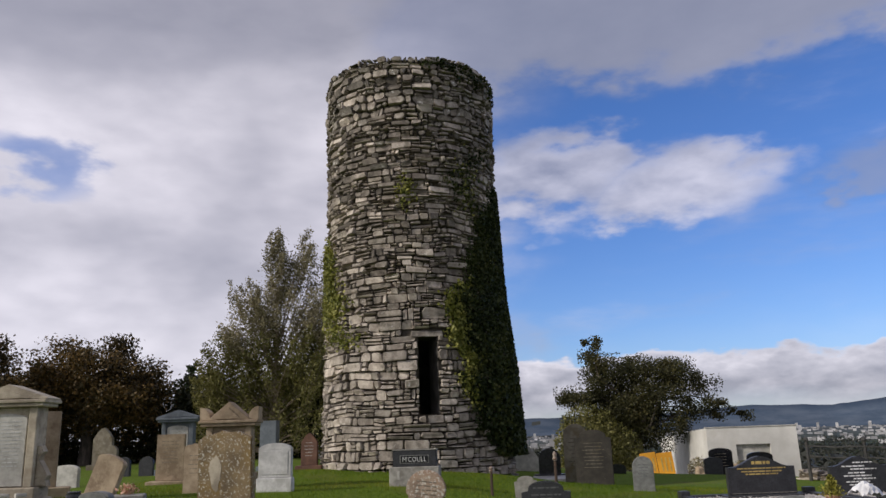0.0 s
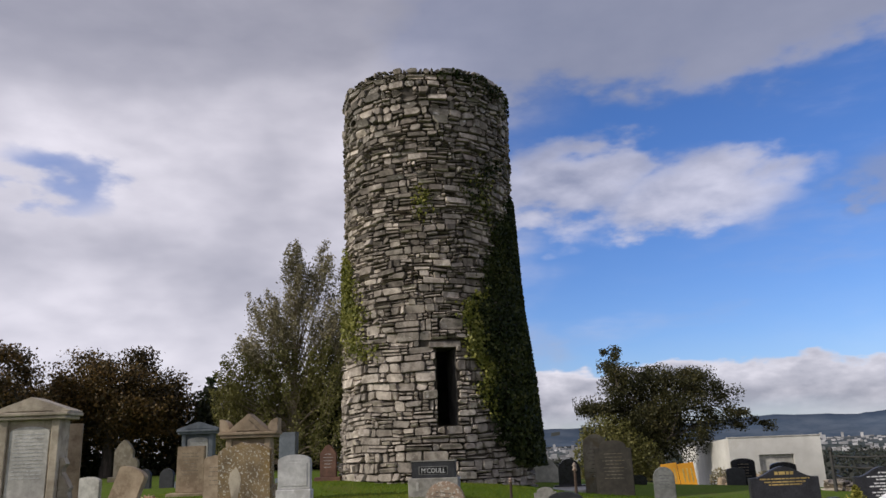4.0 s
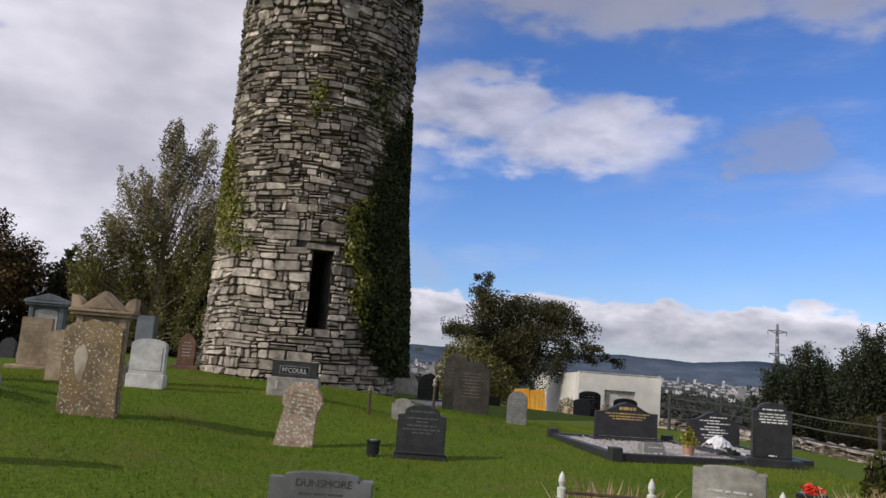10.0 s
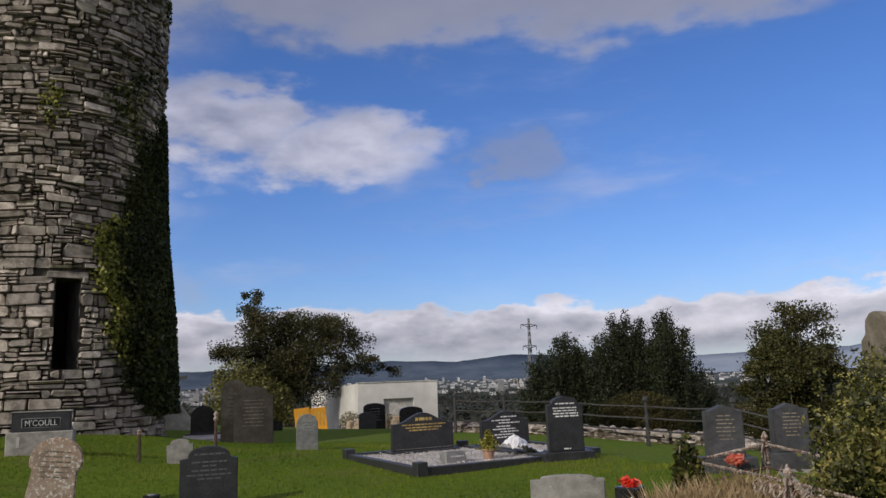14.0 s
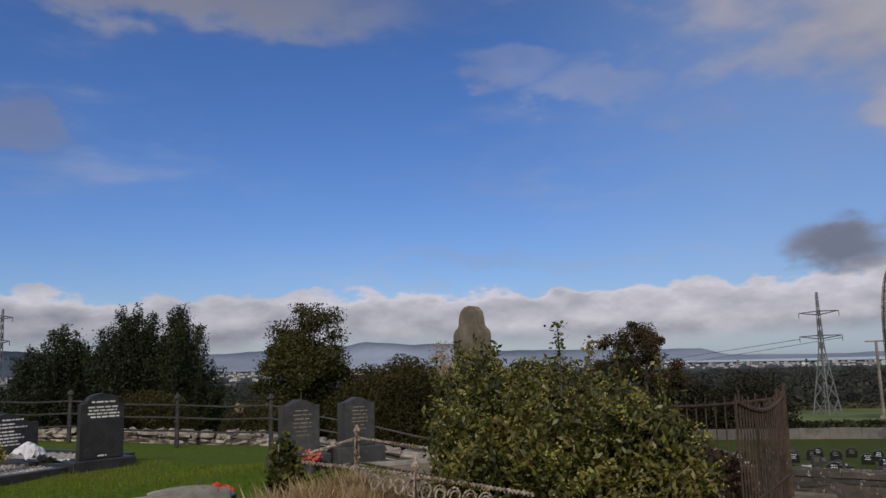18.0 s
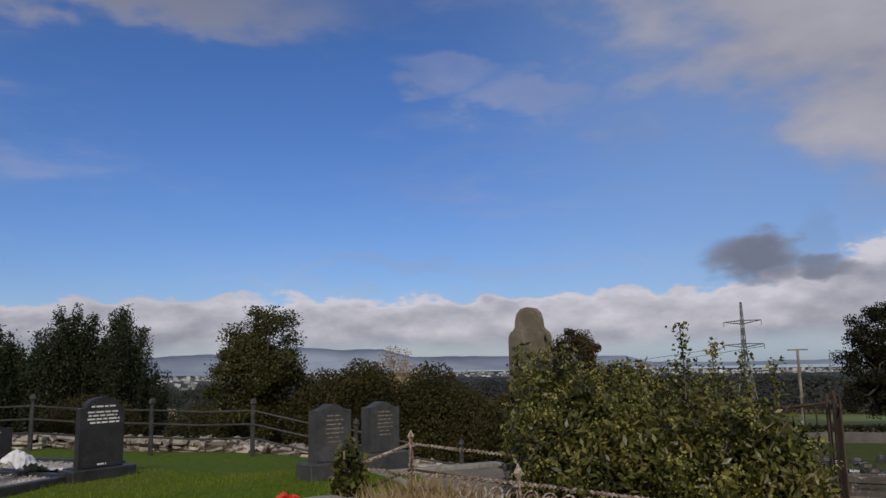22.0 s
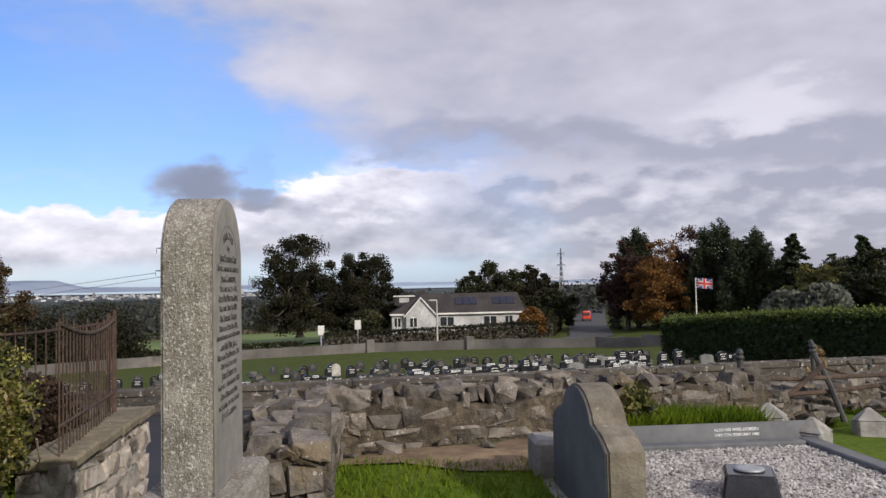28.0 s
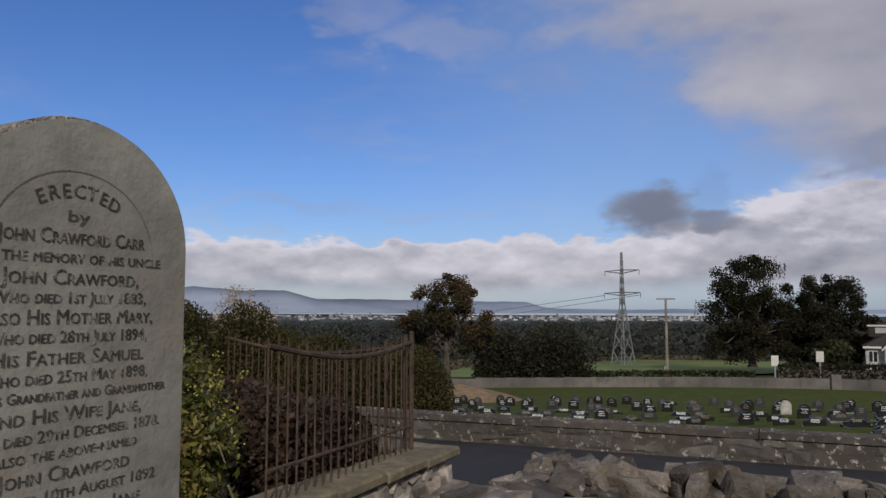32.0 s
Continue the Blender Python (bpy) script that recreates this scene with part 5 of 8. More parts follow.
fast("blossom", v, f, leaf_mat("coral_petals", (0.5, 0.06, 0.04), (0.65, 0.14, 0.09), (0.7, 0.3, 0.2), scale=9), posy, kind="stuff")
lan = thing("flower_pot", 5.9, 6.5, ground_z(5.9, 6.5), label="red flowers in a dark square pot on grass", category="flowers")
part("pot", block(0, 0, -0.02, 0.22, 0.22, 0.3, 0.012, 30), BLACK, lan)
gl = np.random.default_rng(2)
v, f = leaves(gl.normal(0, 1, (160, 3)) * [0.035, 0.035, 0.02] + [0, 0, 0.31], 0.04, gl)
fast("blossom", v, f, REDPLASTIC, lan, "bright red flowers", "stuff")

# a grey headstone in the foreground and a low railing with silver spear finials round a weedy plot
dn = headstone(1.35, 4.18, "stepped", 0.67, 0.64, 0.12, SLATE, "grey headstone with stepped shoulders and cut lettering", z=0.06, rz=2, bev=0.01)
words("DUNSMORE", 0.068, GREYSTONE, dn, 0.015, -0.0615, 0.556)
part("inscription", bars([(-0.14, 0.14, 0.51), (-0.24, 0.24, 0.47), (-0.2, 0.2, 0.43), (-0.24, 0.24, 0.39)], -0.0605, 0.012), GREYSTONE, dn)["kind"] = "stuff"
SILVER = mat("silver_paint", (0.5, 0.49, 0.47), (0.66, 0.65, 0.63), 20, 0.45, 0.1, (0.25, 0.16, 0.1), 0.66, 25)
pr = thing("plot_railing", 0, 0, 0, label="low iron plot railing with silver spear finials", category="railing")
spears = [(3.08, 4.87, 0.725), (3.71, 4.7, 0.74), (4.53, 4.37, 0.755)]
for (x, y, z) in spears:
    v, f = rod([(x, y, 0.0), (x, y, z - 0.16)], 0.016, 8)
    raw("post", v, f, DARKIRON, pr)
    v, f = lathe([(0.03, z - 0.19), (0.034, z - 0.12), (0.016, z - 0.11), (0.018, z - 0.1), (0.027, z - 0.07), (0.022, z - 0.035), (0.003, z)], 10)
    raw("spear_finial", [(a + x, b + y, c) for a, b, c in v], f, SILVER, pr, "silver-painted spear finial")
for (x0, y0, z0), (x1, y1, z1) in zip(spears, spears[1:]):
    for low in (0.15, 0.5):
        v, f = rod([(x0, y0, z0 - low), (x1, y1, z1 - low)], 0.012, 6)
        raw("rail", v, f, RUST, pr)
# ---------------------------------------------------------------- trees
def tree(name, x, y, height, crown, leaf, count, material, label, trunk=0.22, seed=1, clumps=70, spread_=0.42, lean=0.0, base=None, fork=0.35, category="tree", hang=0.0, bark=None):
    """A tapered, forked trunk, limbs to the clumps, and a crown of leaves; crown: ellipsoids (x, y, z, rx, ry, rz) over the foot."""
    r = np.random.default_rng(seed)
    z = ground_z(x, y) if base is None else base
    e = thing(name, x, y, z, label=label, category=category)
    vols = np.array([a[3] * a[4] * a[5] for a in crown])
    pick = r.choice(len(crown), clumps, p=vols / vols.sum())
    cs = []
    for k in pick:
        d = r.normal(size=3)
        d /= np.linalg.norm(d)
        cs.append(np.array(crown[k][:3]) + d * np.array(crown[k][3:]) * r.uniform(0.15, 1.0) ** 0.45)
    cs = np.array(cs)
    cs[:, 2] = np.maximum(cs[:, 2], height * 0.06)
    v, f = [], []
    top = np.array([lean, 0, height * 0.62])
    knee = top * fork
    tube(v, f, [(0, 0, -0.3), (0, 0, 0.1), tuple(knee * 0.6 + [0.05, 0, 0]), tuple(knee), tuple(top)], [trunk * 1.35, trunk, trunk * 0.85, trunk * 0.7, trunk * 0.15], 8)
    raw("trunk", v, f, bark or BARK, e)
    v, f = [], []
    for c in cs[:: max(1, clumps // 46)]:
        s = knee + (top - knee) * r.uniform(0, 0.8)
        mid = (s + c) / 2 + r.normal(0, 0.06, 3) * height + [0, 0, -0.02 * height]
        tube(v, f, [tuple(s), tuple(mid), tuple(c)], [trunk * 0.3, trunk * 0.16, trunk * 0.03], 5)
    raw("branching", v, f, bark or BARK, e)
    size = np.cbrt(vols[pick])[:, None] * spread_ * r.uniform(0.5, 1.2, (clumps, 1))
    which = r.integers(0, clumps, count)
    p = cs[which] + r.normal(0, 0.5, (count, 3)).clip(-0.95, 0.95) * size[which] * [1, 1, 0.75]
    if hang:
        p[:, 2] -= hang * r.uniform(0, 1, count) ** 2
    p[:, 2] = np.maximum(p[:, 2], 0.05)
    lv, lf = leaves(p, leaf, r)
    fast("crown", lv, lf, material, e)
    return e


def bush(name, x, y, parts, leaf, count, material, label, seed=1, base=None, category="bush"):
    r = np.random.default_rng(seed)
    z = ground_z(x, y) if base is None else base
    e = thing(name, x, y, z, label=label, category=category)
    vols = np.array([a[3] * a[4] * a[5] for a in parts]) ** 0.7
    k = r.choice(len(parts), count, p=vols / vols.sum())
    a = np.array(parts)[k]
    d = r.normal(size=(count, 3))
    d /= np.linalg.norm(d, axis=1)[:, None]
    p = a[:, :3] + d * a[:, 3:] * r.uniform(0.3, 1.06, (count, 1)) ** 0.5
    p[:, 2] = np.abs(p[:, 2])
    lv, lf = leaves(p, leaf, r)
    fast("foliage", lv, lf, material, e)
    v, f = [], []
    for i in range(14):
        q = p[r.integers(0, count)]
        tube(v, f, [(q[0] * 0.4, q[1] * 0.4, -0.05), (q[0] * 0.7, q[1] * 0.7, q[2] * 0.5), tuple(q)], [0.04, 0.025, 0.008], 5)
    raw("stemwork", v, f, TWIG, e)
    return e


def plume_tree(name, x, y, profile, deep, strands, per, leaf, material, label, trunk=0.2, seed=1, base=None, bark=None, long=2.2, reach=(0.9, 2.2), low=0.1, fuzz=0.1, under=None, turn=0):
    """A tree of upright plumes: profile gives the crown's height by x, deep its half depth; under: a second leaf for the lower boughs."""
    r = np.random.default_rng(seed)
    z = ground_z(x, y) if base is None else base
    e = thing(name, x, y, z, turn, label=label, category="tree")
    px, pz = [a for a, _ in profile], [b for _, b in profile]
    top = max(pz)
    tx = px[0] + (px[-1] - px[0]) * r.uniform(0.02, 0.98, strands)
    tz = np.interp(tx, px, pz) * (low + (1 - low) * r.uniform(0, 1, strands) ** 0.6)
    ty = deep * r.uniform(-1, 1, strands) * np.sqrt(np.clip(1.05 - tz / top, 0.05, 1))
    v, f = [], []
    tube(v, f, [(0, 0, -0.3), (0, 0, top * 0.12), (0.1, 0, top * 0.3), (0.05, 0, top * 0.62)], [trunk * 1.3, trunk, trunk * 0.7, trunk * 0.12], 8)
    raw("trunk", v, f, bark or BARK, e)
    v, f, P, low_p = [], [], [], []
    for i in range(strands):
        tip = np.array([tx[i], ty[i], tz[i]])
        n = r.uniform(*reach)
        start = tip * [0.72, 0.72, 1] - [0, 0, n]
        start[2] = max(start[2], 0.1)
        mid = (start + tip) / 2 + r.normal(0, 0.08, 3)
        if i % 3 == 0:
            root = np.array([0.05, 0, max(0.3, start[2] * 0.55)])
            tube(v, f, [tuple(root), tuple((root + start) / 2 + [0, 0, 0.1]), tuple(start)], [trunk * 0.2, trunk * 0.12, trunk * 0.07], 5)
        tube(v, f, [tuple(start), tuple(mid), tuple(tip)], [trunk * 0.07, trunk * 0.04, trunk * 0.015], 4)
        k = r.uniform(0, 1, per)[:, None]
        q = (1 - k) ** 2 * start + 2 * k * (1 - k) * mid + k * k * tip + r.normal(0, fuzz, (per, 3)) * (1.5 - k) * [1, 1, 0.8]
        (low_p if under and tz[i] < top * 0.52 else P).append(q)
    raw("branching", v, f, bark or BARK, e)
    for pts_, m in ((P, material), (low_p, under)):
        if pts_:
            lv, lf = leaves(np.concatenate(pts_), leaf, r, long=long)
            fast("crown", lv, lf, m, e)
    return e


def conifer(name, x, y, h, rad, material, label, seed=1, base=None, count=11000, leaf=0.26, droop=0.25):
    """A conifer: straight trunk, whorls of drooping boughs and ragged tips."""
    r = np.random.default_rng(seed)
    e = thing(name, x, y, ground_z(x, y) if base is None else base, label=label, category="tree")
    v, f = rod([(0, 0, -0.3), (0, 0, h * 0.5), (0, 0, h)], 0.02 * h + 0.06, 8, 0.02)
    raw("trunk", v, f, BARK, e)
    v, f, P = [], [], []
    n = 120
    for i in range(n):
        k = 0.06 + 0.92 * (i / n)
        a = r.uniform(0, math.tau)
        reach = rad * (1 - k) ** 0.72 * r.uniform(0.55, 1.12) + 0.15
        o = np.array([0, 0, h * k])
        t = o + [math.cos(a) * reach, math.sin(a) * reach, -droop * reach + 0.2 * r.normal()]
        tube(v, f, [tuple(o), tuple((o + t) / 2 + [0, 0, 0.12 * reach]), tuple(t)], [0.09, 0.06, 0.02], 4)
        m = int(count / n * (0.4 + 1.2 * (1 - k)))
        s = r.uniform(0.15, 1.0, m)[:, None]
        q = o + (t - o) * s + [0, 0, 0.25 * reach] * s * (1 - s)
        P.append(q + r.normal(0, 1, (m, 3)) * (0.05 + 0.15 * reach * (1.1 - s)) * [1, 1, 0.5])
    raw("branching", v, f, BARK, e)
    lv, lf = leaves(np.concatenate(P), leaf, r, long=1.9)
    fast("crown", lv, lf, material, e)
    return e


# trees behind the tower
plume_tree("willow_tree", -8.6, 31, [(-3.4, 3.0), (-2.9, 4.6), (-2.4, 5.6), (-1.9, 8.2), (-1.4, 7.0), (-0.6, 8.4), (0.0, 10.6), (0.5, 9.2), (1.0, 8.6), (1.5, 10.2), (2.0, 8.8), (2.8, 6.5), (3.3, 4.5)], 1.7, 340, 190, 0.055, WILLOW, "tall wispy willow with grey-green autumn leaves", 0.2, 11, bark=TWIG, under=OLIVE, fuzz=0.14, reach=(0.8, 2.0))
tree("tree", -6.9, 33.5, 7.5, [(0, 0, 3.6, 2.6, 2.0, 2.6), (0.8, 0, 1.6, 2.6, 2.0, 1.5)], 0.12, 19000, DARKLEAF, "dark leafy tree behind the tower", 0.25, 12, 80)
tree("tree", -17.2, 31.5, 6.1, [(0, 0, 4.0, 2.5, 2.2, 1.7), (-1.7, 0, 2.8, 2.2, 2, 1.8), (1.7, 0, 2.9, 2.0, 2, 1.7)], 0.09, 48000, AUTUMNDARK, "broad dark tree turning brown in autumn", 0.3, 13, 110)
tree("tree", -21.0, 28.5, 6.4, [(0, 0, 4.0, 1.9, 2.0, 2.0), (0.8, 0, 2.2, 2.4, 2, 1.6)], 0.09, 30000, AUTUMNDARK, "dark tree with thinning brown leaves", 0.28, 14, 80)
conifer("conifer_tree", -16.2, 40, 5.0, 1.3, HEDGE, "small pointed green conifer behind dark trees", 15, count=6000, leaf=0.12)
for i, (bx, by, bw, bh) in enumerate(((-13.2, 34, 2.6, 3.0), (-17.5, 33.5, 3.6, 2.6), (-22, 31, 3, 2.8), (-10.2, 35, 2.6, 2.6), (-26, 27, 3.6, 3.2), (-5, 36, 2.6, 2.6))):
    bush("hedge_shrub", bx, by, [(0, 0, 1.0, bw, 1.4, bh)], 0.13, 10000, DARKLEAF, "dark overgrown shrub along the churchyard edge", 30 + i)
# hawthorn by the white building
tree("hawthorn_tree", 8.2, 43, 8.3, [(cx * 1.16, cy, cz * 1.05, ax * 1.1, ay, az_) for cx, cy, cz, ax, ay, az_ in [(-1.6, 0, 6.6, 0.6, 0.8, 1.0), (-0.8, 0, 5.3, 1.5, 1.4, 0.8), (1.2, 0, 5.2, 1.9, 1.5, 0.7), (2.7, 0, 4.6, 1.4, 1.2, 0.5), (-2.3, 0, 4.0, 1.2, 1.2, 0.8), (0.4, 0, 4.0, 2.2, 1.8, 0.8), (3.2, 0, 3.4, 1.5, 1.2, 0.5),
     (4.6, 0, 2.9, 1.0, 0.8, 0.3), (-0.6, 0, 2.9, 1.9, 1.6, 0.8), (1.6, 0, 2.6, 1.8, 1.5, 0.6), (-3.0, 0, 2.6, 0.9, 0.9, 0.5), (0.2, 0, 1.7, 2.0, 1.4, 0.6)]], 0.08, 56000, MIDLEAF, "wind-shaped hawthorn tree with dark green leaves", 0.3, 16, 230, 0.62)
bush("bush", 5.5, 41.5, [(0, 0, 1.0, 1.9, 1.6, 2.5), (1.2, 0, 0.8, 1.6, 1.4, 1.7)], 0.09, 13000, OLIVE, "yellowing green shrub under the hawthorn", 17)
# trees along the east edge
plume_tree("cypress_tree", 21.6, 36.6, [(-2.2, 3.4), (-1.6, 4.9), (-0.9, 5.2), (-0.3, 6.3), (0.4, 6.0), (1.0, 6.6), (1.6, 5.0), (2.2, 3.6)], 1.8, 230, 200, 0.06, CONIFER, "dark bushy cypress on the churchyard edge", 0.22, 18, base=-2.4, fuzz=0.17)
plume_tree("cypress_tree", 24.3, 34.6, [(-2.2, 4.2), (-1.5, 6.0), (-0.8, 6.4), (-0.1, 7.4), (0.5, 6.8), (1.2, 7.0), (1.8, 5.2), (2.3, 3.8)], 1.8, 240, 200, 0.06, CONIFER, "tall dark cypress with ragged tips", 0.24, 19, base=-2.4, fuzz=0.17)
plume_tree("cypress_tree", 26.3, 33.2, [(-1.7, 4.0), (-1.1, 6.2), (-0.3, 7.4), (0.4, 7.0), (1.0, 5.4), (1.6, 4.2), (2.2, 2.8)], 1.6, 220, 200, 0.06, CONIFER, "tall dark cypress beside two others", 0.24, 20, base=-2.4, fuzz=0.17)
tree("ash_tree", 25.6, 24.0, 6.2, [(0, 0, 4.4, 1.6, 1.6, 1.7), (-0.5, 0, 2.8, 2.0, 1.8, 1.7), (0.9, 0, 2.6, 1.5, 1.5, 1.5)], 0.07, 52000, OLIVEDARK, "rounded green tree on the churchyard edge", 0.2, 21, 90, 0.36, base=-2.0)
for i, (bx, by, bw, bh) in enumerate(((28.2, 21.0, 2.2, 3.0), (29.2, 18.5, 2.2, 2.6), (28.6, 16.3, 2.0, 2.3), (28, 14, 2.0, 2.1), (27.5, 26.5, 2.2, 2.2), (22, 30, 2.4, 2.0), (28, 11, 2.2, 1.9), (29, 30.5, 2.4, 2.4), (26.6, 19.4, 1.9, 3.1), (27.6, 17.2, 2.0, 3.2), (27.0, 22.0, 1.9, 3.0), (27.2, 20.4, 1.8, 3.3))):
    bush("hedge_shrub", bx, by, [(0, 0, 0.9, bw, bw * 0.8, bh)], 0.07, 24000, SCRUB, "overgrown brown-green shrub on the slope", 50 + i)
tree("bare_tree", 39.4, 26, 6.2, [(0, 0, 4.2, 2.0, 1.8, 1.8), (0.4, 0, 3.2, 2.6, 1.8, 1.3)], 0.07, 4200, DRYGRASS, "nearly leafless pale birch", 0.13, 22, 90, 0.3, base=-3.0, bark=TWIG)
# trees of the valley side
tree("oak_tree", 89.5, 32.6, 13.2, [(0, 0, 9.8, 3.6, 3.6, 2.9), (-1.2, 2.4, 6.5, 3.4, 3.2, 2.4), (0, -3.2, 6.0, 3.2, 3, 2.6)], 0.17, 34000, OAKLEAF, "dark oak with reddish autumn leaves", 0.5, 23, 90, 0.34, base=-6.8)
for i, (bx, by, bw, bh) in enumerate(((96, 21, 5, 6.2), (92, 26, 4, 5.2), (88, 38, 5, 4.6), (86, 45, 6, 4.4), (84, 52, 6, 4.5), (78, 57, 6, 4.6), (70, 48, 5, 3.2))):
    bush("hedge_shrub", bx, by, [(0, 0, 1.0, bw, bw, bh)], 0.24, 9000, ROADLEAF, "dark hedgerow shrub beyond the lower graves", 70 + i)
tree("sycamore_tree", 123.3, -2.0, 15.8, [(0, 0, 11.2, 4, 5.6, 4.4), (0, 2.4, 6.6, 4, 5, 3.8), (0, -3, 6.0, 4, 6, 4.2), (0, 0, 2.6, 4, 8, 2.4)], 0.2, 56000, ROADLEAF, "large dark sycamore by the road", 0.6, 24, 170, 0.32, base=-6.4)
tree("sycamore_tree", 122.4, -12.4, 13.2, [(0, 0, 9.2, 4, 4.2, 3.8), (0, 2.5, 5.6, 4, 4.5, 3.4), (0, -3.6, 6.2, 3, 2.8, 2.8), (0, 0, 2.4, 4, 7, 2.2)], 0.2, 44000, ROADLEAF, "dark sycamore with open thinning top", 0.55, 25, 140, 0.32, base=-6.4)
tree("beech_tree", 146, -39.5, 11.6, [(0, 0, 8.4, 3.6, 4.0, 3.0), (0, 3.6, 6.4, 3.4, 3.6, 2.6), (0, -3.4, 6.6, 3.4, 3.4, 2.8), (0, 0, 3.4, 4, 6, 2.4)], 0.28, 22000, DARKLEAF, "dark rounded tree behind the bungalow", 0.5, 91, 90, 0.32, base=-6.0)
tree("beech_tree", 150, -48.5, 10.6, [(0, 0, 7.6, 3.4, 3.8, 2.6), (0, 3.2, 5.8, 3.2, 3.4, 2.4), (0, -3.2, 6.0, 3.2, 3.4, 2.6), (0, 0, 3.0, 4, 6, 2.2)], 0.28, 20000, ROADLEAF, "dark tree beside the rounded one behind the bungalow", 0.5, 92, 90, 0.32, base=-6.0)
ROADSIDE = [(121, -43.6, 7.6, 3.6, DARKLEAF, "dark leafy tree beside the road"), (107.6, -50.2, 14.4, 4.0, RUSSET, "russet copper beech by the road"), (111, -53.6, 16.6, 4.8, CONIFER, "tall dark cypress behind an orange maple"),
            (99.2, -51.6, 13.2, 5.4, ORANGELEAF, "maple in orange autumn leaf"), (104, -58.2, 15.4, 5.4, RUSSET, "dark russet tree behind a maple"), (96.2, -58.6, 15.4, 5.2, CONIFER, "tall broad dark cypress tree"),
            (90.4, -60.0, 13.2, 5.0, CONIFER, "broad dark cypress beside another"), (84.4, -61.3, 11.4, 3.4, "spire", "dark pointed conifer in a row"), (79.8, -60.7, 8.0, 4.2, OLIVE, "yellow-green tree between conifers"),
            (81.4, -65.1, 8.2, 4.4, DARKLEAF, "dark tree behind a yellow-green one"), (73.6, -62.0, 9.6, 3.4, "spire", "dark conifer with drooping boughs"), (69.3, -60.8, 8.0, 3.6, DARKLEAF, "dark tree by the houses"),
            (95, -62, 8.0, 5.6, DARKLEAF, "dark undergrowth beneath the cypresses"), (87, -64, 8.0, 5.0, DARKLEAF, "dark leafy tree under conifers")]
for i, (bx, by, hh, rr, m, lb) in enumerate(ROADSIDE):
    zz = ground_z(bx, by) - 0.3
    if m == "spire":
        conifer("conifer_tree", bx, by, hh, rr * 1.3, CONIFER, lb, 100 + i, base=zz, count=15000)
    elif m is CONIFER:
        plume_tree("cypress_tree", bx, by, [(-rr, 0.34 * hh), (-0.75 * rr, 0.66 * hh), (-0.5 * rr, 0.72 * hh), (-0.3 * rr, 0.92 * hh), (0, hh), (0.25 * rr, 0.86 * hh), (0.45 * rr, 0.93 * hh), (0.7 * rr, 0.68 * hh), (rr, 0.36 * hh)],
                   rr * 0.8, 330, 130, 0.15, m, lb, 0.4, 100 + i, base=zz, fuzz=0.32, reach=(1.0, 3.0), turn=62)
    else:
        q = random.Random(500 + i)
        lobes = [(rr * q.uniform(-0.7, 0.7), rr * q.uniform(-0.7, 0.7), hh * q.uniform(0.22, 0.74), rr * q.uniform(0.3, 0.5), rr * q.uniform(0.3, 0.5), hh * q.uniform(0.09, 0.16)) for _ in range(11)]
        tree("tree", bx, by, hh, [(0, 0, hh * 0.8, rr * 0.4, rr * 0.4, hh * 0.18), (0, 0, hh * 0.45, rr * 0.6, rr * 0.6, hh * 0.3), *lobes], 0.2, 30000, m, lb, 0.45, 100 + i, 170, 0.4, base=zz)
for i, (bx, by, hh, rr, m) in enumerate(((150, -38, 9, 5, MIDLEAF), (152, -46, 8, 5, DARKLEAF), (138, -40, 7, 4, DARKLEAF), (165, -57, 8, 5, MIDLEAF), (106, -34.5, 4.2, 2.0, ORANGELEAF), (117, -12, 5, 3, DARKLEAF), (64, -45, 4.2, 2.2, GREYLEAF), (60.5, -46.5, 4.4, 2.4, GREYLEAF))):
    bush("shrub", bx, by, [(0, 0, hh * 0.4, rr, rr, hh * 0.6)], 0.42, 4200, m, "leafy garden tree by the road", 120 + i)


# ---------------------------------------------------------------- white building and the orange barrier
def flat(name, verts, faces, material, parent, label=""):
    return raw(name, verts, faces, material, parent, label)


shed = thing("white_building", 10.95, 38.45, -1.3, 0, label="low white rendered building with a mono-pitch roof", category="building")
L, D, H, FALLS = 4.3, 13.0, 2.74, 0.52
wl, wr = 1.36, 2.98
for x0, x1, z0, z1 in ((0, wl, 0, H), (wr, L, 0, H), (wl, wr, 1.93, H)):
    part("wall", block((x0 + x1) / 2, 0.12, z0, x1 - x0, 0.24, z1 - z0, 0), WHITE, shed)


def slope_wall(x0, x1):
    v = [(x, y, z) for x in (x0, x1) for y, z in ((0.24, 0), (D, 0), (D, H - FALLS), (0.24, H))]
    raw("wall", v, [(0, 1, 2, 3), (7, 6, 5, 4), (0, 4, 5, 1), (1, 5, 6, 2), (2, 6, 7, 3), (3, 7, 4, 0)], WHITE, shed)


slope_wall(0, 0.24), slope_wall(L - 0.24, L)
part("wall", block(L / 2, D - 0.12, 0, L - 0.48, 0.24, H - FALLS, 0), WHITE, shed)
v = [(x, y, z + dz) for dz in (-0.06, 0.0) for x, y, z in ((0.24, 0.24, H), (L - 0.24, 0.24, H), (L - 0.24, D, H - FALLS), (0.24, D, H - FALLS))]
raw("roof", v, [(3, 2, 1, 0), (4, 5, 6, 7), (0, 1, 5, 4), (1, 2, 6, 5), (2, 3, 7, 6), (3, 0, 4, 7)], SLATE, shed)
part("parapet", block(L / 2, 0.12, H, L + 0.06, 0.3, 0.06, 0.01), PALE, shed)
part("door", block((wl + wr) / 2, 0.2, 0, wr - wl - 0.06, 0.06, 1.91, 0.006), PALE, shed, "pale roller door")
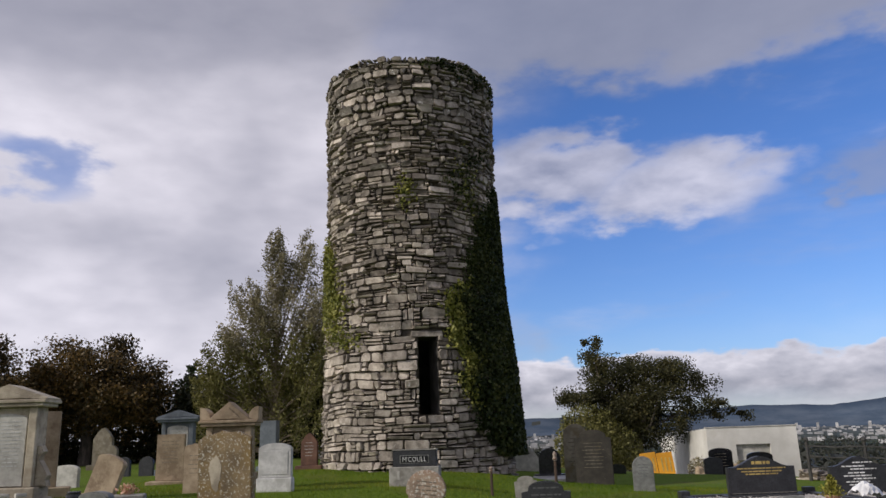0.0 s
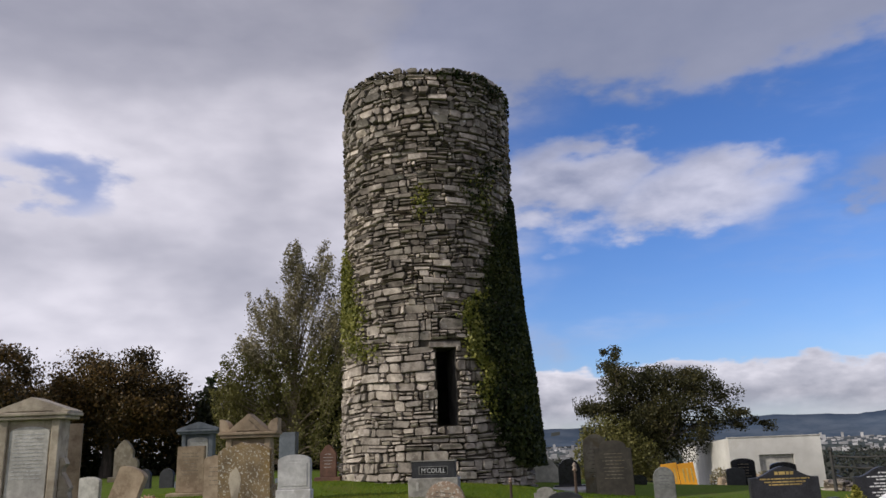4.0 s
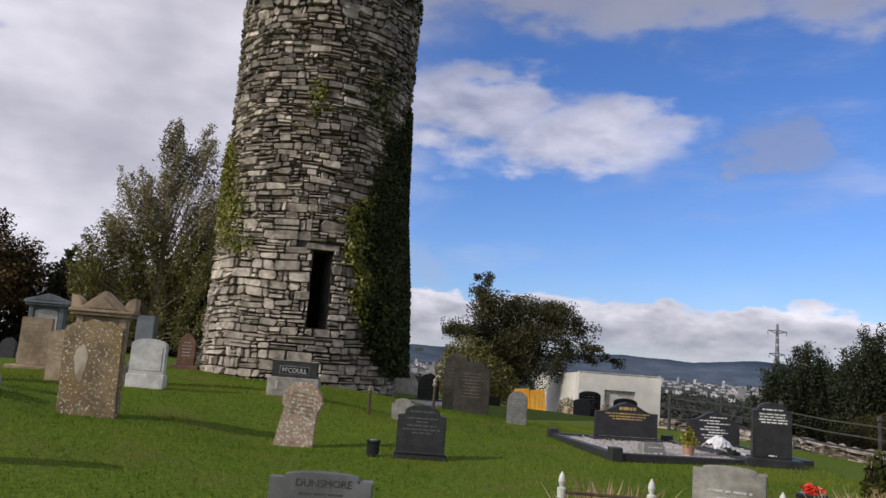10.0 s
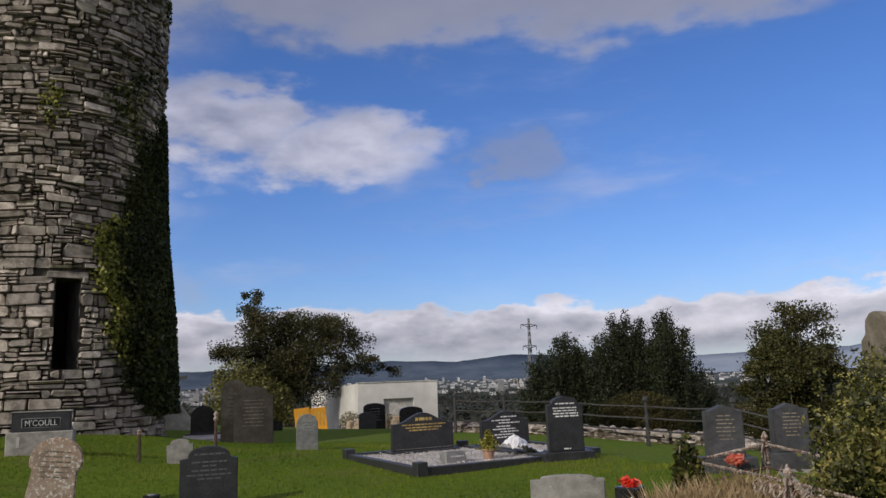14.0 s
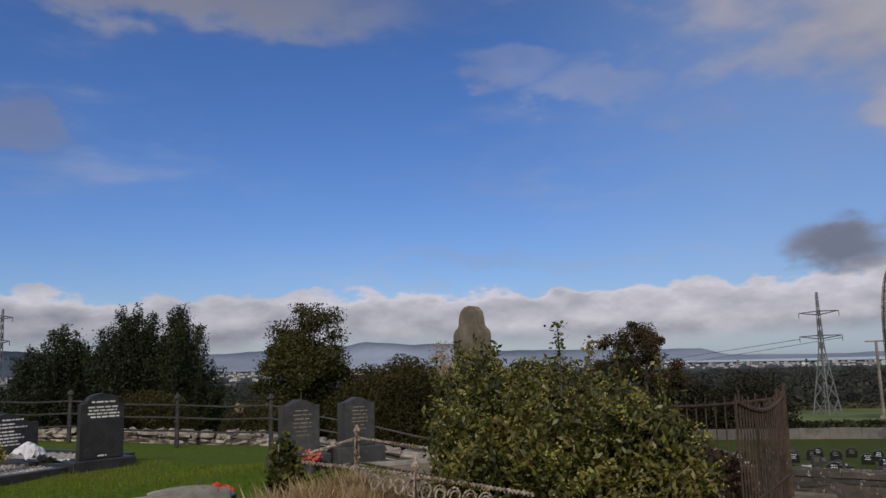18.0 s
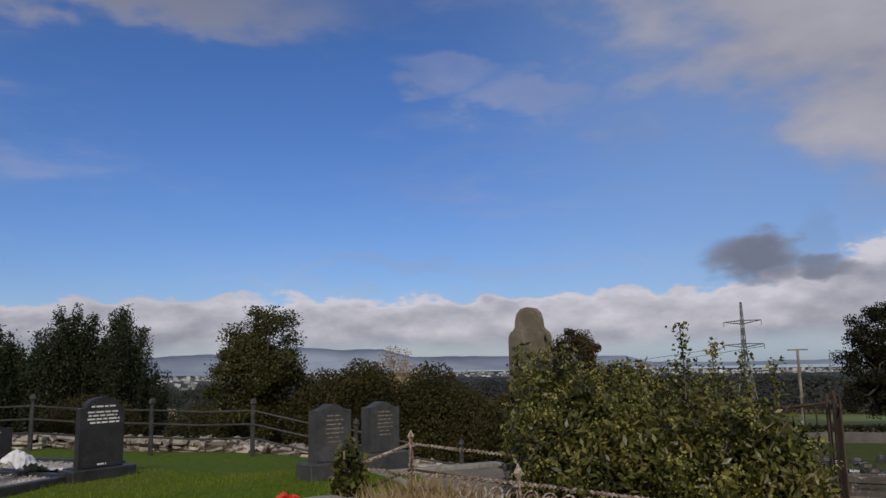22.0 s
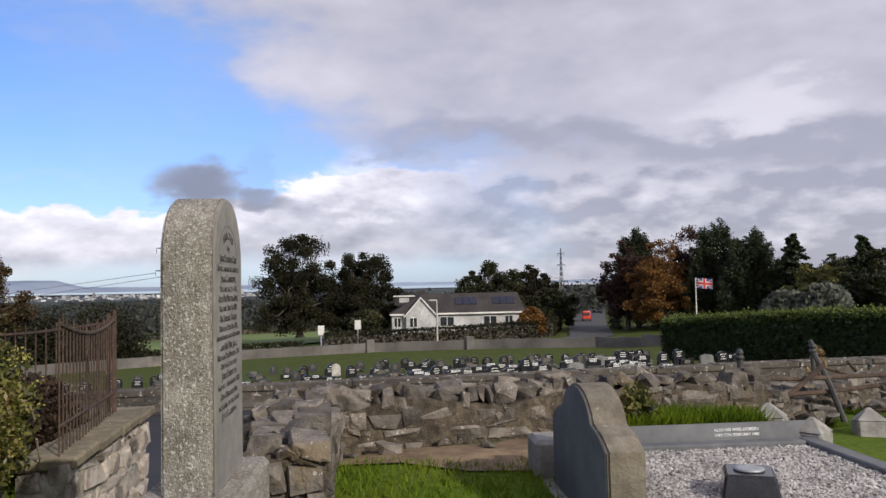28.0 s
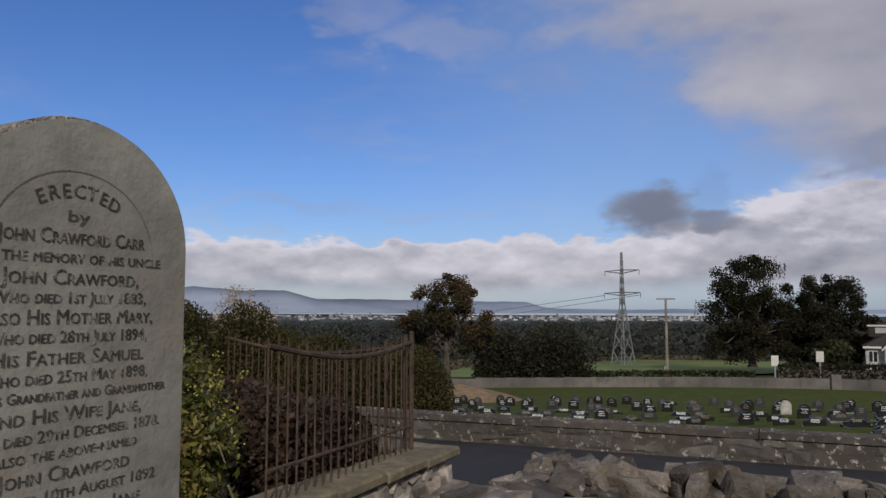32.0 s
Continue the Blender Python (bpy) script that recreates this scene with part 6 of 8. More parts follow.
for k in range(6):
    part("door_rib", block((wl + wr) / 2, 0.166, 0.2 + 0.3 * k, wr - wl - 0.1, 0.012, 0.03, 0), PALE, shed)
bar = thing("orange_barrier", 7.45, 32.0, -0.5, -10, label="bright orange plastic site barrier panels", category="barrier")
for k in range(2):
    part("panel", block(-0.34 + 0.66 * k, 0, 0.05, 0.64, 0.05, 1.0, 0.012, ry=-6), ORANGE, bar)
    for i in range(3):
        part("slot", block(-0.5 + 0.66 * k + 0.16 * i, -0.03, 0.3, 0.05, 0.02, 0.55, 0.004, ry=-6), GOLD, bar)
for i in range(9):
    q = random.Random(140 + i)
    rr = thing("rubble_heap_stone", 8.9 + 0.28 * i + q.uniform(-0.1, 0.1), 32 + q.uniform(-0.5, 0.5), ground_z(9.5, 32) - 0.05, q.uniform(0, 90), label="rough stone in a heap by the building", category="stone")
    part("stone", block(0, 0, 0, q.uniform(0.3, 0.5), q.uniform(0.3, 0.5), q.uniform(0.3, 0.6), 0.06, taper=0.3), BUFF, rr)
for i in range(3):
    bush("weeds", 9.2 + 0.8 * i, 32.6, [(0, 0, 0.3, 0.5, 0.4, 0.5)], 0.07, 500, WILLOW, "weeds on a rubble heap", 150 + i)


# ---------------------------------------------------------------- post and rail fence with low wall on the east edge
def line_points(x0, y0, x1, y1, step):
    n = max(1, round(math.hypot(x1 - x0, y1 - y0) / step))
    return [(x0 + (x1 - x0) * k / n, y0 + (y1 - y0) * k / n) for k in range(n + 1)]


fence = thing("rail_fence", 0, 0, 0, label="dark iron post-and-rail fence along the churchyard edge", category="fence")
fp = line_points(9.3, 20.2, 11.0, 17.3, 1.8) + line_points(12.0, 15.0, 14.6, 9.4, 1.9)
for i, (x, y) in enumerate(fp):
    z = ground_z(x, y)
    v, f = rod([(x, y, z - 0.2), (x, y, z + 0.55), (x, y, z + 1.0)], 0.05, 7, 0.04)
    raw("post", v, f, DARKIRON, fence)
    v, f = lathe([(0.03, 0.98), (0.07, 1.02), (0.06, 1.08), (0.02, 1.12)], 8)
    raw("post_cap", [(a + x, b + y, c + z) for a, b, c in v], f, DARKIRON, fence)
    if i + 1 < len(fp):
        x2, y2 = fp[i + 1]
        z2 = ground_z(x2, y2)
        for k in (0.35, 0.62, 0.88):
            mz = (z + z2) / 2 + k - 0.03
            v, f = rod([(x, y, z + k), ((x + x2) / 2, (y + y2) / 2, mz), (x2, y2, z2 + k)], 0.02, 6)
            raw("rail", v, f, DARKIRON, fence)


def rock_shape(seed, boxy=0.75, n=15):
    """An angular stone in a unit box: the hull of scattered points."""
    r = random.Random(seed)
    bm = bmesh.new()
    for i in range(n):
        v = Vector((r.uniform(-1, 1), r.uniform(-1, 1), r.uniform(-1, 1)))
        v /= max(abs(v.x), abs(v.y), abs(v.z)) ** boxy * (1 + (1.05 - boxy) * 0.8 * r.random())
        bm.verts.new(v * 0.5)
    hull = bmesh.ops.convex_hull(bm, input=bm.verts)
    bmesh.ops.delete(bm, geom=[g for g in hull["geom_interior"] if isinstance(g, bmesh.types.BMVert)], context="VERTS")
    bm.verts.index_update()
    vs = [v.co.copy() for v in bm.verts]
    fs = [tuple(v.index for v in q.verts) for q in bm.faces]
    bm.free()
    return vs, fs


def block_stone(seed):
    """A broken quarry block in a unit box: eight uneven corners and two chipped edges."""
    r = random.Random(seed)
    bm = bmesh.new()
    for x in (-1, 1):
        for y in (-1, 1):
            for z in (-1, 1):
                bm.verts.new((0.5 * x * r.uniform(0.5, 1.08), 0.5 * y * r.uniform(0.7, 1.0), 0.5 * z * r.uniform(0.42, 1.08)))
    for _ in range(4):
        bm.verts.new((r.uniform(-0.4, 0.4), r.choice((-0.52, 0.52)), r.uniform(-0.36, 0.36)))
    hull = bmesh.ops.convex_hull(bm, input=bm.verts)
    bmesh.ops.delete(bm, geom=[g for g in hull["geom_interior"] if isinstance(g, bmesh.types.BMVert)], context="VERTS")
    bm.verts.index_update()
    out = [v.co.copy() for v in bm.verts], [tuple(v.index for v in q.verts) for q in bm.faces]
    bm.free()
    return out


ROCKS = [rock_shape(900 + k) if k < 12 else block_stone(900 + k) if k % 2 else rock_shape(900 + k, 0.85, 13) for k in range(36)]


def rubble_wall(name, pts, height, thick, label, stone=(0.28, 0.14), one=0, seed=1, proud=0.06, coping=None, ragged=0.08, material=None, single=None, mortar=None, category="wall", loose=1.0):
    """A wall of angular rubble along points (x, y, z of its foot): core, stones bedded in both faces, a ragged top, maybe a coping."""
    r = random.Random(seed)
    e = thing(name, 0, 0, 0, label=label, category=category)
    cv, cf, v, f, singles = [], [], [], [], []

    def lay(m):
        k = r.randrange(12, len(ROCKS))
        if len(singles) < one:
            singles.append((k, m))
            return
        b = len(v)
        v.extend(m @ q for q in ROCKS[k][0])
        f.extend(tuple(b + i for i in q) for q in ROCKS[k][1])

    for (x0, y0, z0), (x1, y1, z1) in zip(pts, pts[1:]):
        L = math.hypot(x1 - x0, y1 - y0)
        dx, dy = (x1 - x0) / L, (y1 - y0) / L
        turn = math.degrees(math.atan2(dy, dx))

        def P(s, h, o):
            return (x0 + dx * s - dy * o, y0 + dy * s + dx * o, z0 + (z1 - z0) * s / L + h)
        b, c = len(cv), thick / 2 - (0.0 if mortar is WALLMORTAR else 0.03)
        n = max(2, int(L / 0.25))
        for i in range(n + 1):
            s = L * i / n
            top = height - 0.05 - (r.uniform(0, ragged) if not coping else 0)
            cv += [P(s, -0.3, -c), P(s, top, -c), P(s, top, c), P(s, -0.3, c)]
            if i:
                q = b + 4 * i
                cf += [(q - 4 + k, q + k, q + (k + 1) % 4, q - 4 + (k + 1) % 4) for k in range(4)]
        cf += [(b, b + 1, b + 2, b + 3), (b + 4 * n + 3, b + 4 * n + 2, b + 4 * n + 1, b + 4 * n)]
        for side in (-1, 1):
            h = -0.28 if mortar is WALLMORTAR else -0.04
            while h < height - 0.03:
                course = stone[1] * r.uniform(0.5, 1.6)
                s = -r.uniform(0, 0.12)
                while s < L:
                    wide = stone[0] * r.choice((0.35, 0.5, 0.7, 0.9, 1.3, 2.0))
                    tall = course * r.uniform(0.8, 1.3)
                    deep = thick * 0.5 if h + course > height - 0.05 else 0.2
                    at = P(min(max(s + wide / 2, wide * 0.3), L - wide * 0.3), h + tall / 2 + r.uniform(-0.02, 0.02), side * (thick / 2 + proud * r.uniform(0.2, 1.0) - deep / 2))
                    m = pose(*at, r.gauss(0, 4), r.gauss(0, 4) * loose, turn + r.gauss(0, 4)) @ Matrix.Diagonal((wide * 1.08, deep, tall * 1.1, 1))
                    if at[2] - P(s, 0, 0)[2] < height - 0.02:
                        lay(m)
                    s += wide
                h += course
        if mortar is WALLMORTAR:
            for s_end in (0.03, L - 0.03):
                h = -0.28
                while h < height - 0.04:
                    tall = stone[1] * r.uniform(0.7, 1.6)
                    o = -thick / 2 + 0.03
                    while o < thick / 2 - 0.02:
                        wide = stone[0] * r.choice((0.5, 0.7, 0.9))
                        lay(pose(*P(s_end, h + tall / 2, min(o + wide / 2, thick / 2 - 0.05)), r.gauss(0, 5), r.gauss(0, 5), turn + 90 + r.gauss(0, 6)) @ Matrix.Diagonal((wide * 1.05, 0.2, tall * 1.1, 1)))
                        o += wide
                    h += tall
        if not coping:
            s = 0.0
            while s < L:
                wide = stone[0] * r.uniform(0.5, 1.5)
                at = P(min(s + wide / 2, L), height - 0.03 + r.uniform(-0.05, 0.04), r.uniform(-0.12, 0.12) * thick)
                lay(pose(*at, r.gauss(0, 9), r.gauss(0, 12) * loose, turn + r.uniform(-25, 25)) @ Matrix.Diagonal((wide * 0.95, thick * r.uniform(0.3, 0.6), stone[1] * r.uniform(0.7, 1.4), 1)))
                s += wide * r.uniform(0.7, 1.1)
    raw("core", cv, cf, mortar or MORTAR, e)
    if v:
        raw("stonework", v, f, material or WALLSTONE, e, kind="stuff")
    PIECES.append((e, singles, single or WALLSTONE_ONE))
    if coping:
        for (x0, y0, z0), (x1, y1, z1) in zip(pts, pts[1:]):
            for (a, b), (c, d) in zip(line_points(x0, y0, x1, y1, coping[2]), line_points(x0, y0, x1, y1, coping[2])[1:]):
                n = math.hypot(c - a, d - b)
                part("coping", block((a + c) / 2, (b + d) / 2, z0 + height - 0.02 + r.uniform(-0.008, 0.008), n - 0.012, coping[0], coping[1], 0.02, math.degrees(math.atan2(d - b, c - a))), coping[3], e)
    return e


PIECES, FRONT = [], {}
lw = [(x, y, ground_z(x, y)) for x, y in line_points(9.5, 21.0, 13.6, 15.2, 4) + line_points(14.0, 14.6, 16.2, 9.6, 3)]
rubble_wall("boundary_wall", lw, 0.24, 0.7, "low broken rubble wall under the rail fence", (0.24, 0.09), 30, 31, 0.05, loose=2.0, ragged=0.12, mortar=WALLMORTAR, material=RUBBLE, single=RUBBLE_ONE)

# ---------------------------------------------------------------- the far valley
def ridge(name, az0, az1, dist, table, material, label, base=-12, wob=0.06, seed=0):
    """A line of hills: heights in degrees over the level, by azimuth."""
    azs = np.arange(az0, az1 + 0.1, 0.25)
    tops = np.interp(azs, [a for a, _ in table], [b for _, b in table])
    v, f = [], []
    for i, (a, t) in enumerate(zip(azs, tops)):
        t = t + wob * noise.noise((a * 0.6, seed, 0)) + wob * 0.4 * noise.noise((a * 2.3, seed, 3))
        x, y = math.sin(radians(a)), math.cos(radians(a))
        zt = dist * math.tan(radians(t)) + 1.5
        v += [(x * dist * 0.9, y * dist * 0.9, base), (x * dist * 0.97, y * dist * 0.97, base + (zt - base) * 0.62), (x * dist, y * dist, zt), (x * dist * 1.02, y * dist * 1.02, base)]
        if i:
            b = 4 * i
            f += [(b - 4 + k, b + k, b + k + 1, b - 3 + k) for k in range(3)]
    return tagged(raw(name, v, f, material, smooth=True), label, "hills", kind="structure")


# Distance haze is put into the hills' base colours, paler for the farther ridges.
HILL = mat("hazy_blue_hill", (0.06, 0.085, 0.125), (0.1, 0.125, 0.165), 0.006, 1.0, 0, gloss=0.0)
HILL2 = mat("haze_pale_far_hill", (0.25, 0.3, 0.39), (0.32, 0.37, 0.46), 0.004, 1.0, 0, gloss=0.0)
ridge("backdrop_hills", -8, 34, 4350, [(-8, 0.9), (0, 1.0), (6, 1.1), (10, 1.05), (16, 1.4), (21, 1.2), (25.4, 1.62), (28, 1.42), (34, 1.0)], HILL, "long hill ridge beyond the town, haze blue in its colour")
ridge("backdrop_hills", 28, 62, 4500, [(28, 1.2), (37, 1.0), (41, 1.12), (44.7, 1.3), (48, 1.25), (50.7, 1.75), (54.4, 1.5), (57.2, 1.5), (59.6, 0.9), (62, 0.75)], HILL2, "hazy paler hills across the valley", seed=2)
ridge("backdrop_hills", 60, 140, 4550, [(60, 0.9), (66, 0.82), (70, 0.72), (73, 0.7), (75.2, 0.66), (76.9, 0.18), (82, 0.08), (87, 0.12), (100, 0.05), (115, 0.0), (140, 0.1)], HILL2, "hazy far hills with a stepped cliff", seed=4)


def town(name, n, az0, az1, d0, d1, seed, label):
    """Many small pale buildings in the valley."""
    r = np.random.default_rng(seed)
    v, f = [], []
    for _ in range(n):
        a, d = radians(r.uniform(az0, az1)), d0 + (d1 - d0) * r.uniform() ** 0.8
        x, y = math.sin(a) * d, math.cos(a) * d
        w, dp, h = r.uniform(5, 16), r.uniform(5, 10), r.uniform(3, 6) if r.uniform() < 0.95 else r.uniform(11, 22)
        if h > 9:
            w = dp = 10
        z, c, s = ground_z(x, y), math.cos(-a), math.sin(-a)
        b = len(v)
        for px, py, pz in ((-w, -dp, -4), (w, -dp, -4), (w, dp, -4), (-w, dp, -4), (-w, -dp, h), (w, -dp, h), (w, dp, h), (-w, dp, h)):
            v.append((x + (px * c - py * s) / 2, y + (px * s + py * c) / 2, z + pz))
        f += [tuple(b + k for k in q) for q in ((0, 1, 5, 4), (1, 2, 6, 5), (2, 3, 7, 6), (3, 0, 4, 7), (4, 5, 6, 7))]
    return tagged(raw(name, v, f, TOWN), label, "town", kind="stuff")


TOWN = mat("far_town", (0.22, 0.225, 0.24), (0.48, 0.47, 0.47), 0.02, 0.9, 0, vary=0.5, island=True)
town("town", 900, -2, 44, 1000, 3850, 1, "pale houses and blocks of a town in the valley")
town("town", 800, 44, 92, 2300, 4200, 2, "pale city buildings along the valley floor")


def woods(name, n, az0, az1, d0, d1, seed, label, size=(7, 16), m=None):
    """Hedgerows and woods far off: many rough clumps."""
    r = np.random.default_rng(seed)
    vs, fs, b = [], [], 0
    for _ in range(n):
        a, d = radians(r.uniform(az0, az1)), d0 * (d1 / d0) ** r.uniform()
        x, y = math.sin(a) * d, math.cos(a) * d
        s = r.uniform(*size) * (0.45 + 0.55 * min(1, d / 600))
        p = r.normal(0, 1, (130, 3)) * [s * 0.75, s * 0.75, s * 0.2] + [x, y, ground_z(x, y) + s * 0.22]
        v, f = leaves(p, s * 0.14, r, long=1.1)
        vs.append(v), fs.append(f + b)
        b += len(v)
    return tagged(fast(name, np.concatenate(vs), np.concatenate(fs), m or FARWOOD), label, "woods", kind="stuff")


woods("far_woods", 420, -4, 52, 90, 1500, 5, "dark hedgerows and trees on the valley side")
woods("far_woods", 760, 52, 100, 240, 1900, 6, "dark woods stretching across the valley")
woods("far_woods", 160, 100, 125, 190, 900, 7, "woods beyond the road")


# ---------------------------------------------------------------- pylons and poles
def pylon(x, y, h, label, arms=((0.62, 0.17), (0.8, 0.13), (0.95, 0.11)), base=None, rz=0, r=0.16):
    z = ground_z(x, y) if base is None else base
    e = thing("electricity_pylon", x, y, z, rz, label=label, category="pylon")

    def half(k):
        return h * (0.05 * (1 - min(1, k / 0.55)) + 0.026 * (1 - k * 0.8))
    ks = [0, 0.16, 0.3, 0.42, 0.53, 0.62, 0.71, 0.8, 0.87, 0.94, 1.0]
    for sx in (-1, 1):
        for sy in (-1, 1):
            v, f = rod([(sx * half(k), sy * half(k), h * k) for k in ks], r, 4, r * 0.5)
            raw("leg", v, f, LATTICE, e)
    v, f = [], []
    for k0, k1 in zip(ks, ks[1:]):
        a, b = half(k0), half(k1)
        for p, q in (((-1, -1), (1, -1)), ((1, -1), (1, 1)), ((1, 1), (-1, 1)), ((-1, 1), (-1, -1))):
            tube(v, f, [(p[0] * a, p[1] * a, h * k0), (q[0] * b, q[1] * b, h * k1)], [r * 0.5] * 2, 4)
            tube(v, f, [(q[0] * a, q[1] * a, h * k0), (p[0] * b, p[1] * b, h * k1)], [r * 0.5] * 2, 4)
    raw("bracing", v, f, LATTICE, e)
    for k, wide in arms:
        for sx in (-1, 1):
            v, f = [], []
            for dz in (0, 0.03):
                tube(v, f, [(0, 0, h * (k + dz - 0.012)), (sx * h * wide, 0, h * (k + 0.012))], [r * 0.8, r * 0.5], 4)
            tube(v, f, [(sx * h * wide, 0, h * (k + 0.012)), (sx * h * wide, 0, h * (k - 0.03))], [r * 0.6] * 2, 4)
            raw("cross_arm", v, f, LATTICE, e)
    return e


pylon(152.6, 20.4, 22.6, "steel lattice pylon standing in a field", arms=((0.64, 0.19), (0.83, 0.18)), base=-9.9, rz=60, r=0.14)
pylon(174, 346, 48, "distant steel lattice pylon against the hills", arms=((0.7, 0.1), (0.92, 0.12)), base=-18, rz=20, r=0.3)
pylon(372, -141, 32, "distant slender pylon beyond the road", arms=((0.72, 0.1), (0.9, 0.08)), base=-14, rz=20, r=0.18)
lines_ = thing("power_lines", 0, 0, 0, label="thin power cables hung between pylons", category="cables")
for off in (-6, 6):
    v, f = rod([(152.6 + off * 0.36, 20.4 + off * 0.62, 4.4), (300, 100, -1 + off * 0.2), (560, 230, 6)], 0.05, 4)
    raw("cable", v, f, DARKIRON, lines_)
pole = thing("utility_pole", 116, 9.3, -8.5, label="weathered wooden utility pole with a crossarm", category="pole")
v, f = rod([(0, 0, -0.5), (0, 0, 11.7)], 0.24, 8, 0.17)
raw("shaft", v, f, WOODPOLE, pole)
part("crossarm", block(0, 0, 11.5, 0.2, 2.6, 0.18, 0.02), WOODPOLE, pole)
part("crossarm", block(0, 0.5, 8.6, 0.2, 1.6, 0.14, 0.02), WOODPOLE, pole)
part("transformer_box", block(0, 0.25, 1.6, 0.3, 0.3, 0.5, 0.03), STEEL, pole)
# ---------------------------------------------------------------- the big round-topped headstone
st = thing("headstone", 4.53, 1.346, 0.14, -7.6, label="tall grey round-topped headstone, lichen-crusted edges, inscribed face", category="gravestone")
part("foundation", block(0.03, 0, -0.1, 0.9, 0.56, 0.3, 0.03), LICHENCONC, st)
part("plinth", block(0.03, 0, 0.2, 0.8, 0.42, 0.277, 0.025), LICHENCONC, st)
SW, SH, STK = 0.57, 1.196, 0.205
a_ = SW / 2
pts = [(-a_, 0.0), *[(-a_ * math.cos(t), SH - a_ * 0.95 + a_ * 0.95 * math.sin(t)) for t in np.linspace(0, math.pi, 29)], (a_, 0.0)]
bm = slab(pts, STK, 0.012)
bmesh.ops.translate(bm, verts=bm.verts, vec=(0, 0, 0.477))
part("body", bm, LICHENCONC, st)
face_pts = [(p * 0.982, q * 0.992) for p, q in pts]
bm = slab(face_pts, 0.012, 0.004)
bmesh.ops.translate(bm, verts=bm.verts, vec=(0, -STK / 2 - 0.001, 0.479))
part("inscribed_face", bm, FACE, st, "smooth dressed grey face")
bm = bmesh.new()
for t in np.linspace(0.25, math.pi - 0.25, 40):
    box(bm, -0.02 - 0.19 * math.cos(t), -STK / 2 - 0.0075, 1.38 + 0.17 * math.sin(t), 0.016, 0.002, 0.003, 0, ry=-math.degrees(math.atan2(0.17 * math.cos(t), 0.19 * math.sin(t))))
part("incised_arc", bm, ARCLINE, st)["kind"] = "stuff"
YF = -STK / 2 - 0.008
for i, ch in enumerate("ERECTED"):
    t = (i - 3) * 0.19
    words(ch, 0.043, DARKLET, st, -0.02 + 0.135 * math.sin(t) / 0.9, YF, 1.375 + 0.12 * math.cos(t), tilt=-math.degrees(t) * 0.8)
LINES = [("by", 0.034, 1.444, 0.05), ("John Crawford Carr", 0.045, 1.396, 0.345), ("To the memory of his uncle", 0.037, 1.356, 0.436), ("John Crawford,", 0.045, 1.311, 0.32), ("Who died 1st July 1883,", 0.036, 1.272, 0.36),
         ("Also His Mother Mary,", 0.044, 1.229, 0.4), ("Who died 28th July 1894,", 0.036, 1.191, 0.37), ("His Father Samuel", 0.043, 1.147, 0.352), ("Who died 25th May 1898,", 0.036, 1.109, 0.38),
         ("Also his Grandfather and Grandmother", 0.032, 1.074, 0.484), ("and His Wife Jane,", 0.042, 1.031, 0.352), ("Who died 29th December 1878.", 0.035, 0.993, 0.458), ("Also the above-named", 0.034, 0.956, 0.334), ("John Crawford", 0.043, 0.912, 0.3), ("Who died 10th August 1892", 0.035, 0.874, 0.44),
         ("Also Margaret Jane", 0.04, 0.831, 0.36), ("daughter of the above", 0.035, 0.792, 0.42), ("John Crawford", 0.041, 0.749, 0.3)]
for text, size, z, wide in LINES:
    ob = words(text, size, DARKLET, st, 0, YF, z, caps=len(text) > 2)
    ob.data.transform(Matrix.Translation((-0.02, 0, 0)) @ Matrix.Diagonal((wide / ob.dimensions.x, 1, 1, 1)))

# ---------------------------------------------------------------- rubble walls before the boundary
rubble_wall("rubble_wall", [(5.25, 1.0, 0.12), (6.3, 0.95, 0.06), (7.45, 0.75, 0.05)], 0.5, 0.46, "broken stub of old rubble wall, ragged on top", (0.22, 0.1), 80, 41, 0.03, ragged=0.14, loose=2.0, mortar=WALLMORTAR)
rubble_wall("rubble_wall", [(7.45, 1.5, -0.2), (7.55, 0.95, 0.06), (7.7, -1.4, 0.04), (8.0, -3.6, -0.04)], 0.5, 0.46, "old rubble wall, lichened, with gaps and crumbling mortar", (0.22, 0.1), 290, 42, 0.03, ragged=0.14, loose=1.7, mortar=WALLMORTAR)
rubble_wall("rubble_wall", [(8.3, -3.8, -0.22), (10.2, -6.6, -0.42), (13.2, -10.6, -0.75)], 0.42, 0.46, "low broken rubble wall running on past a plot", (0.22, 0.09), 90, 43, 0.035, ragged=0.12, loose=1.0, mortar=WALLMORTAR)
# upright and tilted slabs along the wall top
for i, (x, y, w_, h_, rz_, tilt_) in enumerate(((7.6, 0.3, 0.5, 0.24, 80, -5), (7.62, -0.55, 0.12, 0.32, 60, 18), (7.66, -0.75, 0.1, 0.34, 70, 24), (7.7, -1.25, 0.42, 0.36, 85, 4), (7.78, -1.9, 0.1, 0.34, 60, -26), (7.8, -2.15, 0.12, 0.3, 60, -32), (7.9, -2.6, 0.3, 0.2, 70, 8), (7.56, 0.75, 0.14, 0.26, 60, 14), (6.2, 0.95, 0.4, 0.12, 10, 4), (6.9, 0.85, 0.36, 0.14, 15, -4))):
    e = thing("loose_stone", x, y, 0.4 - 0.02 * i * 0.5, rz_, 0, tilt_, label="rough stone slab set on the ruined wall top", category="stone", group="stones on the wall")
    raw("stone", [(a * w_ * 0.75, b * 0.14, c * h_ * 0.6 + h_ * 0.1) for a, b, c in ROCKS[14 + i][0]], ROCKS[14 + i][1], WALLSTONE_ONE, e)
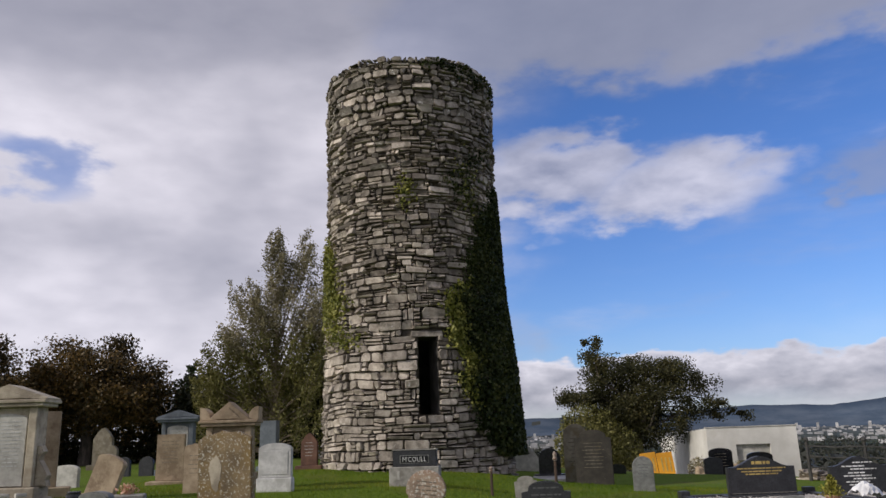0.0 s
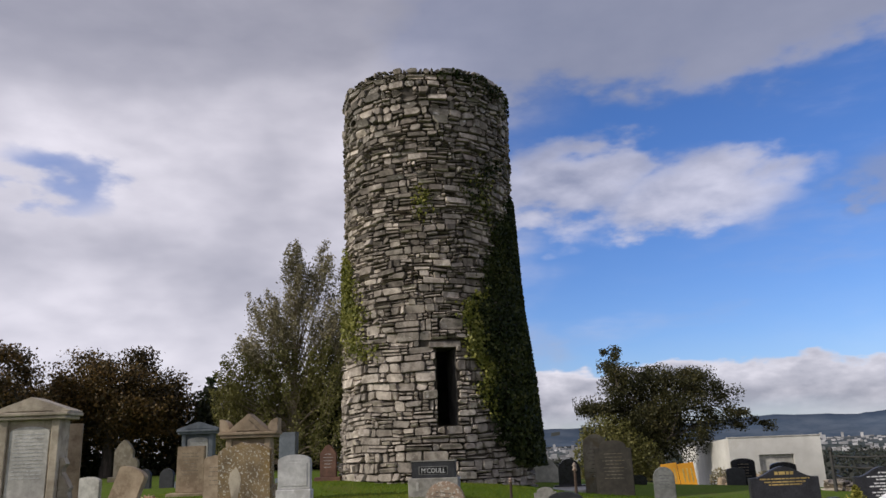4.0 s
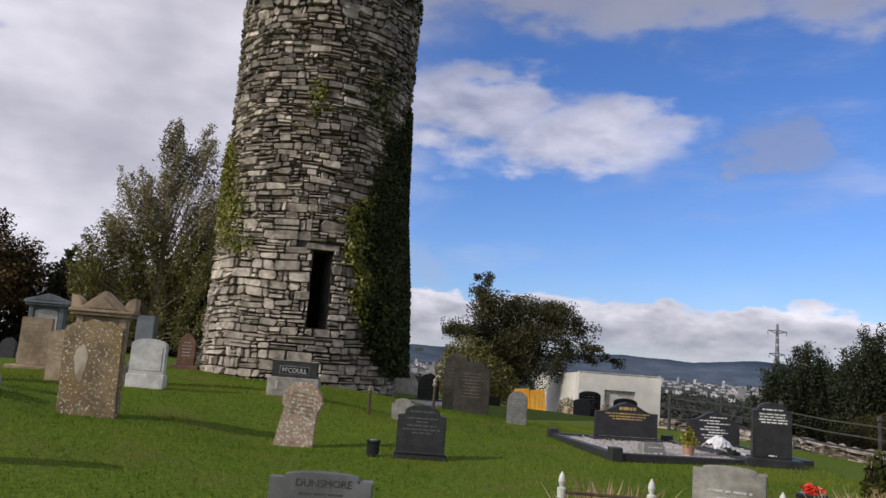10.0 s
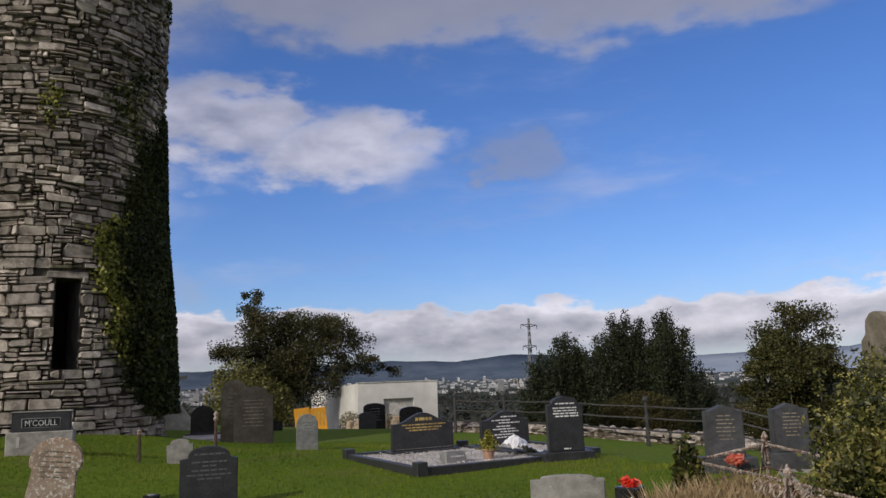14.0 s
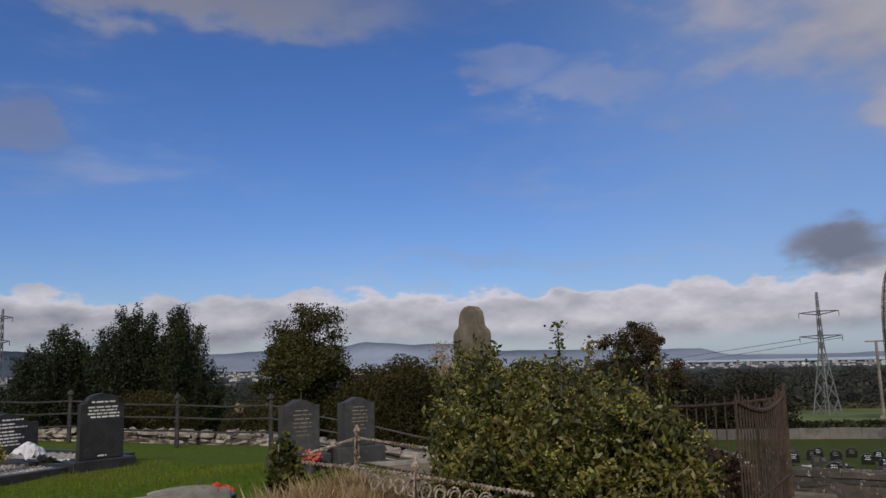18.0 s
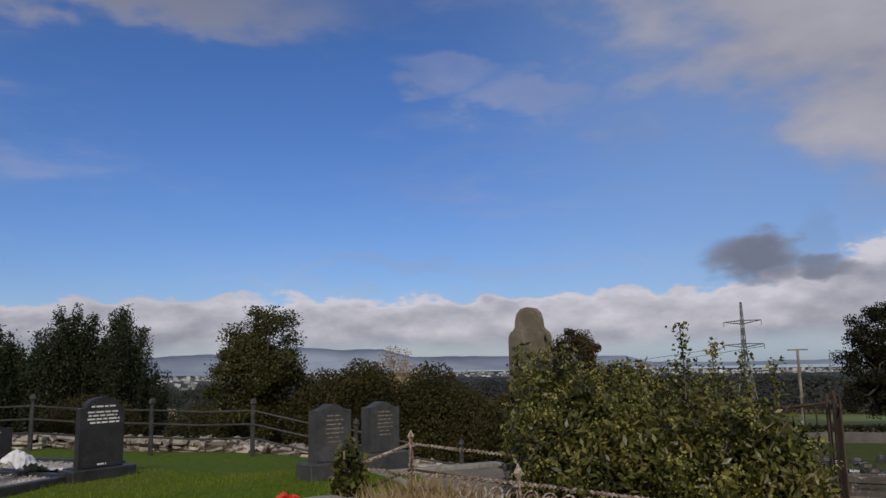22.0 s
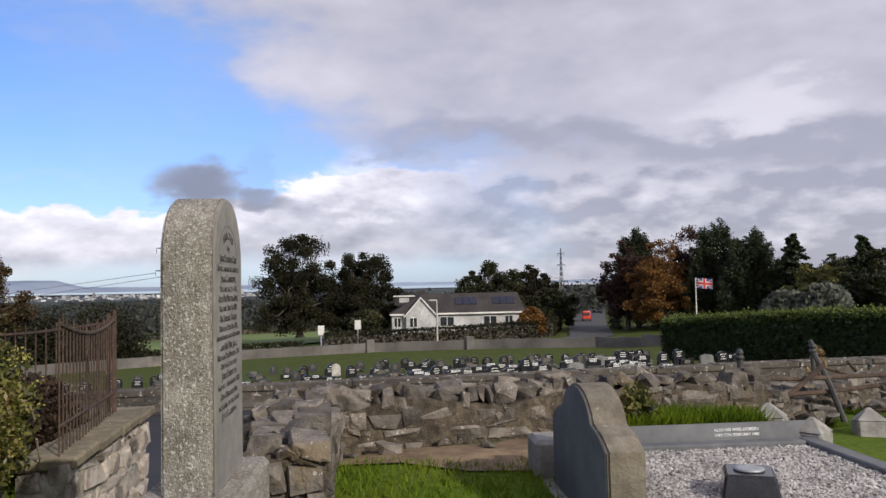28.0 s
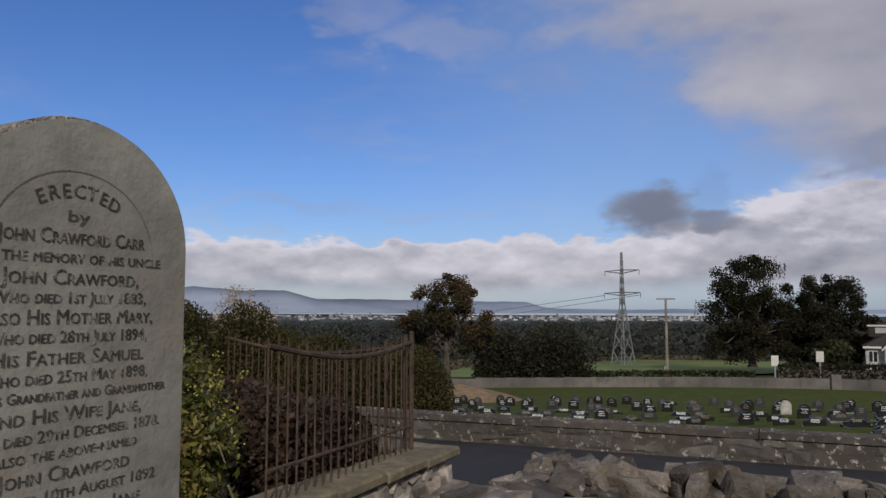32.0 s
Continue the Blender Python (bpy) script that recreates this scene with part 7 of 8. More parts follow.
for i in range(9):
    q = random.Random(300 + i)
    x, y = 7.2 + q.uniform(-0.12, 0.1), 0.55 - 0.42 * i + q.uniform(-0.1, 0.1)
    e = thing("fallen_stone", x, y, ground_z(x, y) - 0.02, q.uniform(0, 180), q.uniform(-12, 12), q.uniform(-12, 12), label="fallen stone at the foot of the rubble wall", category="stone", group="fallen stones")
    kx, ky, kz = q.uniform(0.14, 0.34), q.uniform(0.1, 0.2), q.uniform(0.06, 0.14)
    raw("stone", [(a * kx, b * ky, c * kz + kz * 0.4) for a, b, c in ROCKS[i][0]], ROCKS[i][1], WALLSTONE_ONE, e)

# boundary wall with flat coping, falling to the south
BW = [(15.96 + 0.035 * y, y, -1.46) for y in (7.5, 3.0, -2.0, -8.0, -15.0, -24.0)]
rubble_wall("boundary_wall", BW, 0.99, 0.42, "long rendered stone boundary wall with flat coping, lichen spotted", (0.34, 0.15), 60, 44, -0.018, coping=(0.44, 0.06, 1.6, RENDERED), material=WALLDARK, single=WALLDARK_ONE, mortar=RENDERED, loose=0.5)
# Tarmac; along the boundary wall its dark also stands in for shade.
v = [(8.0, 2.9), (8.1, 1.3), (8.15, -1.0), (9.0, -2.2), (12.0, -4.2), (15.6, -5.5), (15.75, -4.0), (16.1, 9.5), (11.6, 9.0), (9.9, 2.7)]
pad = raw("tarmac_path", [(x, y, -0.86) for x, y in v] + [(x, y, -1.3) for x, y in v], [tuple(range(9, -1, -1))] + [(i, (i + 1) % 10, 10 + (i + 1) % 10, 10 + i) for i in range(10)], TARMAC)
tagged(pad, "smooth dark tarmac path inside the boundary wall", "path", kind="structure")

# ---------------------------------------------------------------- railed tomb with rusty railings on a coped wall
TB = (7.2, 2.72)
rubble_wall("tomb_wall", [(*TB, -0.75), (9.95, 2.62, -0.83)], 0.87, 0.34, "rubble plinth wall of a railed tomb", (0.26, 0.13), 30, 45, 0.03, coping=None, ragged=0.0, material=RUBBLE, single=RUBBLE_ONE, mortar=LIME)
rubble_wall("tomb_wall", [(9.95, 2.62, -0.83), (10.9, 5.6, -0.83)], 0.87, 0.34, "rubble plinth wall at the side of a railed tomb", (0.26, 0.13), 20, 46, 0.03, ragged=0.0, material=RUBBLE, single=RUBBLE_ONE, mortar=LIME)


def coping_row(pts, wide, thick, step, material, name="tomb_coping", label="mossy sandstone coping slab of the tomb wall"):
    for (x0, y0, z0), (x1, y1, z1) in zip(pts, pts[1:]):
        ps = line_points(x0, y0, x1, y1, step)
        for k, ((a, b), (c, d)) in enumerate(zip(ps, ps[1:])):
            e = thing(name, (a + c) / 2, (b + d) / 2, z0 + (z1 - z0) * (k + 0.5) / (len(ps) - 1), math.degrees(math.atan2(d - b, c - a)), label=label, category="coping", group="tomb coping")
            part("slab", block(0, 0, 0, math.hypot(c - a, d - b) - 0.01, wide, thick, 0.02), material, e)


coping_row([(TB[0], TB[1], 0.12), (10.1, 2.6, 0.04)], 0.44, 0.09, 0.75, MOSSCOPE)
rail = thing("rusty_railings", 0, 0, 0, label="rusty iron railings with a sagging top rail on a tomb wall", category="railings")


def railing_run(x0, y0, z0, x1, y1, z1, n, sag):
    top = []
    for i in range(n + 1):
        k = i / n
        x, y, z = x0 + (x1 - x0) * k, y0 + (y1 - y0) * k, z0 + (z1 - z0) * k
        h = 0.98 - sag * math.sin(k * math.pi)
        end = i == 0
        over_ = 0.1 if end else 0.03 + 0.07 * ((i * 37) % 11) / 11
        v, f = rod([(x, y, z - 0.02), (x, y, z + h * 0.5), (x, y, z + h + over_)], 0.022 if end else 0.0075, 6)
        raw("corner_post" if end else "upright", v, f, RUST, rail)
        top.append((x, y, z + h))
    v, f = rod(top, 0.018, 6)
    raw("top_rail", v, f, RUST, rail)
    v, f = rod([(x0, y0, z0 + 0.22), (x1, y1, z1 + 0.22)], 0.013, 6)
    raw("bottom_rail", v, f, RUST, rail)


railing_run(9.75, 2.74, 0.13, 7.3, 2.64, 0.2, 20, 0.1)
railing_run(9.75, 2.8, 0.1, 10.75, 5.5, 0.1, 24, 0.12)
coping_row([(9.97, 2.8, 0.05), (10.9, 5.6, 0.05)], 0.4, 0.08, 0.9, MOSSCOPE)

# ---------------------------------------------------------------- ivy mound over a tomb, with the shaped stone in it
headstone(8.0, 5.28, "hooded", 0.46, 1.92, 0.13, SHAPED, "tall weathered sandstone headstone rising out of ivy", rz=-105, z=0.15, bev=0.03, lines=None)
MOUND = [(0.0, 0.0, 0.5, 1.05, 0.8, 0.86), (0.08, 0.5, 0.55, 0.85, 0.52, 0.88), (-0.28, -0.7, 0.42, 0.76, 0.6, 0.84), (0.42, 0.92, 0.82, 0.55, 0.36, 0.8), (0.3, 0.25, 0.75, 0.8, 0.6, 0.7), (-0.35, -0.2, 0.3, 0.85, 0.9, 0.7), (-0.25, -0.98, 0.5, 0.5, 0.34, 0.6)]
mound = thing("ivy_mound", 7.15, 4.05, 0.12, label="big mound of flowering ivy smothering an old tomb", category="ivy bush")
rm = np.random.default_rng(21)
mm = np.array(MOUND)
k = rm.choice(len(MOUND), 90000, p=(mm[:, 3] * mm[:, 4]) / (mm[:, 3] * mm[:, 4]).sum())
d = rm.normal(size=(90000, 3))
d /= np.linalg.norm(d, axis=1)[:, None]
lump = 1 + np.array([0.26 * noise.noise((q[0] * 3.1 + j, q[1] * 3.1, q[2] * 3.1)) + 0.2 * noise.noise((q[0] * 7.3, q[1] * 7.3 + j, q[2] * 7.3)) for q, j in zip(d, k)])
p = mm[k, :3] + d * mm[k, 3:]
lump = lump - 0.26 * np.array([max(0.0, noise.noise(tuple(q * 4.6)) - 0.02) + max(0.0, noise.noise(tuple(q * 10.0)) - 0.1) for q in p]) * 2.2
p = mm[k, :3] + d * mm[k, 3:] * (lump * rm.uniform(0.66, 1.04, 90000))[:, None]
p[:, 2] = np.abs(p[:, 2] - 0.02) * 0.97
lv, lf = leaves(p, 0.025, rm, normals=d * 0.6 + [0, 0, 0.2], long=2.5)
fast("leaves", lv, lf, IVYBUSH, mound)
heads = p[[i for i in rm.integers(0, 90000, 5200) if noise.noise(tuple(p[i] * 2.2)) > -0.05]]
pv = (heads[:, None] + rm.normal(0, 0.02, (len(heads), 12, 3)) + [-0.02, -0.01, 0.035]).reshape(-1, 3)
lv, lf = leaves(pv, 0.018, rm, long=1.0)
fast("bloom", lv, lf, leaf_mat("ivy_flower_heads", (0.2, 0.2, 0.045), (0.34, 0.32, 0.085), (0.46, 0.41, 0.13), scale=3), mound, "yellow-green ivy flower heads", "stuff")
v, f = [], []
low = [i for i in rm.integers(0, 90000, 900) if p[i][2] < 0.75 and p[i][1] < -0.1 and p[i][0] < 0.1]
for i in range(150):
    q = p[low[i % len(low)] if i > 40 else rm.integers(0, 90000)] * [1.03, 1.03, 1.0]
    o = q + rm.normal(0, 1, 3) * [0.09, 0.12, 0.16]
    tube(v, f, [tuple(q), tuple((q + o) / 2 + rm.normal(0, 0.04, 3)), tuple(o)], [0.009, 0.007, 0.004], 5)
raw("stemwork", v, f, TWIG, mound, "bare brown stems", "stuff")
v, f = [], []
for sy in (-0.75, 0.0, 0.7):
    tube(v, f, [(0.1, sy * 0.8, -0.2), (0.1, sy * 0.8, 0.6), (0.15, sy * 0.8, 0.95)], [0.46, 0.44, 0.2], 10)
raw("shaded_core", v, f, BARK, mound)
for sx, sy, hh in ((-0.95, -0.55, 0.5), (-0.85, -0.72, 0.36), (-0.8, -0.9, 0.26), (0.4, 0.75, 0.32), (0.7, 1.3, 0.4), (-0.3, 0.1, 0.2), (-0.4, -1.05, 0.2), (-0.2, -0.3, 0.2), (0.0, 0.5, 0.2), (-0.3, 0.9, 0.24)):
    n = int(150 * hh / 0.4)
    hh *= 0.8
    a, c = rod([(sx, sy, 1.15), (sx + 0.01, sy, 1.15 + hh * 0.6), (sx, sy + 0.01, 1.22 + hh)], 0.005, 5, 0.003)
    raw("sprig_stem", a, c, BARK, mound)
    t = rm.uniform(0, 1, n)
    q = np.stack([sx + rm.normal(0, 0.028, n), sy + rm.normal(0, 0.028, n), 1.15 + (hh + 0.1) * t], 1)
    a, c = leaves(q, 0.022, rm)
    fast("sprig", a, c, IVYBUSH, mound, "upright ivy sprig", "stuff")
sb = bush("ivy_stump", 6.45, 6.3, [(0, 0, 0.35, 0.15, 0.15, 0.38), (0.05, 0, 0.15, 0.2, 0.18, 0.25)], 0.045, 1500, IVYBUSH, "small ivy-covered stump by the ornamental fence", 61)

# ---------------------------------------------------------------- ornamental cast-iron plot fence
of = thing("ornamental_fence", 0, 0, 0, label="flaking cast-iron plot fence with cable rails and fleur finials", category="fence")
OPOSTS = [(6.6, 6.4), (6.12, 4.65), (5.92, 3.6), (7.4, 6.27), (6.97, 4.9), (5.3, 5.45)]
OTOP = [0.8, 0.83, 0.8, 0.93, 0.9, 0.42]


def fence_post(x, y, h):
    z = ground_z(x, y)
    v, f = lathe([(0.03, -0.05), (0.03, 0.1), (0.022, 0.14), (0.022, h * 0.5), (0.036, h * 0.53), (0.022, h * 0.57), (0.022, h - 0.17), (0.045, h - 0.15), (0.022, h - 0.12), (0.018, h - 0.1), (0.036, h - 0.06), (0.004, h)], 10)
    raw("post", [(a + x, b + y, c + z) for a, b, c in v], f, PALEIRON, of)
    v, f = [], []
    for s in (-1, 1):
        pts_ = [(x + s * (0.02 + 0.05 * math.sin(t)), y + s * (0.01 + 0.026 * math.sin(t)), z + h - 0.2 + 0.05 * (1 - math.cos(t))) for t in np.linspace(0, 4.4, 9)]
        tube(v, f, pts_, [0.008] * 9, 5)
        pts_ = [(x + s * (0.02 + 0.09 * math.sin(t)), y + s * (0.01 + 0.05 * math.sin(t)), z + h * 0.53 + 0.1 * (1 - math.cos(t))) for t in np.linspace(0, 4.6, 9)]
        tube(v, f, pts_, [0.008] * 9, 5)
    raw("scrollwork", v, f, PALEIRON, of, "small curled scrolls")


def twisted(x0, y0, z0, x1, y1, z1):
    v, f = [], []
    n = 60
    for ph in (0, math.pi):
        pts_ = [(x0 + (x1 - x0) * k / n, y0 + (y1 - y0) * k / n + 0.012 * math.cos(k * 1.7 + ph), z0 + (z1 - z0) * k / n + 0.012 * math.sin(k * 1.7 + ph)) for k in range(n + 1)]
        tube(v, f, pts_, [0.008] * (n + 1), 5)
    raw("cable_rail", v, f, PALEIRON, of, "twisted cable rail")


for (x, y), top_ in zip(OPOSTS, OTOP):
    if (x, y) == OPOSTS[2]:
        continue
    fence_post(x, y, top_ - ground_z(x, y))
for (a, b), (c, d) in ((OPOSTS[0], OPOSTS[1]), (OPOSTS[1], OPOSTS[2]), (OPOSTS[0], OPOSTS[3]), (OPOSTS[3], OPOSTS[4])):
    za, zc = OTOP[OPOSTS.index((a, b))] - 0.66, OTOP[OPOSTS.index((c, d))] - 0.66
    twisted(a, b, za + 0.53, c, d, zc + 0.53)
    v, f = rod([(a, b, za + 0.3), (c, d, zc + 0.3)], 0.012, 6)
    raw("lower_rail", v, f, RUST, of)
for k in range(9):
    u = 0.72 + 0.085 * k
    x, y = OPOSTS[0][0] + (OPOSTS[1][0] - OPOSTS[0][0]) * u, OPOSTS[0][1] + (OPOSTS[1][1] - OPOSTS[0][1]) * u
    v, f = [], []
    tube(v, f, [(x + 0.018 * math.sin(t) + 0.01 * math.cos(t), y + 0.062 * math.cos(t) * (1 - t * 0.06), 0.6 + 0.062 * math.sin(t) * (1 - t * 0.06)) for t in np.linspace(0, 8.4, 19)], [0.008] * 19, 5)
    raw("scroll_ring", v, f, PALEIRON, of, "curled cast-iron scroll")
kerb_plot(8.75, 6.2, 0.2, -36, 1.7, 2.3, CONCRETE, "pale stone kerbed plot behind the ornamental fence", gravel=0, corners=False, bed=EDGEBROWN)
blades("dry_grass", 15000, 5.2, 7.2, 4.2, 6.6, 0.36, DRYGRASS, "tall dry straw-coloured grass by the fence", keep=lambda x, y: -0.75 < (x - 6.1) - 0.28 * (y - 4.65) < 0.5 and y < 5.95 and noise.noise((x * 1.5, y * 1.5, 0)) > -0.25, seed=9)
blades("dry_weeds", 300, 3.3, 3.75, 5.05, 5.45, 0.42, DRYGRASS, "dry brown weed tuft by a low stone", seed=10)

# ---------------------------------------------------------------- gravel plot with slate-backed headstone
GR = -7.6
gp_ = kerb_plot(5.68, -1.95, 0.02, GR, 1.95, 2.15, SLATE, "wide grey kerbed plot filled with white gravel", kh=0.12, kt=0.14, corners=False, gravel=15000)
gs = thing("headstone", 5.35, -0.77, 0.05, GR, label="slate-grey headstone with a sloping concrete-edged back", category="gravestone")
prof = [(-0.62, 0), (-0.62, 0.5), (-0.5, 0.56), *[(0.36 * math.sin(t), 0.5 + 0.27 * math.cos(t)) for t in np.linspace(-1.2, 1.2, 13)], (0.5, 0.56), (0.62, 0.5), (0.62, 0)]
bm = slab(prof, 0.2, 0.012)
part("body", bm, EDGEBROWN, gs)
bm = slab([(p * 0.97, q * 0.985) for p, q in prof], 0.012, 0.003)
bmesh.ops.translate(bm, verts=bm.verts, vec=(0, 0.102, 0))
part("back_face", bm, SLATE, gs, "smooth slate-grey face")
part("plinth", block(0, 0, -0.1, 1.45, 0.36, 0.14, 0.015), CONCRETE, gs)
cs = thing("concrete_block", 6.25, -0.8, 0.0, GR, label="rough concrete block beside a headstone", category="block")
part("block", block(0, 0, -0.08, 0.34, 0.22, 0.42, 0.03), CONCRETE, cs)
hk = thing("kerb_slab", 6.72, -2.12, 0.06, -97.6, 0, label="dark lettered slate kerb slab at the plot's foot", category="kerb")
part("slab", block(0, 0.0, -0.05, 2.1, 0.1, 0.24, 0.01, rx=-18), SLATE, hk)
LEAN = pose(0, 0, -0.05, -18)
for text, size, at_z, at_x in (("ALSO HIS WIFE DOREEN", 0.034, 0.172, 0.44), ("DIED 5TH FEBRUARY 1987", 0.032, 0.132, 0.44)):
    words(text, size, WHITELET, hk, at_x, -0.0525, at_z).data.transform(LEAN)
bm = bars([(-0.8, -0.4, 0.17)], -0.052, 0.03)
bmesh.ops.transform(bm, matrix=LEAN, verts=bm.verts)
part("worn_name", bm, MIDGREY, hk)["kind"] = "stuff"
vb = thing("flower_vase", 5.3, -1.75, 0.11, -30, label="black square granite flower vase with a steel lid", category="vase")
part("body", block(0, 0, -0.02, 0.36, 0.34, 0.165, 0.015, taper=0.16), BLACK, vb)
v, f = lathe([(0.09, 0.148), (0.09, 0.158), (0.06, 0.163), (0.02, 0.165)], 16)
raw("lid", v, f, STEEL, vb, "pierced steel lid", smooth=True)
for i, (x, y, s_) in enumerate(((6.6, -3.2, 0.24), (7.3, -3.32, 0.28), (7.6, -4.62, 0.28))):
    e = thing("kerb_stone_post", x, y, ground_z(x, y) - 0.04, 30 + 17 * i, 4 * (i % 3), 5 * (i % 2), label="squat stone kerb post with a pyramid top", category="post")
    part("shaft", block(0, 0, -0.12, s_, s_, 0.3, 0.02), CONCRETE, e)
    bm = bmesh.new()
    bmesh.ops.create_cone(bm, cap_ends=True, segments=4, radius1=s_ * 0.7, radius2=0.02, depth=s_ * 0.45)
    bmesh.ops.transform(bm, matrix=pose(0, 0, 0.18 + s_ * 0.22, 0, 0, 45), verts=bm.verts)
    part("pyramid_cap", bm, CONCRETE, e)
# broken dark iron rails
ir = thing("broken_railing", 0, 0, 0, label="broken dark cast-iron plot railing, bent and fallen", category="railing")
IP = [((8.3, -3.7), (0.0, 0.02)), ((8.3, -4.95), (0.3, 0.16)), ((10.9, -6.6), (0.0, 0.05)), ((12.6, -9.0), (-0.36, 0.3)), ((13.6, -10.4), (0.3, -0.2))]
for (x, y), (lx, ly) in IP:
    z = ground_z(x, y) if x > 9 else -0.2
    v, f = rod([(x, y, z - 0.05), (x + lx * 0.5, y + ly * 0.5, z + 0.42), (x + lx, y + ly, z + 0.78)], 0.036, 8, 0.03)
    raw("post", v, f, DARKIRON, ir)
    v, f = lathe([(0.03, -0.02), (0.048, 0.0), (0.032, 0.03), (0.04, 0.05), (0.03, 0.08), (0.008, 0.095)], 10)
    raw("post_finial", [(a + x + lx, b + y + ly, c + z + 0.78) for a, b, c in v], f, DARKIRON, ir)
for (x0, y0, h0), (x1, y1, h1) in (((8.25, -3.35, 0.62), (8.32, -4.7, 0.62)), ((8.1, -3.0, 0.46), (8.7, -5.9, 0.5)), ((8.05, -3.2, 0.26), (8.9, -6.4, 0.42)), ((10.9, -6.6, 0.5), (13.4, -10.2, 0.45)), ((10.9, -6.6, 0.18), (13.4, -10.2, 0.3)), ((10.4, -6.3, 0.05), (12.4, -9.0, 0.75)), ((11.2, -7.4, 0.6), (11.9, -8.8, 0.05)), ((11.9, -7.6, 0.08), (11.5, -8.6, 0.55)), ((10.6, -7.2, 0.2), (12.9, -8.8, 0.5))):
    v, f = rod([(x0, y0, ground_z(x0, y0) + h0), ((x0 + x1) / 2, (y0 + y1) / 2, (ground_z(x0, y0) + h0 + ground_z(x1, y1) + h1) / 2 - 0.03), (x1, y1, ground_z(x1, y1) + h1)], 0.026, 7)
    raw("rail", v, f, RUST, ir)
# bars of the fallen railing lying across each other in a heap
heap_ = thing("fallen_railing_bars", 8.5, -6.35, ground_z(8.5, -6.35), label="rusty iron railing bars lying crossed in a heap", category="railing")
for k in range(9):
    q = random.Random(640 + k)
    a_, t_, l_ = q.uniform(0, math.pi), q.uniform(0.05, 0.55), q.uniform(0.5, 0.75)
    cx_, cy_ = q.uniform(-0.2, 0.2), q.uniform(-0.3, 0.3)
    lo_ = 0.02 + 0.03 * k
    v, f = rod([(cx_ - math.cos(a_) * l_, cy_ - math.sin(a_) * l_, lo_), (cx_, cy_, lo_ + l_ * math.sin(t_) + 0.02), (cx_ + math.cos(a_) * l_, cy_ + math.sin(a_) * l_, lo_ + 2 * l_ * math.sin(t_))], 0.024, 6)
    raw("bar", v, f, RUST, heap_)
for k in range(16):
    q = random.Random(680 + k)
    x, y = 8.0 + 0.34 * k * 0.45 + q.uniform(-0.2, 0.3), -4.1 - 0.22 * k + q.uniform(-0.3, 0.3)
    e = thing("fallen_stone", x, y, ground_z(x, y) - 0.02, q.uniform(0, 180), q.uniform(-14, 14), q.uniform(-14, 14), label="loose stone of the broken wall lying in grass", category="stone", group="fallen stones")
    kx, ky, kz = q.uniform(0.2, 0.45), q.uniform(0.16, 0.3), q.uniform(0.1, 0.22)
    raw("stone", [(a * kx, b * ky, c * kz + kz * 0.4) for a, b, c in ROCKS[k][0]], ROCKS[k][1], WALLSTONE_ONE, e)
bush("weed_clump", 7.2, -1.95, [(0, 0, 0.1, 0.16, 0.2, 0.36)], 0.035, 1500, IVYBUSH, "clump of leafy weeds by the wall", 62)
blades("rank_grass", 9000, 6.95, 7.5, -3.15, -1.75, 0.2, GRASSB, "rank grass growing between kerb and wall", keep=lambda x, y: noise.noise((x * 3, y * 3, 1)) > -0.3 - 0.3 * (y + 2.4), seed=11)
bush("bramble", 9.0, 4.1, [(0, 0, 0.1, 0.85, 1.0, 0.66), (0.8, 0.6, 0.1, 0.7, 0.9, 0.62), (-0.6, 0.6, 0.1, 0.6, 0.8, 0.72), (0.5, -0.6, 0.0, 0.5, 0.5, 0.6), (-0.3, -0.6, 0.0, 0.6, 0.5, 0.66)], 0.045, 26000, DEADBROWN, "dead brown brambles choking the railed tomb", 66, base=0.0)
bush("dock_weed", 11.6, -7.2, [(0, 0, 0.5, 0.12, 0.12, 0.4), (-0.3, 0.4, 0.3, 0.1, 0.1, 0.3)], 0.05, 500, DRYGRASS, "dry pinkish dock seed head among rails", 63)
raw_e = [(6.9 + 0.32 * math.sin(1.3 * k), 1.0 - 0.42 * k) for k in range(11)]
v = [(x + dx, y, ground_z(x + dx, y) + 0.012) for x, y in raw_e for dx in (-0.34, -0.05, 0.25, 0.62)]
f = [(4 * j + i, 4 * j + i + 1, 4 * j + i + 5, 4 * j + i + 4) for j in range(10) for i in range(3)]
tagged(raw("bare_earth", v, f, EARTH, smooth=True), "strip of bare brown earth along the wall foot", "earth", kind="structure")

# ---------------------------------------------------------------- lower graveyard, far wall, road, houses
r = random.Random(77)
KINDS = [("wave", 0.95, 0.4), ("segment", 0.9, 0.42), ("round", 0.6, 0.66), ("shoulder", 0.68, 0.66), ("flat", 0.76, 0.34), ("segment", 1.05, 0.3), ("wave", 1.1, 0.3)]
protos = []
for kind, w_, h_ in KINDS:
    for m_, lm, lb in ((BLACK, WHITELET, "black polished headstone in the lower graveyard rows"), (DARKGREY, DIMGILT, "dark grey headstone in the lower graveyard rows"), (BLACK, DIMGILT, "black headstone with gilt lettering in the lower rows"), (BLACK, WHITELET, "black granite headstone with white lettering in the lower rows")):
        protos.append((kind, w_, h_, m_, lm, lb))
protos.append(("segment", 0.8, 0.4, MIDGREY, SLATE, "grey granite headstone in the lower graveyard rows"))
upright = [k for k, q in enumerate(protos) if q[0] in ("round", "shoulder")]
lying = [k for k, q in enumerate(protos) if q[0] not in ("round", "shoulder")]
made = {}
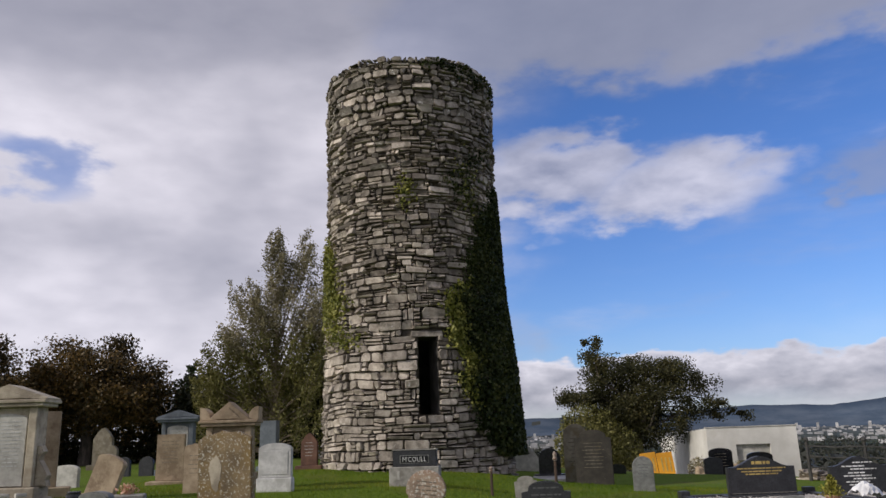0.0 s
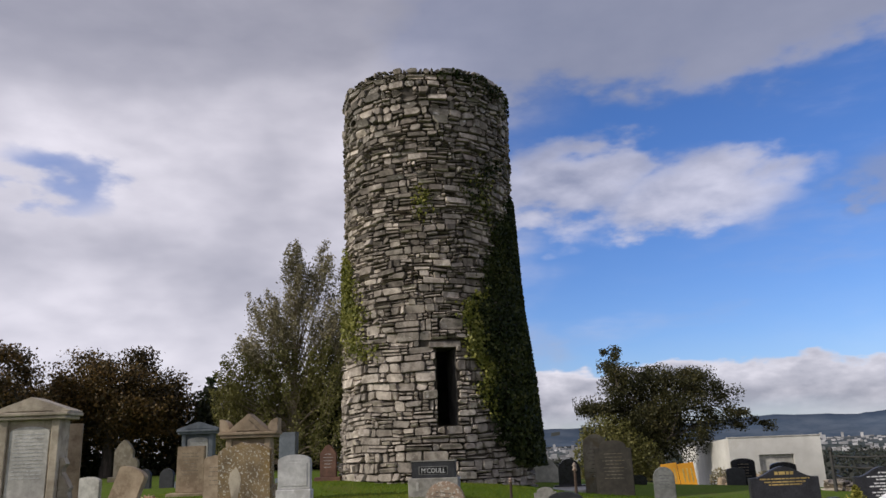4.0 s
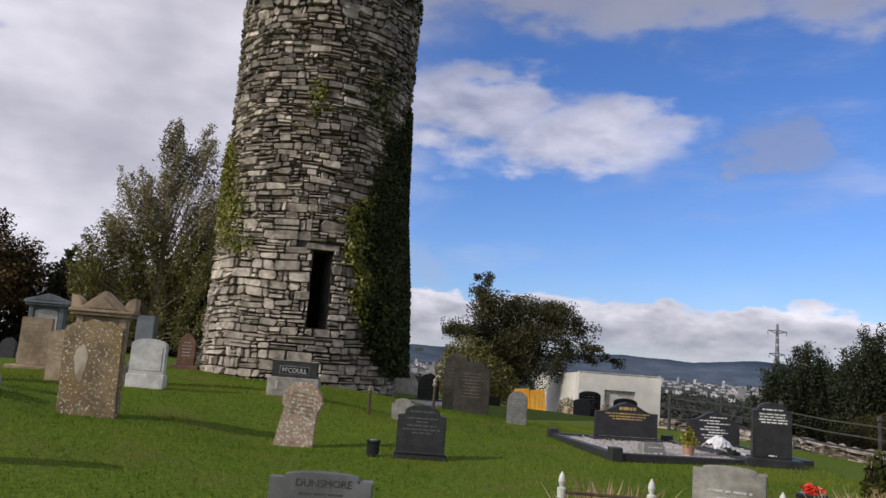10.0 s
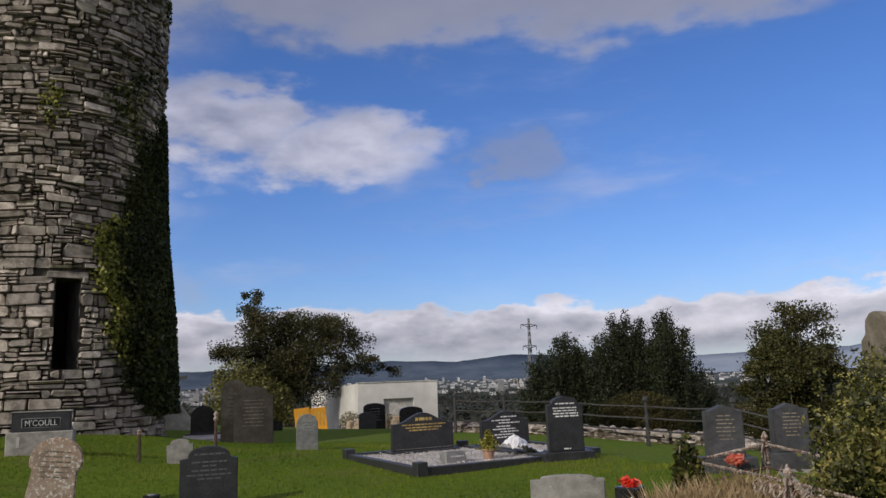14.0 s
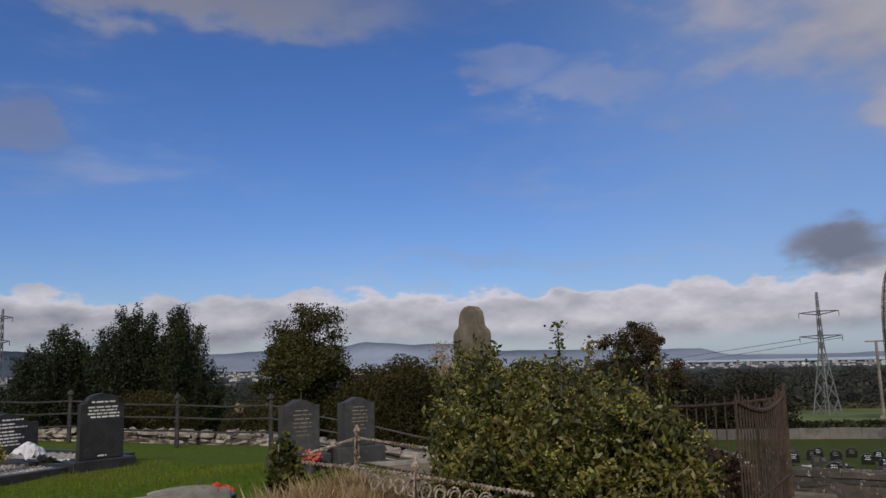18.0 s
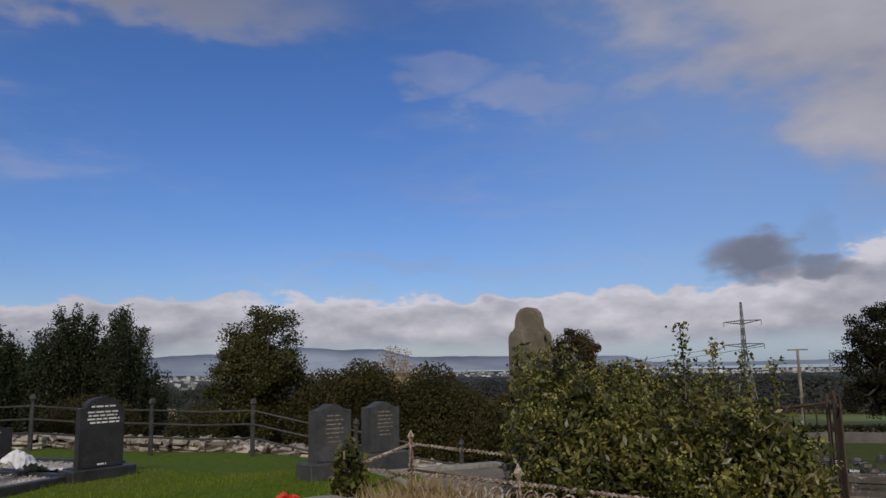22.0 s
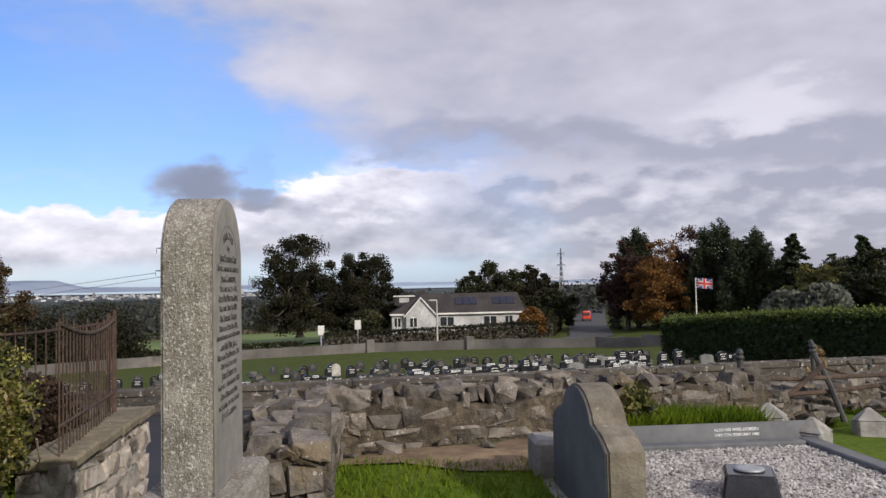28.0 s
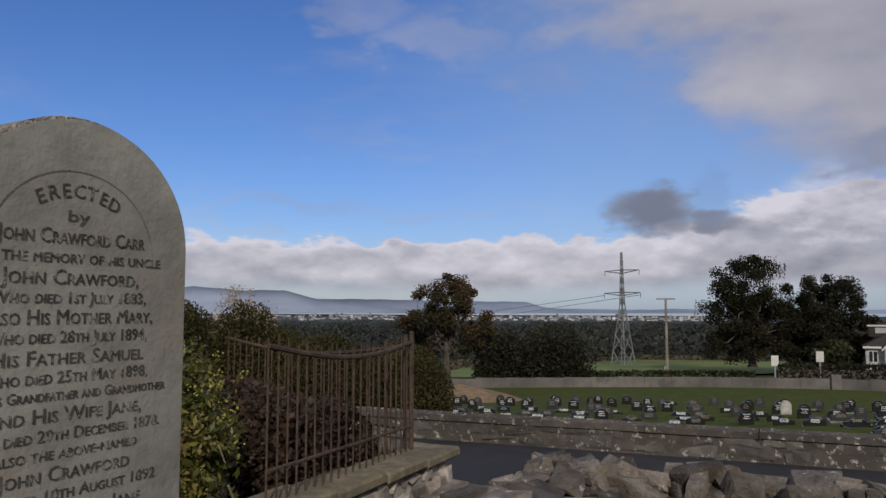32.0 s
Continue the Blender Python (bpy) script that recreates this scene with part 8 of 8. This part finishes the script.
for row, (dist, n) in enumerate(((41.0, 21), (44.0, 22), (47.5, 24), (51.0, 24), (54.5, 25), (58.0, 24), (29.0, 9), (31.6, 11), (34.4, 12), (37.4, 12))):
    start, end = (71.5, 118) if dist > 40 else (100, 125)
    for i in range(n):
        azd = start + (end - start) * (i + 0.5 * (row % 2) + r.uniform(-0.3, 0.3)) / n
        dd = dist - (0.14 * max(0, azd - 92) * 1.6 if dist > 40 else 0)
        x, y = 2 + math.sin(radians(azd)) * dd, 1 + math.cos(radians(azd)) * dd
        key = r.choice(upright if (dist > 50) != (r.random() < 0.18) else lying)
        z = ground_z(x, y) - (0.16 if azd < 97 else 0.05)
        rz_ = -90 + 12 + r.uniform(-4, 4)
        if key in made:
            copy_thing(made[key], pose(x, y, z, r.uniform(-2, 2), r.uniform(-2, 2), rz_))
        else:
            kind, w_, h_, m_, lm, lb = protos[key]
            kerb_ = PALE if key % 4 == 0 else MIDGREY if key % 4 < 3 else BLACK
            made[key] = headstone(x, y, kind, w_, h_, 0.14, m_, lb, rz=rz_, z=z, plinth=(w_ + 0.16, 0.14, 0.36), plinth_mat=MIDGREY if key % 3 == 1 else None, lines=rows(3, 0.8, 0.5, 0.26, key), letters=lm, line_h=0.034, group="lower graveyard stones")
            for sx in (-1, 1):
                part("kerb", block(sx * (w_ / 2 + 0.05), -1.05, -0.15, 0.09, 1.7, 0.25, 0.01), kerb_, made[key], "kerb stone")
            part("kerb", block(0, -1.93, -0.15, w_ + 0.19, 0.09, 0.27, 0.01), kerb_, made[key], "kerb stone")
            part("chippings", block(0, -1.05, -0.15, w_ + 0.008, 1.7, 0.18, 0), TARMAC if key % 2 else SLATE, made[key], "bed of dark stone chippings")
headstone(52.6, -2.6, "round", 0.6, 0.8, 0.14, PALE, "white heart-like headstone among dark ones", rz=-80, z=ground_z(52.6, -2.6))
soil = [(62 + 4.2 * math.cos(t) * k, 21 + 5.5 * math.sin(t) * k, ground_z(62, 21) + 1.35 * (1 - k) ** 0.8 + 0.1 * math.sin(5 * t) * k) for k in (1.0, 0.75, 0.5, 0.25, 0.02) for t in np.linspace(0, math.tau, 20, endpoint=False)]
f = [(20 * j + i, 20 * j + (i + 1) % 20, 20 * j + 20 + (i + 1) % 20, 20 * j + 20 + i) for j in range(4) for i in range(20)]
tagged(raw("soil_heap", soil, f, EARTH, smooth=True), "heap of bare brown soil behind the lower graves", "soil heap")

FWP = [(84, 34), (88, 18), (91.5, 4), (91.5, -9.4), (86, -24), (80, -33), (66, -40)]
fw = thing("far_wall", 0, 0, 0, label="long grey block wall along the road", category="wall")
for (x0, y0), (x1, y1) in zip(FWP, FWP[1:]):
    for (a, b), (c, d) in zip(line_points(x0, y0, x1, y1, 3.2), line_points(x0, y0, x1, y1, 3.2)[1:]):
        n = math.hypot(c - a, d - b)
        z = (ground_z(a, b) + ground_z(c, d)) / 2
        part("wall_panel", block((a + c) / 2, (b + d) / 2, z - 0.4, n - 0.02, 0.25, 1.5 + r.uniform(-0.04, 0.04), 0.01, math.degrees(math.atan2(d - b, c - a))), FARWALL, fw)
for x, y in ((91.5, -9.4), (87.4, -20.5)):
    part("pillar", block(x, y, ground_z(x, y) - 0.4, 0.9, 0.9, 1.9, 0.03), FARWALL, fw)
RD = [(96, -8, 5), (93, -22, 5), (91, -34, 5.5), (100, -41, 6), (125, -51, 6.5), (155, -64, 6.5), (190, -80, 6.5), (235, -98, 6.5)]
v, f = [], []
for i, (x, y, w_) in enumerate(RD):
    x2, y2, _ = RD[min(i + 1, len(RD) - 1)]
    x1, y1, _ = RD[max(i - 1, 0)]
    n = math.hypot(x2 - x1, y2 - y1)
    nx_, ny_ = -(y2 - y1) / n, (x2 - x1) / n
    for s in (-1, 1):
        px, py = x + nx_ * s * w_ / 2, y + ny_ * s * w_ / 2
        v.append((px, py, max(ground_z(px, py), ground_z(x, y)) + 0.12 + 0.008 * max(0, i - 3)))
    if i:
        f.append((2 * i - 2, 2 * i - 1, 2 * i + 1, 2 * i))
tagged(raw("road", v, f, ASPHALT), "grey asphalt road climbing past the houses", "road", kind="structure")


# White roughcast greyed in its colour to stand in for cloud shade; stains besides.
HARL = mat("shade_greyed_roughcast", (0.42, 0.415, 0.41), (0.54, 0.53, 0.52), 3, 0.95, 0.3, stain=(0.34, 0.33, 0.31))


def house(x, y, z, rz, l, d, h, roof, label):
    e = thing("house", x, y, z, rz, label=label, category="house")
    for nm, args in (("wall", (0, -d / 2 + 0.15, 0, l, 0.3, h, 0)), ("wall", (0, d / 2 - 0.15, 0, l, 0.3, h, 0)), ("wall", (-l / 2 + 0.15, 0, 0, 0.3, d - 0.6, h, 0)), ("wall", (l / 2 - 0.15, 0, 0, 0.3, d - 0.6, h, 0))):
        part(nm, block(*args), HARL, e)
    a, o = l / 2 + 0.3, d / 2 + 0.4
    v = [(-a, -o, h), (a, -o, h), (a, o, h), (-a, o, h), (-a, 0, h + roof), (a, 0, h + roof), (-a, -o, h + 0.18), (a, -o, h + 0.18), (a, o, h + 0.18), (-a, o, h + 0.18)]
    raw("roof", v, [(6, 7, 5, 4), (8, 9, 4, 5), (0, 1, 7, 6), (2, 3, 9, 8), (1, 2, 8, 5, 7), (3, 0, 6, 4, 9), (0, 3, 2, 1)], ROOF, e)
    part("chimney", block(-l * 0.12, 0, h + roof - 0.5, 0.8, 0.6, 1.2, 0.03), BUFF, e)
    part("fascia", block(0, -o - 0.02, h, l + 0.6, 0.06, 0.2, 0), WHITE, e)
    for k in range(4):
        wx = -l / 2 + l * (k + 0.6) / 4.2
        win = part("window", block(wx, -d / 2 - 0.01, 1.0, 1.7, 0.08, 1.2, 0.01), WHITE, e, "white window frame")
        for s in (-1, 1):
            part("pane", block(wx + s * 0.4, -d / 2 - 0.052, 1.08, 0.72, 0.03, 1.04, 0), DARKGLASS, win)
    return e


def bungalow(x, y, z, rz, label):
    """A long low house: hipped at one end, a gabled wing to the front, white boards, solar panels on the slope."""
    e = thing("house", x, y, z, rz, label=label, category="house")
    l, d, h, roof, g, gw = 19.6, 7.0, 2.75, 3.0, -5.6, 2.15
    for args in ((0, -d / 2 + 0.15, 0, l, 0.3, h, 0), (0, d / 2 - 0.15, 0, l, 0.3, h, 0), (-l / 2 + 0.15, 0, 0, 0.3, d - 0.6, h, 0), (l / 2 - 0.15, 0, 0, 0.3, d - 0.6, h, 0)):
        part("wall", block(*args), HARL, e)
    a, o, top = l / 2 + 0.3, d / 2 + 0.45, h + roof
    v = [(-a, -o, h), (a, -o, h), (a, o, h), (-a, o, h), (-a + 5.0, 0, top), (a - 0.5, 0, top), (-a, -o, h + 0.15), (a, -o, h + 0.15), (a, o, h + 0.15), (-a, o, h + 0.15)]
    raw("roof", v, [(6, 7, 5, 4), (8, 9, 4, 5), (0, 1, 7, 6), (2, 3, 9, 8), (1, 2, 8, 5, 7), (3, 0, 6, 4, 9), (0, 3, 2, 1)], ROOF, e, "brown tiled roof, hipped at one end")
    for x0, x1 in ((-a, g - gw - 0.3), (g + gw + 0.3, a)):
        part("fascia", block((x0 + x1) / 2, -o - 0.03, h - 0.04, x1 - x0, 0.06, 0.24, 0), WHITE, e, "white fascia board")
    bm = slab([(-gw, -h), (-gw, 0), (0, 2.45), (gw, 0), (gw, -h)], 3.0, 0)
    bmesh.ops.translate(bm, verts=bm.verts, vec=(g, -d / 2 + 0.5, h))
    part("gable_wing", bm, HARL, e, "white gabled wing")
    f0, k = -d / 2 - 1.25, 2.45 / gw
    v = [(g - gw - 0.3, f0, h - 0.3 * k), (g, f0, h + 2.47), (g + gw + 0.3, f0, h - 0.3 * k), (g - gw - 0.3, 0.4, h - 0.3 * k), (g, 0.4, h + 2.47), (g + gw + 0.3, 0.4, h - 0.3 * k)]
    v += [(p, q, c + 0.2) for p, q, c in v]
    raw("gable_roof", v, [(6, 9, 10, 7), (7, 10, 11, 8), (0, 1, 4, 3), (1, 2, 5, 4), (0, 6, 7, 1), (1, 7, 8, 2), (3, 4, 10, 9), (4, 5, 11, 10), (0, 3, 9, 6), (2, 8, 11, 5)], ROOF, e)
    for s in (-1, 1):
        v = [(g, f0 - 0.02 + q, h + 2.67 + c) for q in (0, -0.05) for c in (0.0, -0.26)] + [(g + s * (gw + 0.32), f0 - 0.02 + q, h - 0.3 * k + 0.2 + c) for q in (0, -0.05) for c in (0.0, -0.26)]
        raw("bargeboard", v, [(0, 1, 5, 4), (2, 6, 7, 3), (0, 4, 6, 2), (1, 3, 7, 5), (0, 2, 3, 1), (4, 5, 7, 6)], WHITE, e, "white bargeboard")
    for wx, ww, wy in ((-9.0, 1.0, -d / 2), (g - 1.1, 1.1, -d / 2 - 1.0), (-1.67, 2.1, -d / 2), (4.77, 2.0, -d / 2), (7.6, 1.2, -d / 2)):
        win = part("window", block(wx, wy - 0.01, 0.95, ww, 0.08, 1.45, 0.01), WHITE, e, "white window frame")
        for s in (-1, 1):
            part("pane", block(wx + s * ww / 4, wy - 0.052, 1.03, ww / 2 - 0.1, 0.03, 1.29, 0), DARKGLASS, win)
    up = math.degrees(math.atan2(roof - 0.15, o))
    for px in (0.3, 1.4, 2.5, 6.0, 7.1, 8.2):
        part("solar_panel", block(px, -o * 0.42, h + 0.15 + (roof - 0.15) * 0.58 + 0.06, 1.05, 1.7, 0.06, 0.01, rx=up), SOLAR, e, "dark blue solar panel")
    part("chimney", block(g + 0.4, 0.6, top - 0.6, 1.3, 0.7, 1.2, 0.03), ROOF, e, "dark chimney stack")
    dm = part("dormer", block(g - 2.2, 1.9, h + 1.3, 3.0, 2.2, 1.4, 0.02), ROOF, e, "flat-roofed dormer with white fascia")
    part("fascia", block(g - 2.2, 0.77, h + 2.62, 3.3, 0.06, 0.2, 0), WHITE, dm)
    part("window", block(g - 2.2, 0.77, h + 1.75, 1.5, 0.06, 0.7, 0), HARL, dm)
    return e


SOLAR = mat("solar_glass", (0.012, 0.014, 0.03), (0.018, 0.02, 0.045), 2, 0.3, 0)
bungalow(114.87, -25.27, -6.0, -97, "white bungalow with brown tiled roof, gabled wing and solar panels")
house(84, -82, -0.6, -140, 13, 8, 3.2, 2.0, "white-walled house with a low dark roof among trees")
house(60.2, -65.4, -3.1, -150, 9, 7, 2.4, 2.4, "house with a dark blue-grey roof behind the hedge")
house(139, -34, -6.5, -97, 8, 6, 3.4, 1.6, "house with a dormer roof behind the bungalow")
cot = house(55.2, 61, -6.9, -20, 3.2, 3.2, 2.4, 1.9, "small white cottage with a slate roof down the slope")
# hedges
def hedge(name, pts, h, w_, material, label, n, leaf, seed, top=0.1):
    e = thing(name, 0, 0, 0, label=label, category="hedge")
    rr = np.random.default_rng(seed)
    P = []
    for (x0, y0), (x1, y1) in zip(pts, pts[1:]):
        L = math.hypot(x1 - x0, y1 - y0)
        dx, dy = (x1 - x0) / L, (y1 - y0) / L
        m = int(n * L / sum(math.hypot(c - a, d - b) for (a, b), (c, d) in zip(pts, pts[1:])))
        s, u = rr.uniform(0, L, m), rr.uniform(0, 2 * h + w_, m)
        off = np.where(u < h, -w_ / 2, np.where(u < 2 * h, w_ / 2, (u - 2 * h) - w_ / 2)) + rr.normal(0, 0.06, m)
        zz = np.where(u < h, u, np.where(u < 2 * h, u - h, h)) + rr.normal(0, top, m)
        gx, gy = x0 + dx * s, y0 + dy * s
        gz = np.array([ground_z(a, b) for a, b in zip(gx, gy)])
        P.append(np.stack([gx - dy * off, gy + dx * off, gz + np.maximum(zz, 0)], 1))
        part("stemwork", block((x0 + x1) / 2, (y0 + y1) / 2, min(ground_z(x0, y0), ground_z(x1, y1)) - 0.3, L, w_ * 0.85, h * 0.94 + abs(ground_z(x0, y0) - ground_z(x1, y1)) * 0.5, 0.05, math.degrees(math.atan2(dy, dx))), BARK, e)
    P = np.concatenate(P)
    lv, lf = leaves(P, leaf, rr)
    fast("foliage", lv, lf, material, e)
    # Extra paler leaves along the crest paint the light on the hedge top.
    if material is HEDGE:
        gz = np.array([ground_z(a, b) for a, b in P[:, :2]])
        crest = P[P[:, 2] - gz > h * 0.93] + rr.normal(0, 0.08, (int((P[:, 2] - gz > h * 0.93).sum()), 3)) + [0, 0, 0.06]
        lv, lf = leaves(np.repeat(crest, 2, 0) + rr.normal(0, 0.06, (2 * len(crest), 3)), leaf * 0.7, rr)
        fast("new_growth", lv, lf, HEDGETOP, e, "paler leaves along the top, sunlight put in their colour")
    return e


hedge("clipped_hedge", [(42.3, -21.6), (35, -23.4), (29.4, -24.6), (22, -26)], 2.2, 1.8, HEDGE, "long clipped green hedge", 34000, 0.11, 1)
hedge("roadside_hedge", [(94.5, -4), (97, -14), (99, -24), (106, -37), (124, -45)], 2.3, 1.4, ROADLEAF, "dark roadside hedge before the bungalow", 12000, 0.22, 2)
hedge("field_hedge", [(98, 26), (104, 10), (106, -2)], 1.2, 1.2, DARKLEAF, "dark field hedge behind the far wall", 3500, 0.3, 3)
hedge("field_hedge", [(152, 56), (176, 20), (180, -12)], 2.4, 1.6, DARKLEAF, "dark hedge across the green field", 3500, 0.4, 4)
fld = [(x, y, z) for x, y, z in ((112, 45, -8.75), (150, 52, -10.1), (168, 36, -9.6), (175, 20, -9.2), (176, -10, -8.9), (128, -6, -7.8), (112, 8, -7.55))]
tagged(raw("green_field", fld, [(0, 6, 5, 4, 3, 2, 1)], mat("pasture", (0.085, 0.125, 0.02), (0.13, 0.17, 0.032), 0.4, 0.95, 0.2)), "sunlit green pasture behind the hedge", "field", kind="structure")

# signs, lamps, flag, van
for x, y, zt, lb in ((94.2, -3.8, -3.5, "white road sign on a post, seen from behind"), (95.0, -8.3, -3.0, "white road sign plate on a grey post")):
    z = ground_z(x, y)
    e = thing("road_sign", x, y, z, label=lb, category="sign")
    v, f = rod([(0, 0, -0.3), (0, 0, zt - z)], 0.09, 8)
    raw("post", v, f, STEEL, e)
    part("plate", block(-0.1, 0, zt - z - 1.1, 0.06, 0.75, 1.15, 0.02), WHITE, e)
for x, y, h_, lb in ((94.2, -18.1, 5.9, "pale concrete street lamp by the wall"), (124, -45.7, 8.6, "tall pale street lamp beside the road")):
    z = ground_z(x, y)
    e = thing("street_lamp", x, y, z, 0, label=lb, category="lamp post")
    v, f = rod([(0, 0, -0.3), (0, 0, h_ * 0.5), (0, 0, h_)], 0.12, 8, 0.08)
    raw("post", v, f, PALE, e)
    part("lantern", block(0.0, 0.5, h_ - 0.05, 0.25, 1.0, 0.16, 0.03), PALE, e)
z = ground_z(65.8, -37)
fl = thing("flagpole", 65.8, -37, z, label="white flagpole flying a red, white and blue flag", category="flagpole")
v, f = rod([(0, 0, -0.2), (0, 0, 1.4 - z)], 0.07, 8, 0.05)
raw("pole", v, f, WHITE, fl)
FR = mat("flag_red", (0.45, 0.03, 0.04), (0.55, 0.05, 0.05), 4, 0.8, 0)
FB = mat("flag_blue", (0.03, 0.05, 0.2), (0.04, 0.07, 0.26), 4, 0.8, 0)
fz = 1.4 - z
fdir = Vector((-0.48, -0.88, 0))


def flag_quad(name, x0, x1, z0, z1, out, material):
    n = 9
    v = []
    for i in range(n):
        s = x0 + (x1 - x0) * i / (n - 1)
        p = fdir * s + Vector((-0.88, 0.48, 0)) * (0.1 * math.sin(s * 4) + out)
        v += [(p.x, p.y, fz + z0 - 0.12 * s), (p.x, p.y, fz + z1 - 0.12 * s)]
    o = raw(name, v, [(2 * i, 2 * i + 2, 2 * i + 3, 2 * i + 1) for i in range(n - 1)], material, fl)
    o.modifiers.new("cloth", "SOLIDIFY").thickness = 0.012


flag_quad("flag_field", 0.06, 1.5, -0.95, 0.0, 0.0, FB)
flag_quad("white_cross", 0.06, 1.5, -0.63, -0.32, 0.014, WHITE)
flag_quad("white_cross", 0.6, 0.96, -0.95, 0.0, 0.015, WHITE)
for name_, wide_, out_, m_ in (("white_saltire", 0.17, 0.008, WHITE), ("red_saltire", 0.07, 0.011, FR)):
    for up_ in (-1, 1):
        v = []
        for i in range(9):
            s_ = 0.06 + 1.44 * i / 8
            p_ = fdir * s_ + Vector((-0.88, 0.48, 0)) * (0.1 * math.sin(s_ * 4) + out_)
            zc_ = fz - 0.475 + up_ * 0.4 * (i / 4 - 1) - 0.12 * s_
            v += [(p_.x, p_.y, zc_ - wide_ / 2), (p_.x, p_.y, zc_ + wide_ / 2)]
        raw(name_, v, [(2 * i, 2 * i + 2, 2 * i + 3, 2 * i + 1) for i in range(8)], m_, fl).modifiers.new("cloth", "SOLIDIFY").thickness = 0.004
flag_quad("red_cross", 0.06, 1.5, -0.57, -0.38, 0.028, FR)
flag_quad("red_cross", 0.68, 0.88, -0.95, 0.0, 0.029, FR)
VR = mat("van_red", (0.6, 0.06, 0.03), (0.7, 0.09, 0.05), 1, 0.35, 0)
van = thing("red_van", 141, -57.5, ground_z(141, -57.5) + 0.25, 157, label="red delivery van on the road", category="van")
part("body", block(0, 0, 0.35, 4.2, 1.65, 1.5, 0.15, taper=0.1), VR, van)
part("windscreen", block(2.02, 0, 1.1, 0.1, 1.3, 0.5, 0.03, ry=-12), DARKGLASS, van)
part("rear_window", block(-2.0, 0, 1.15, 0.1, 1.2, 0.42, 0.02), DARKGLASS, van)
for sx in (-1.4, 1.4):
    for sy in (-0.76, 0.76):
        v, f = lathe([(0.2, -0.12), (0.36, -0.11), (0.36, 0.11), (0.2, 0.12)], 14)
        raw("wheel", [(a + sx, c + sy, b + 0.36) for a, b, c in v], f, BLACK, van)

# ---------------------------------------------------------------- grass on the churchyard, then single stones
def clear(x, y):
    return math.hypot(x - TX, y - TY) > 2.7
blades("grass", 90000, -7, 8.6, 5.2, 18, 0.045, GRASSB, "short mown churchyard grass", keep=clear, seed=1)
blades("grass", 30000, 3.6, 9, -5, 1.2, 0.06, GRASSB, "rough grass beside the rubble wall", keep=lambda x, y: x < 6.75 + 0.2 * math.sin(3 * y) and not (4.6 < x < 8.7 and -4.2 < y < -0.9), seed=2)
blades("grass", 16000, 9, 14, -12, -5, 0.07, GRASSB, "rough grass past the gravel plot", seed=3)
for vs, fs in TOWER_PIECES:
    raw("stone", vs, fs, RUBBLE_ONE, tower)
rock_meshes = {}
for e, singles, m_ in PIECES:
    for k, m in singles:
        if (k, m_.name) not in rock_meshes:
            me = bpy.data.meshes.new("stone")
            me.from_pydata([tuple(q) for q in ROCKS[k][0]], [], ROCKS[k][1])
            me.materials.append(m_)
            rock_meshes[k, m_.name] = me
        ob = new("stone", rock_meshes[k, m_.name])
        ob.parent = e
        ob.matrix_basis = m
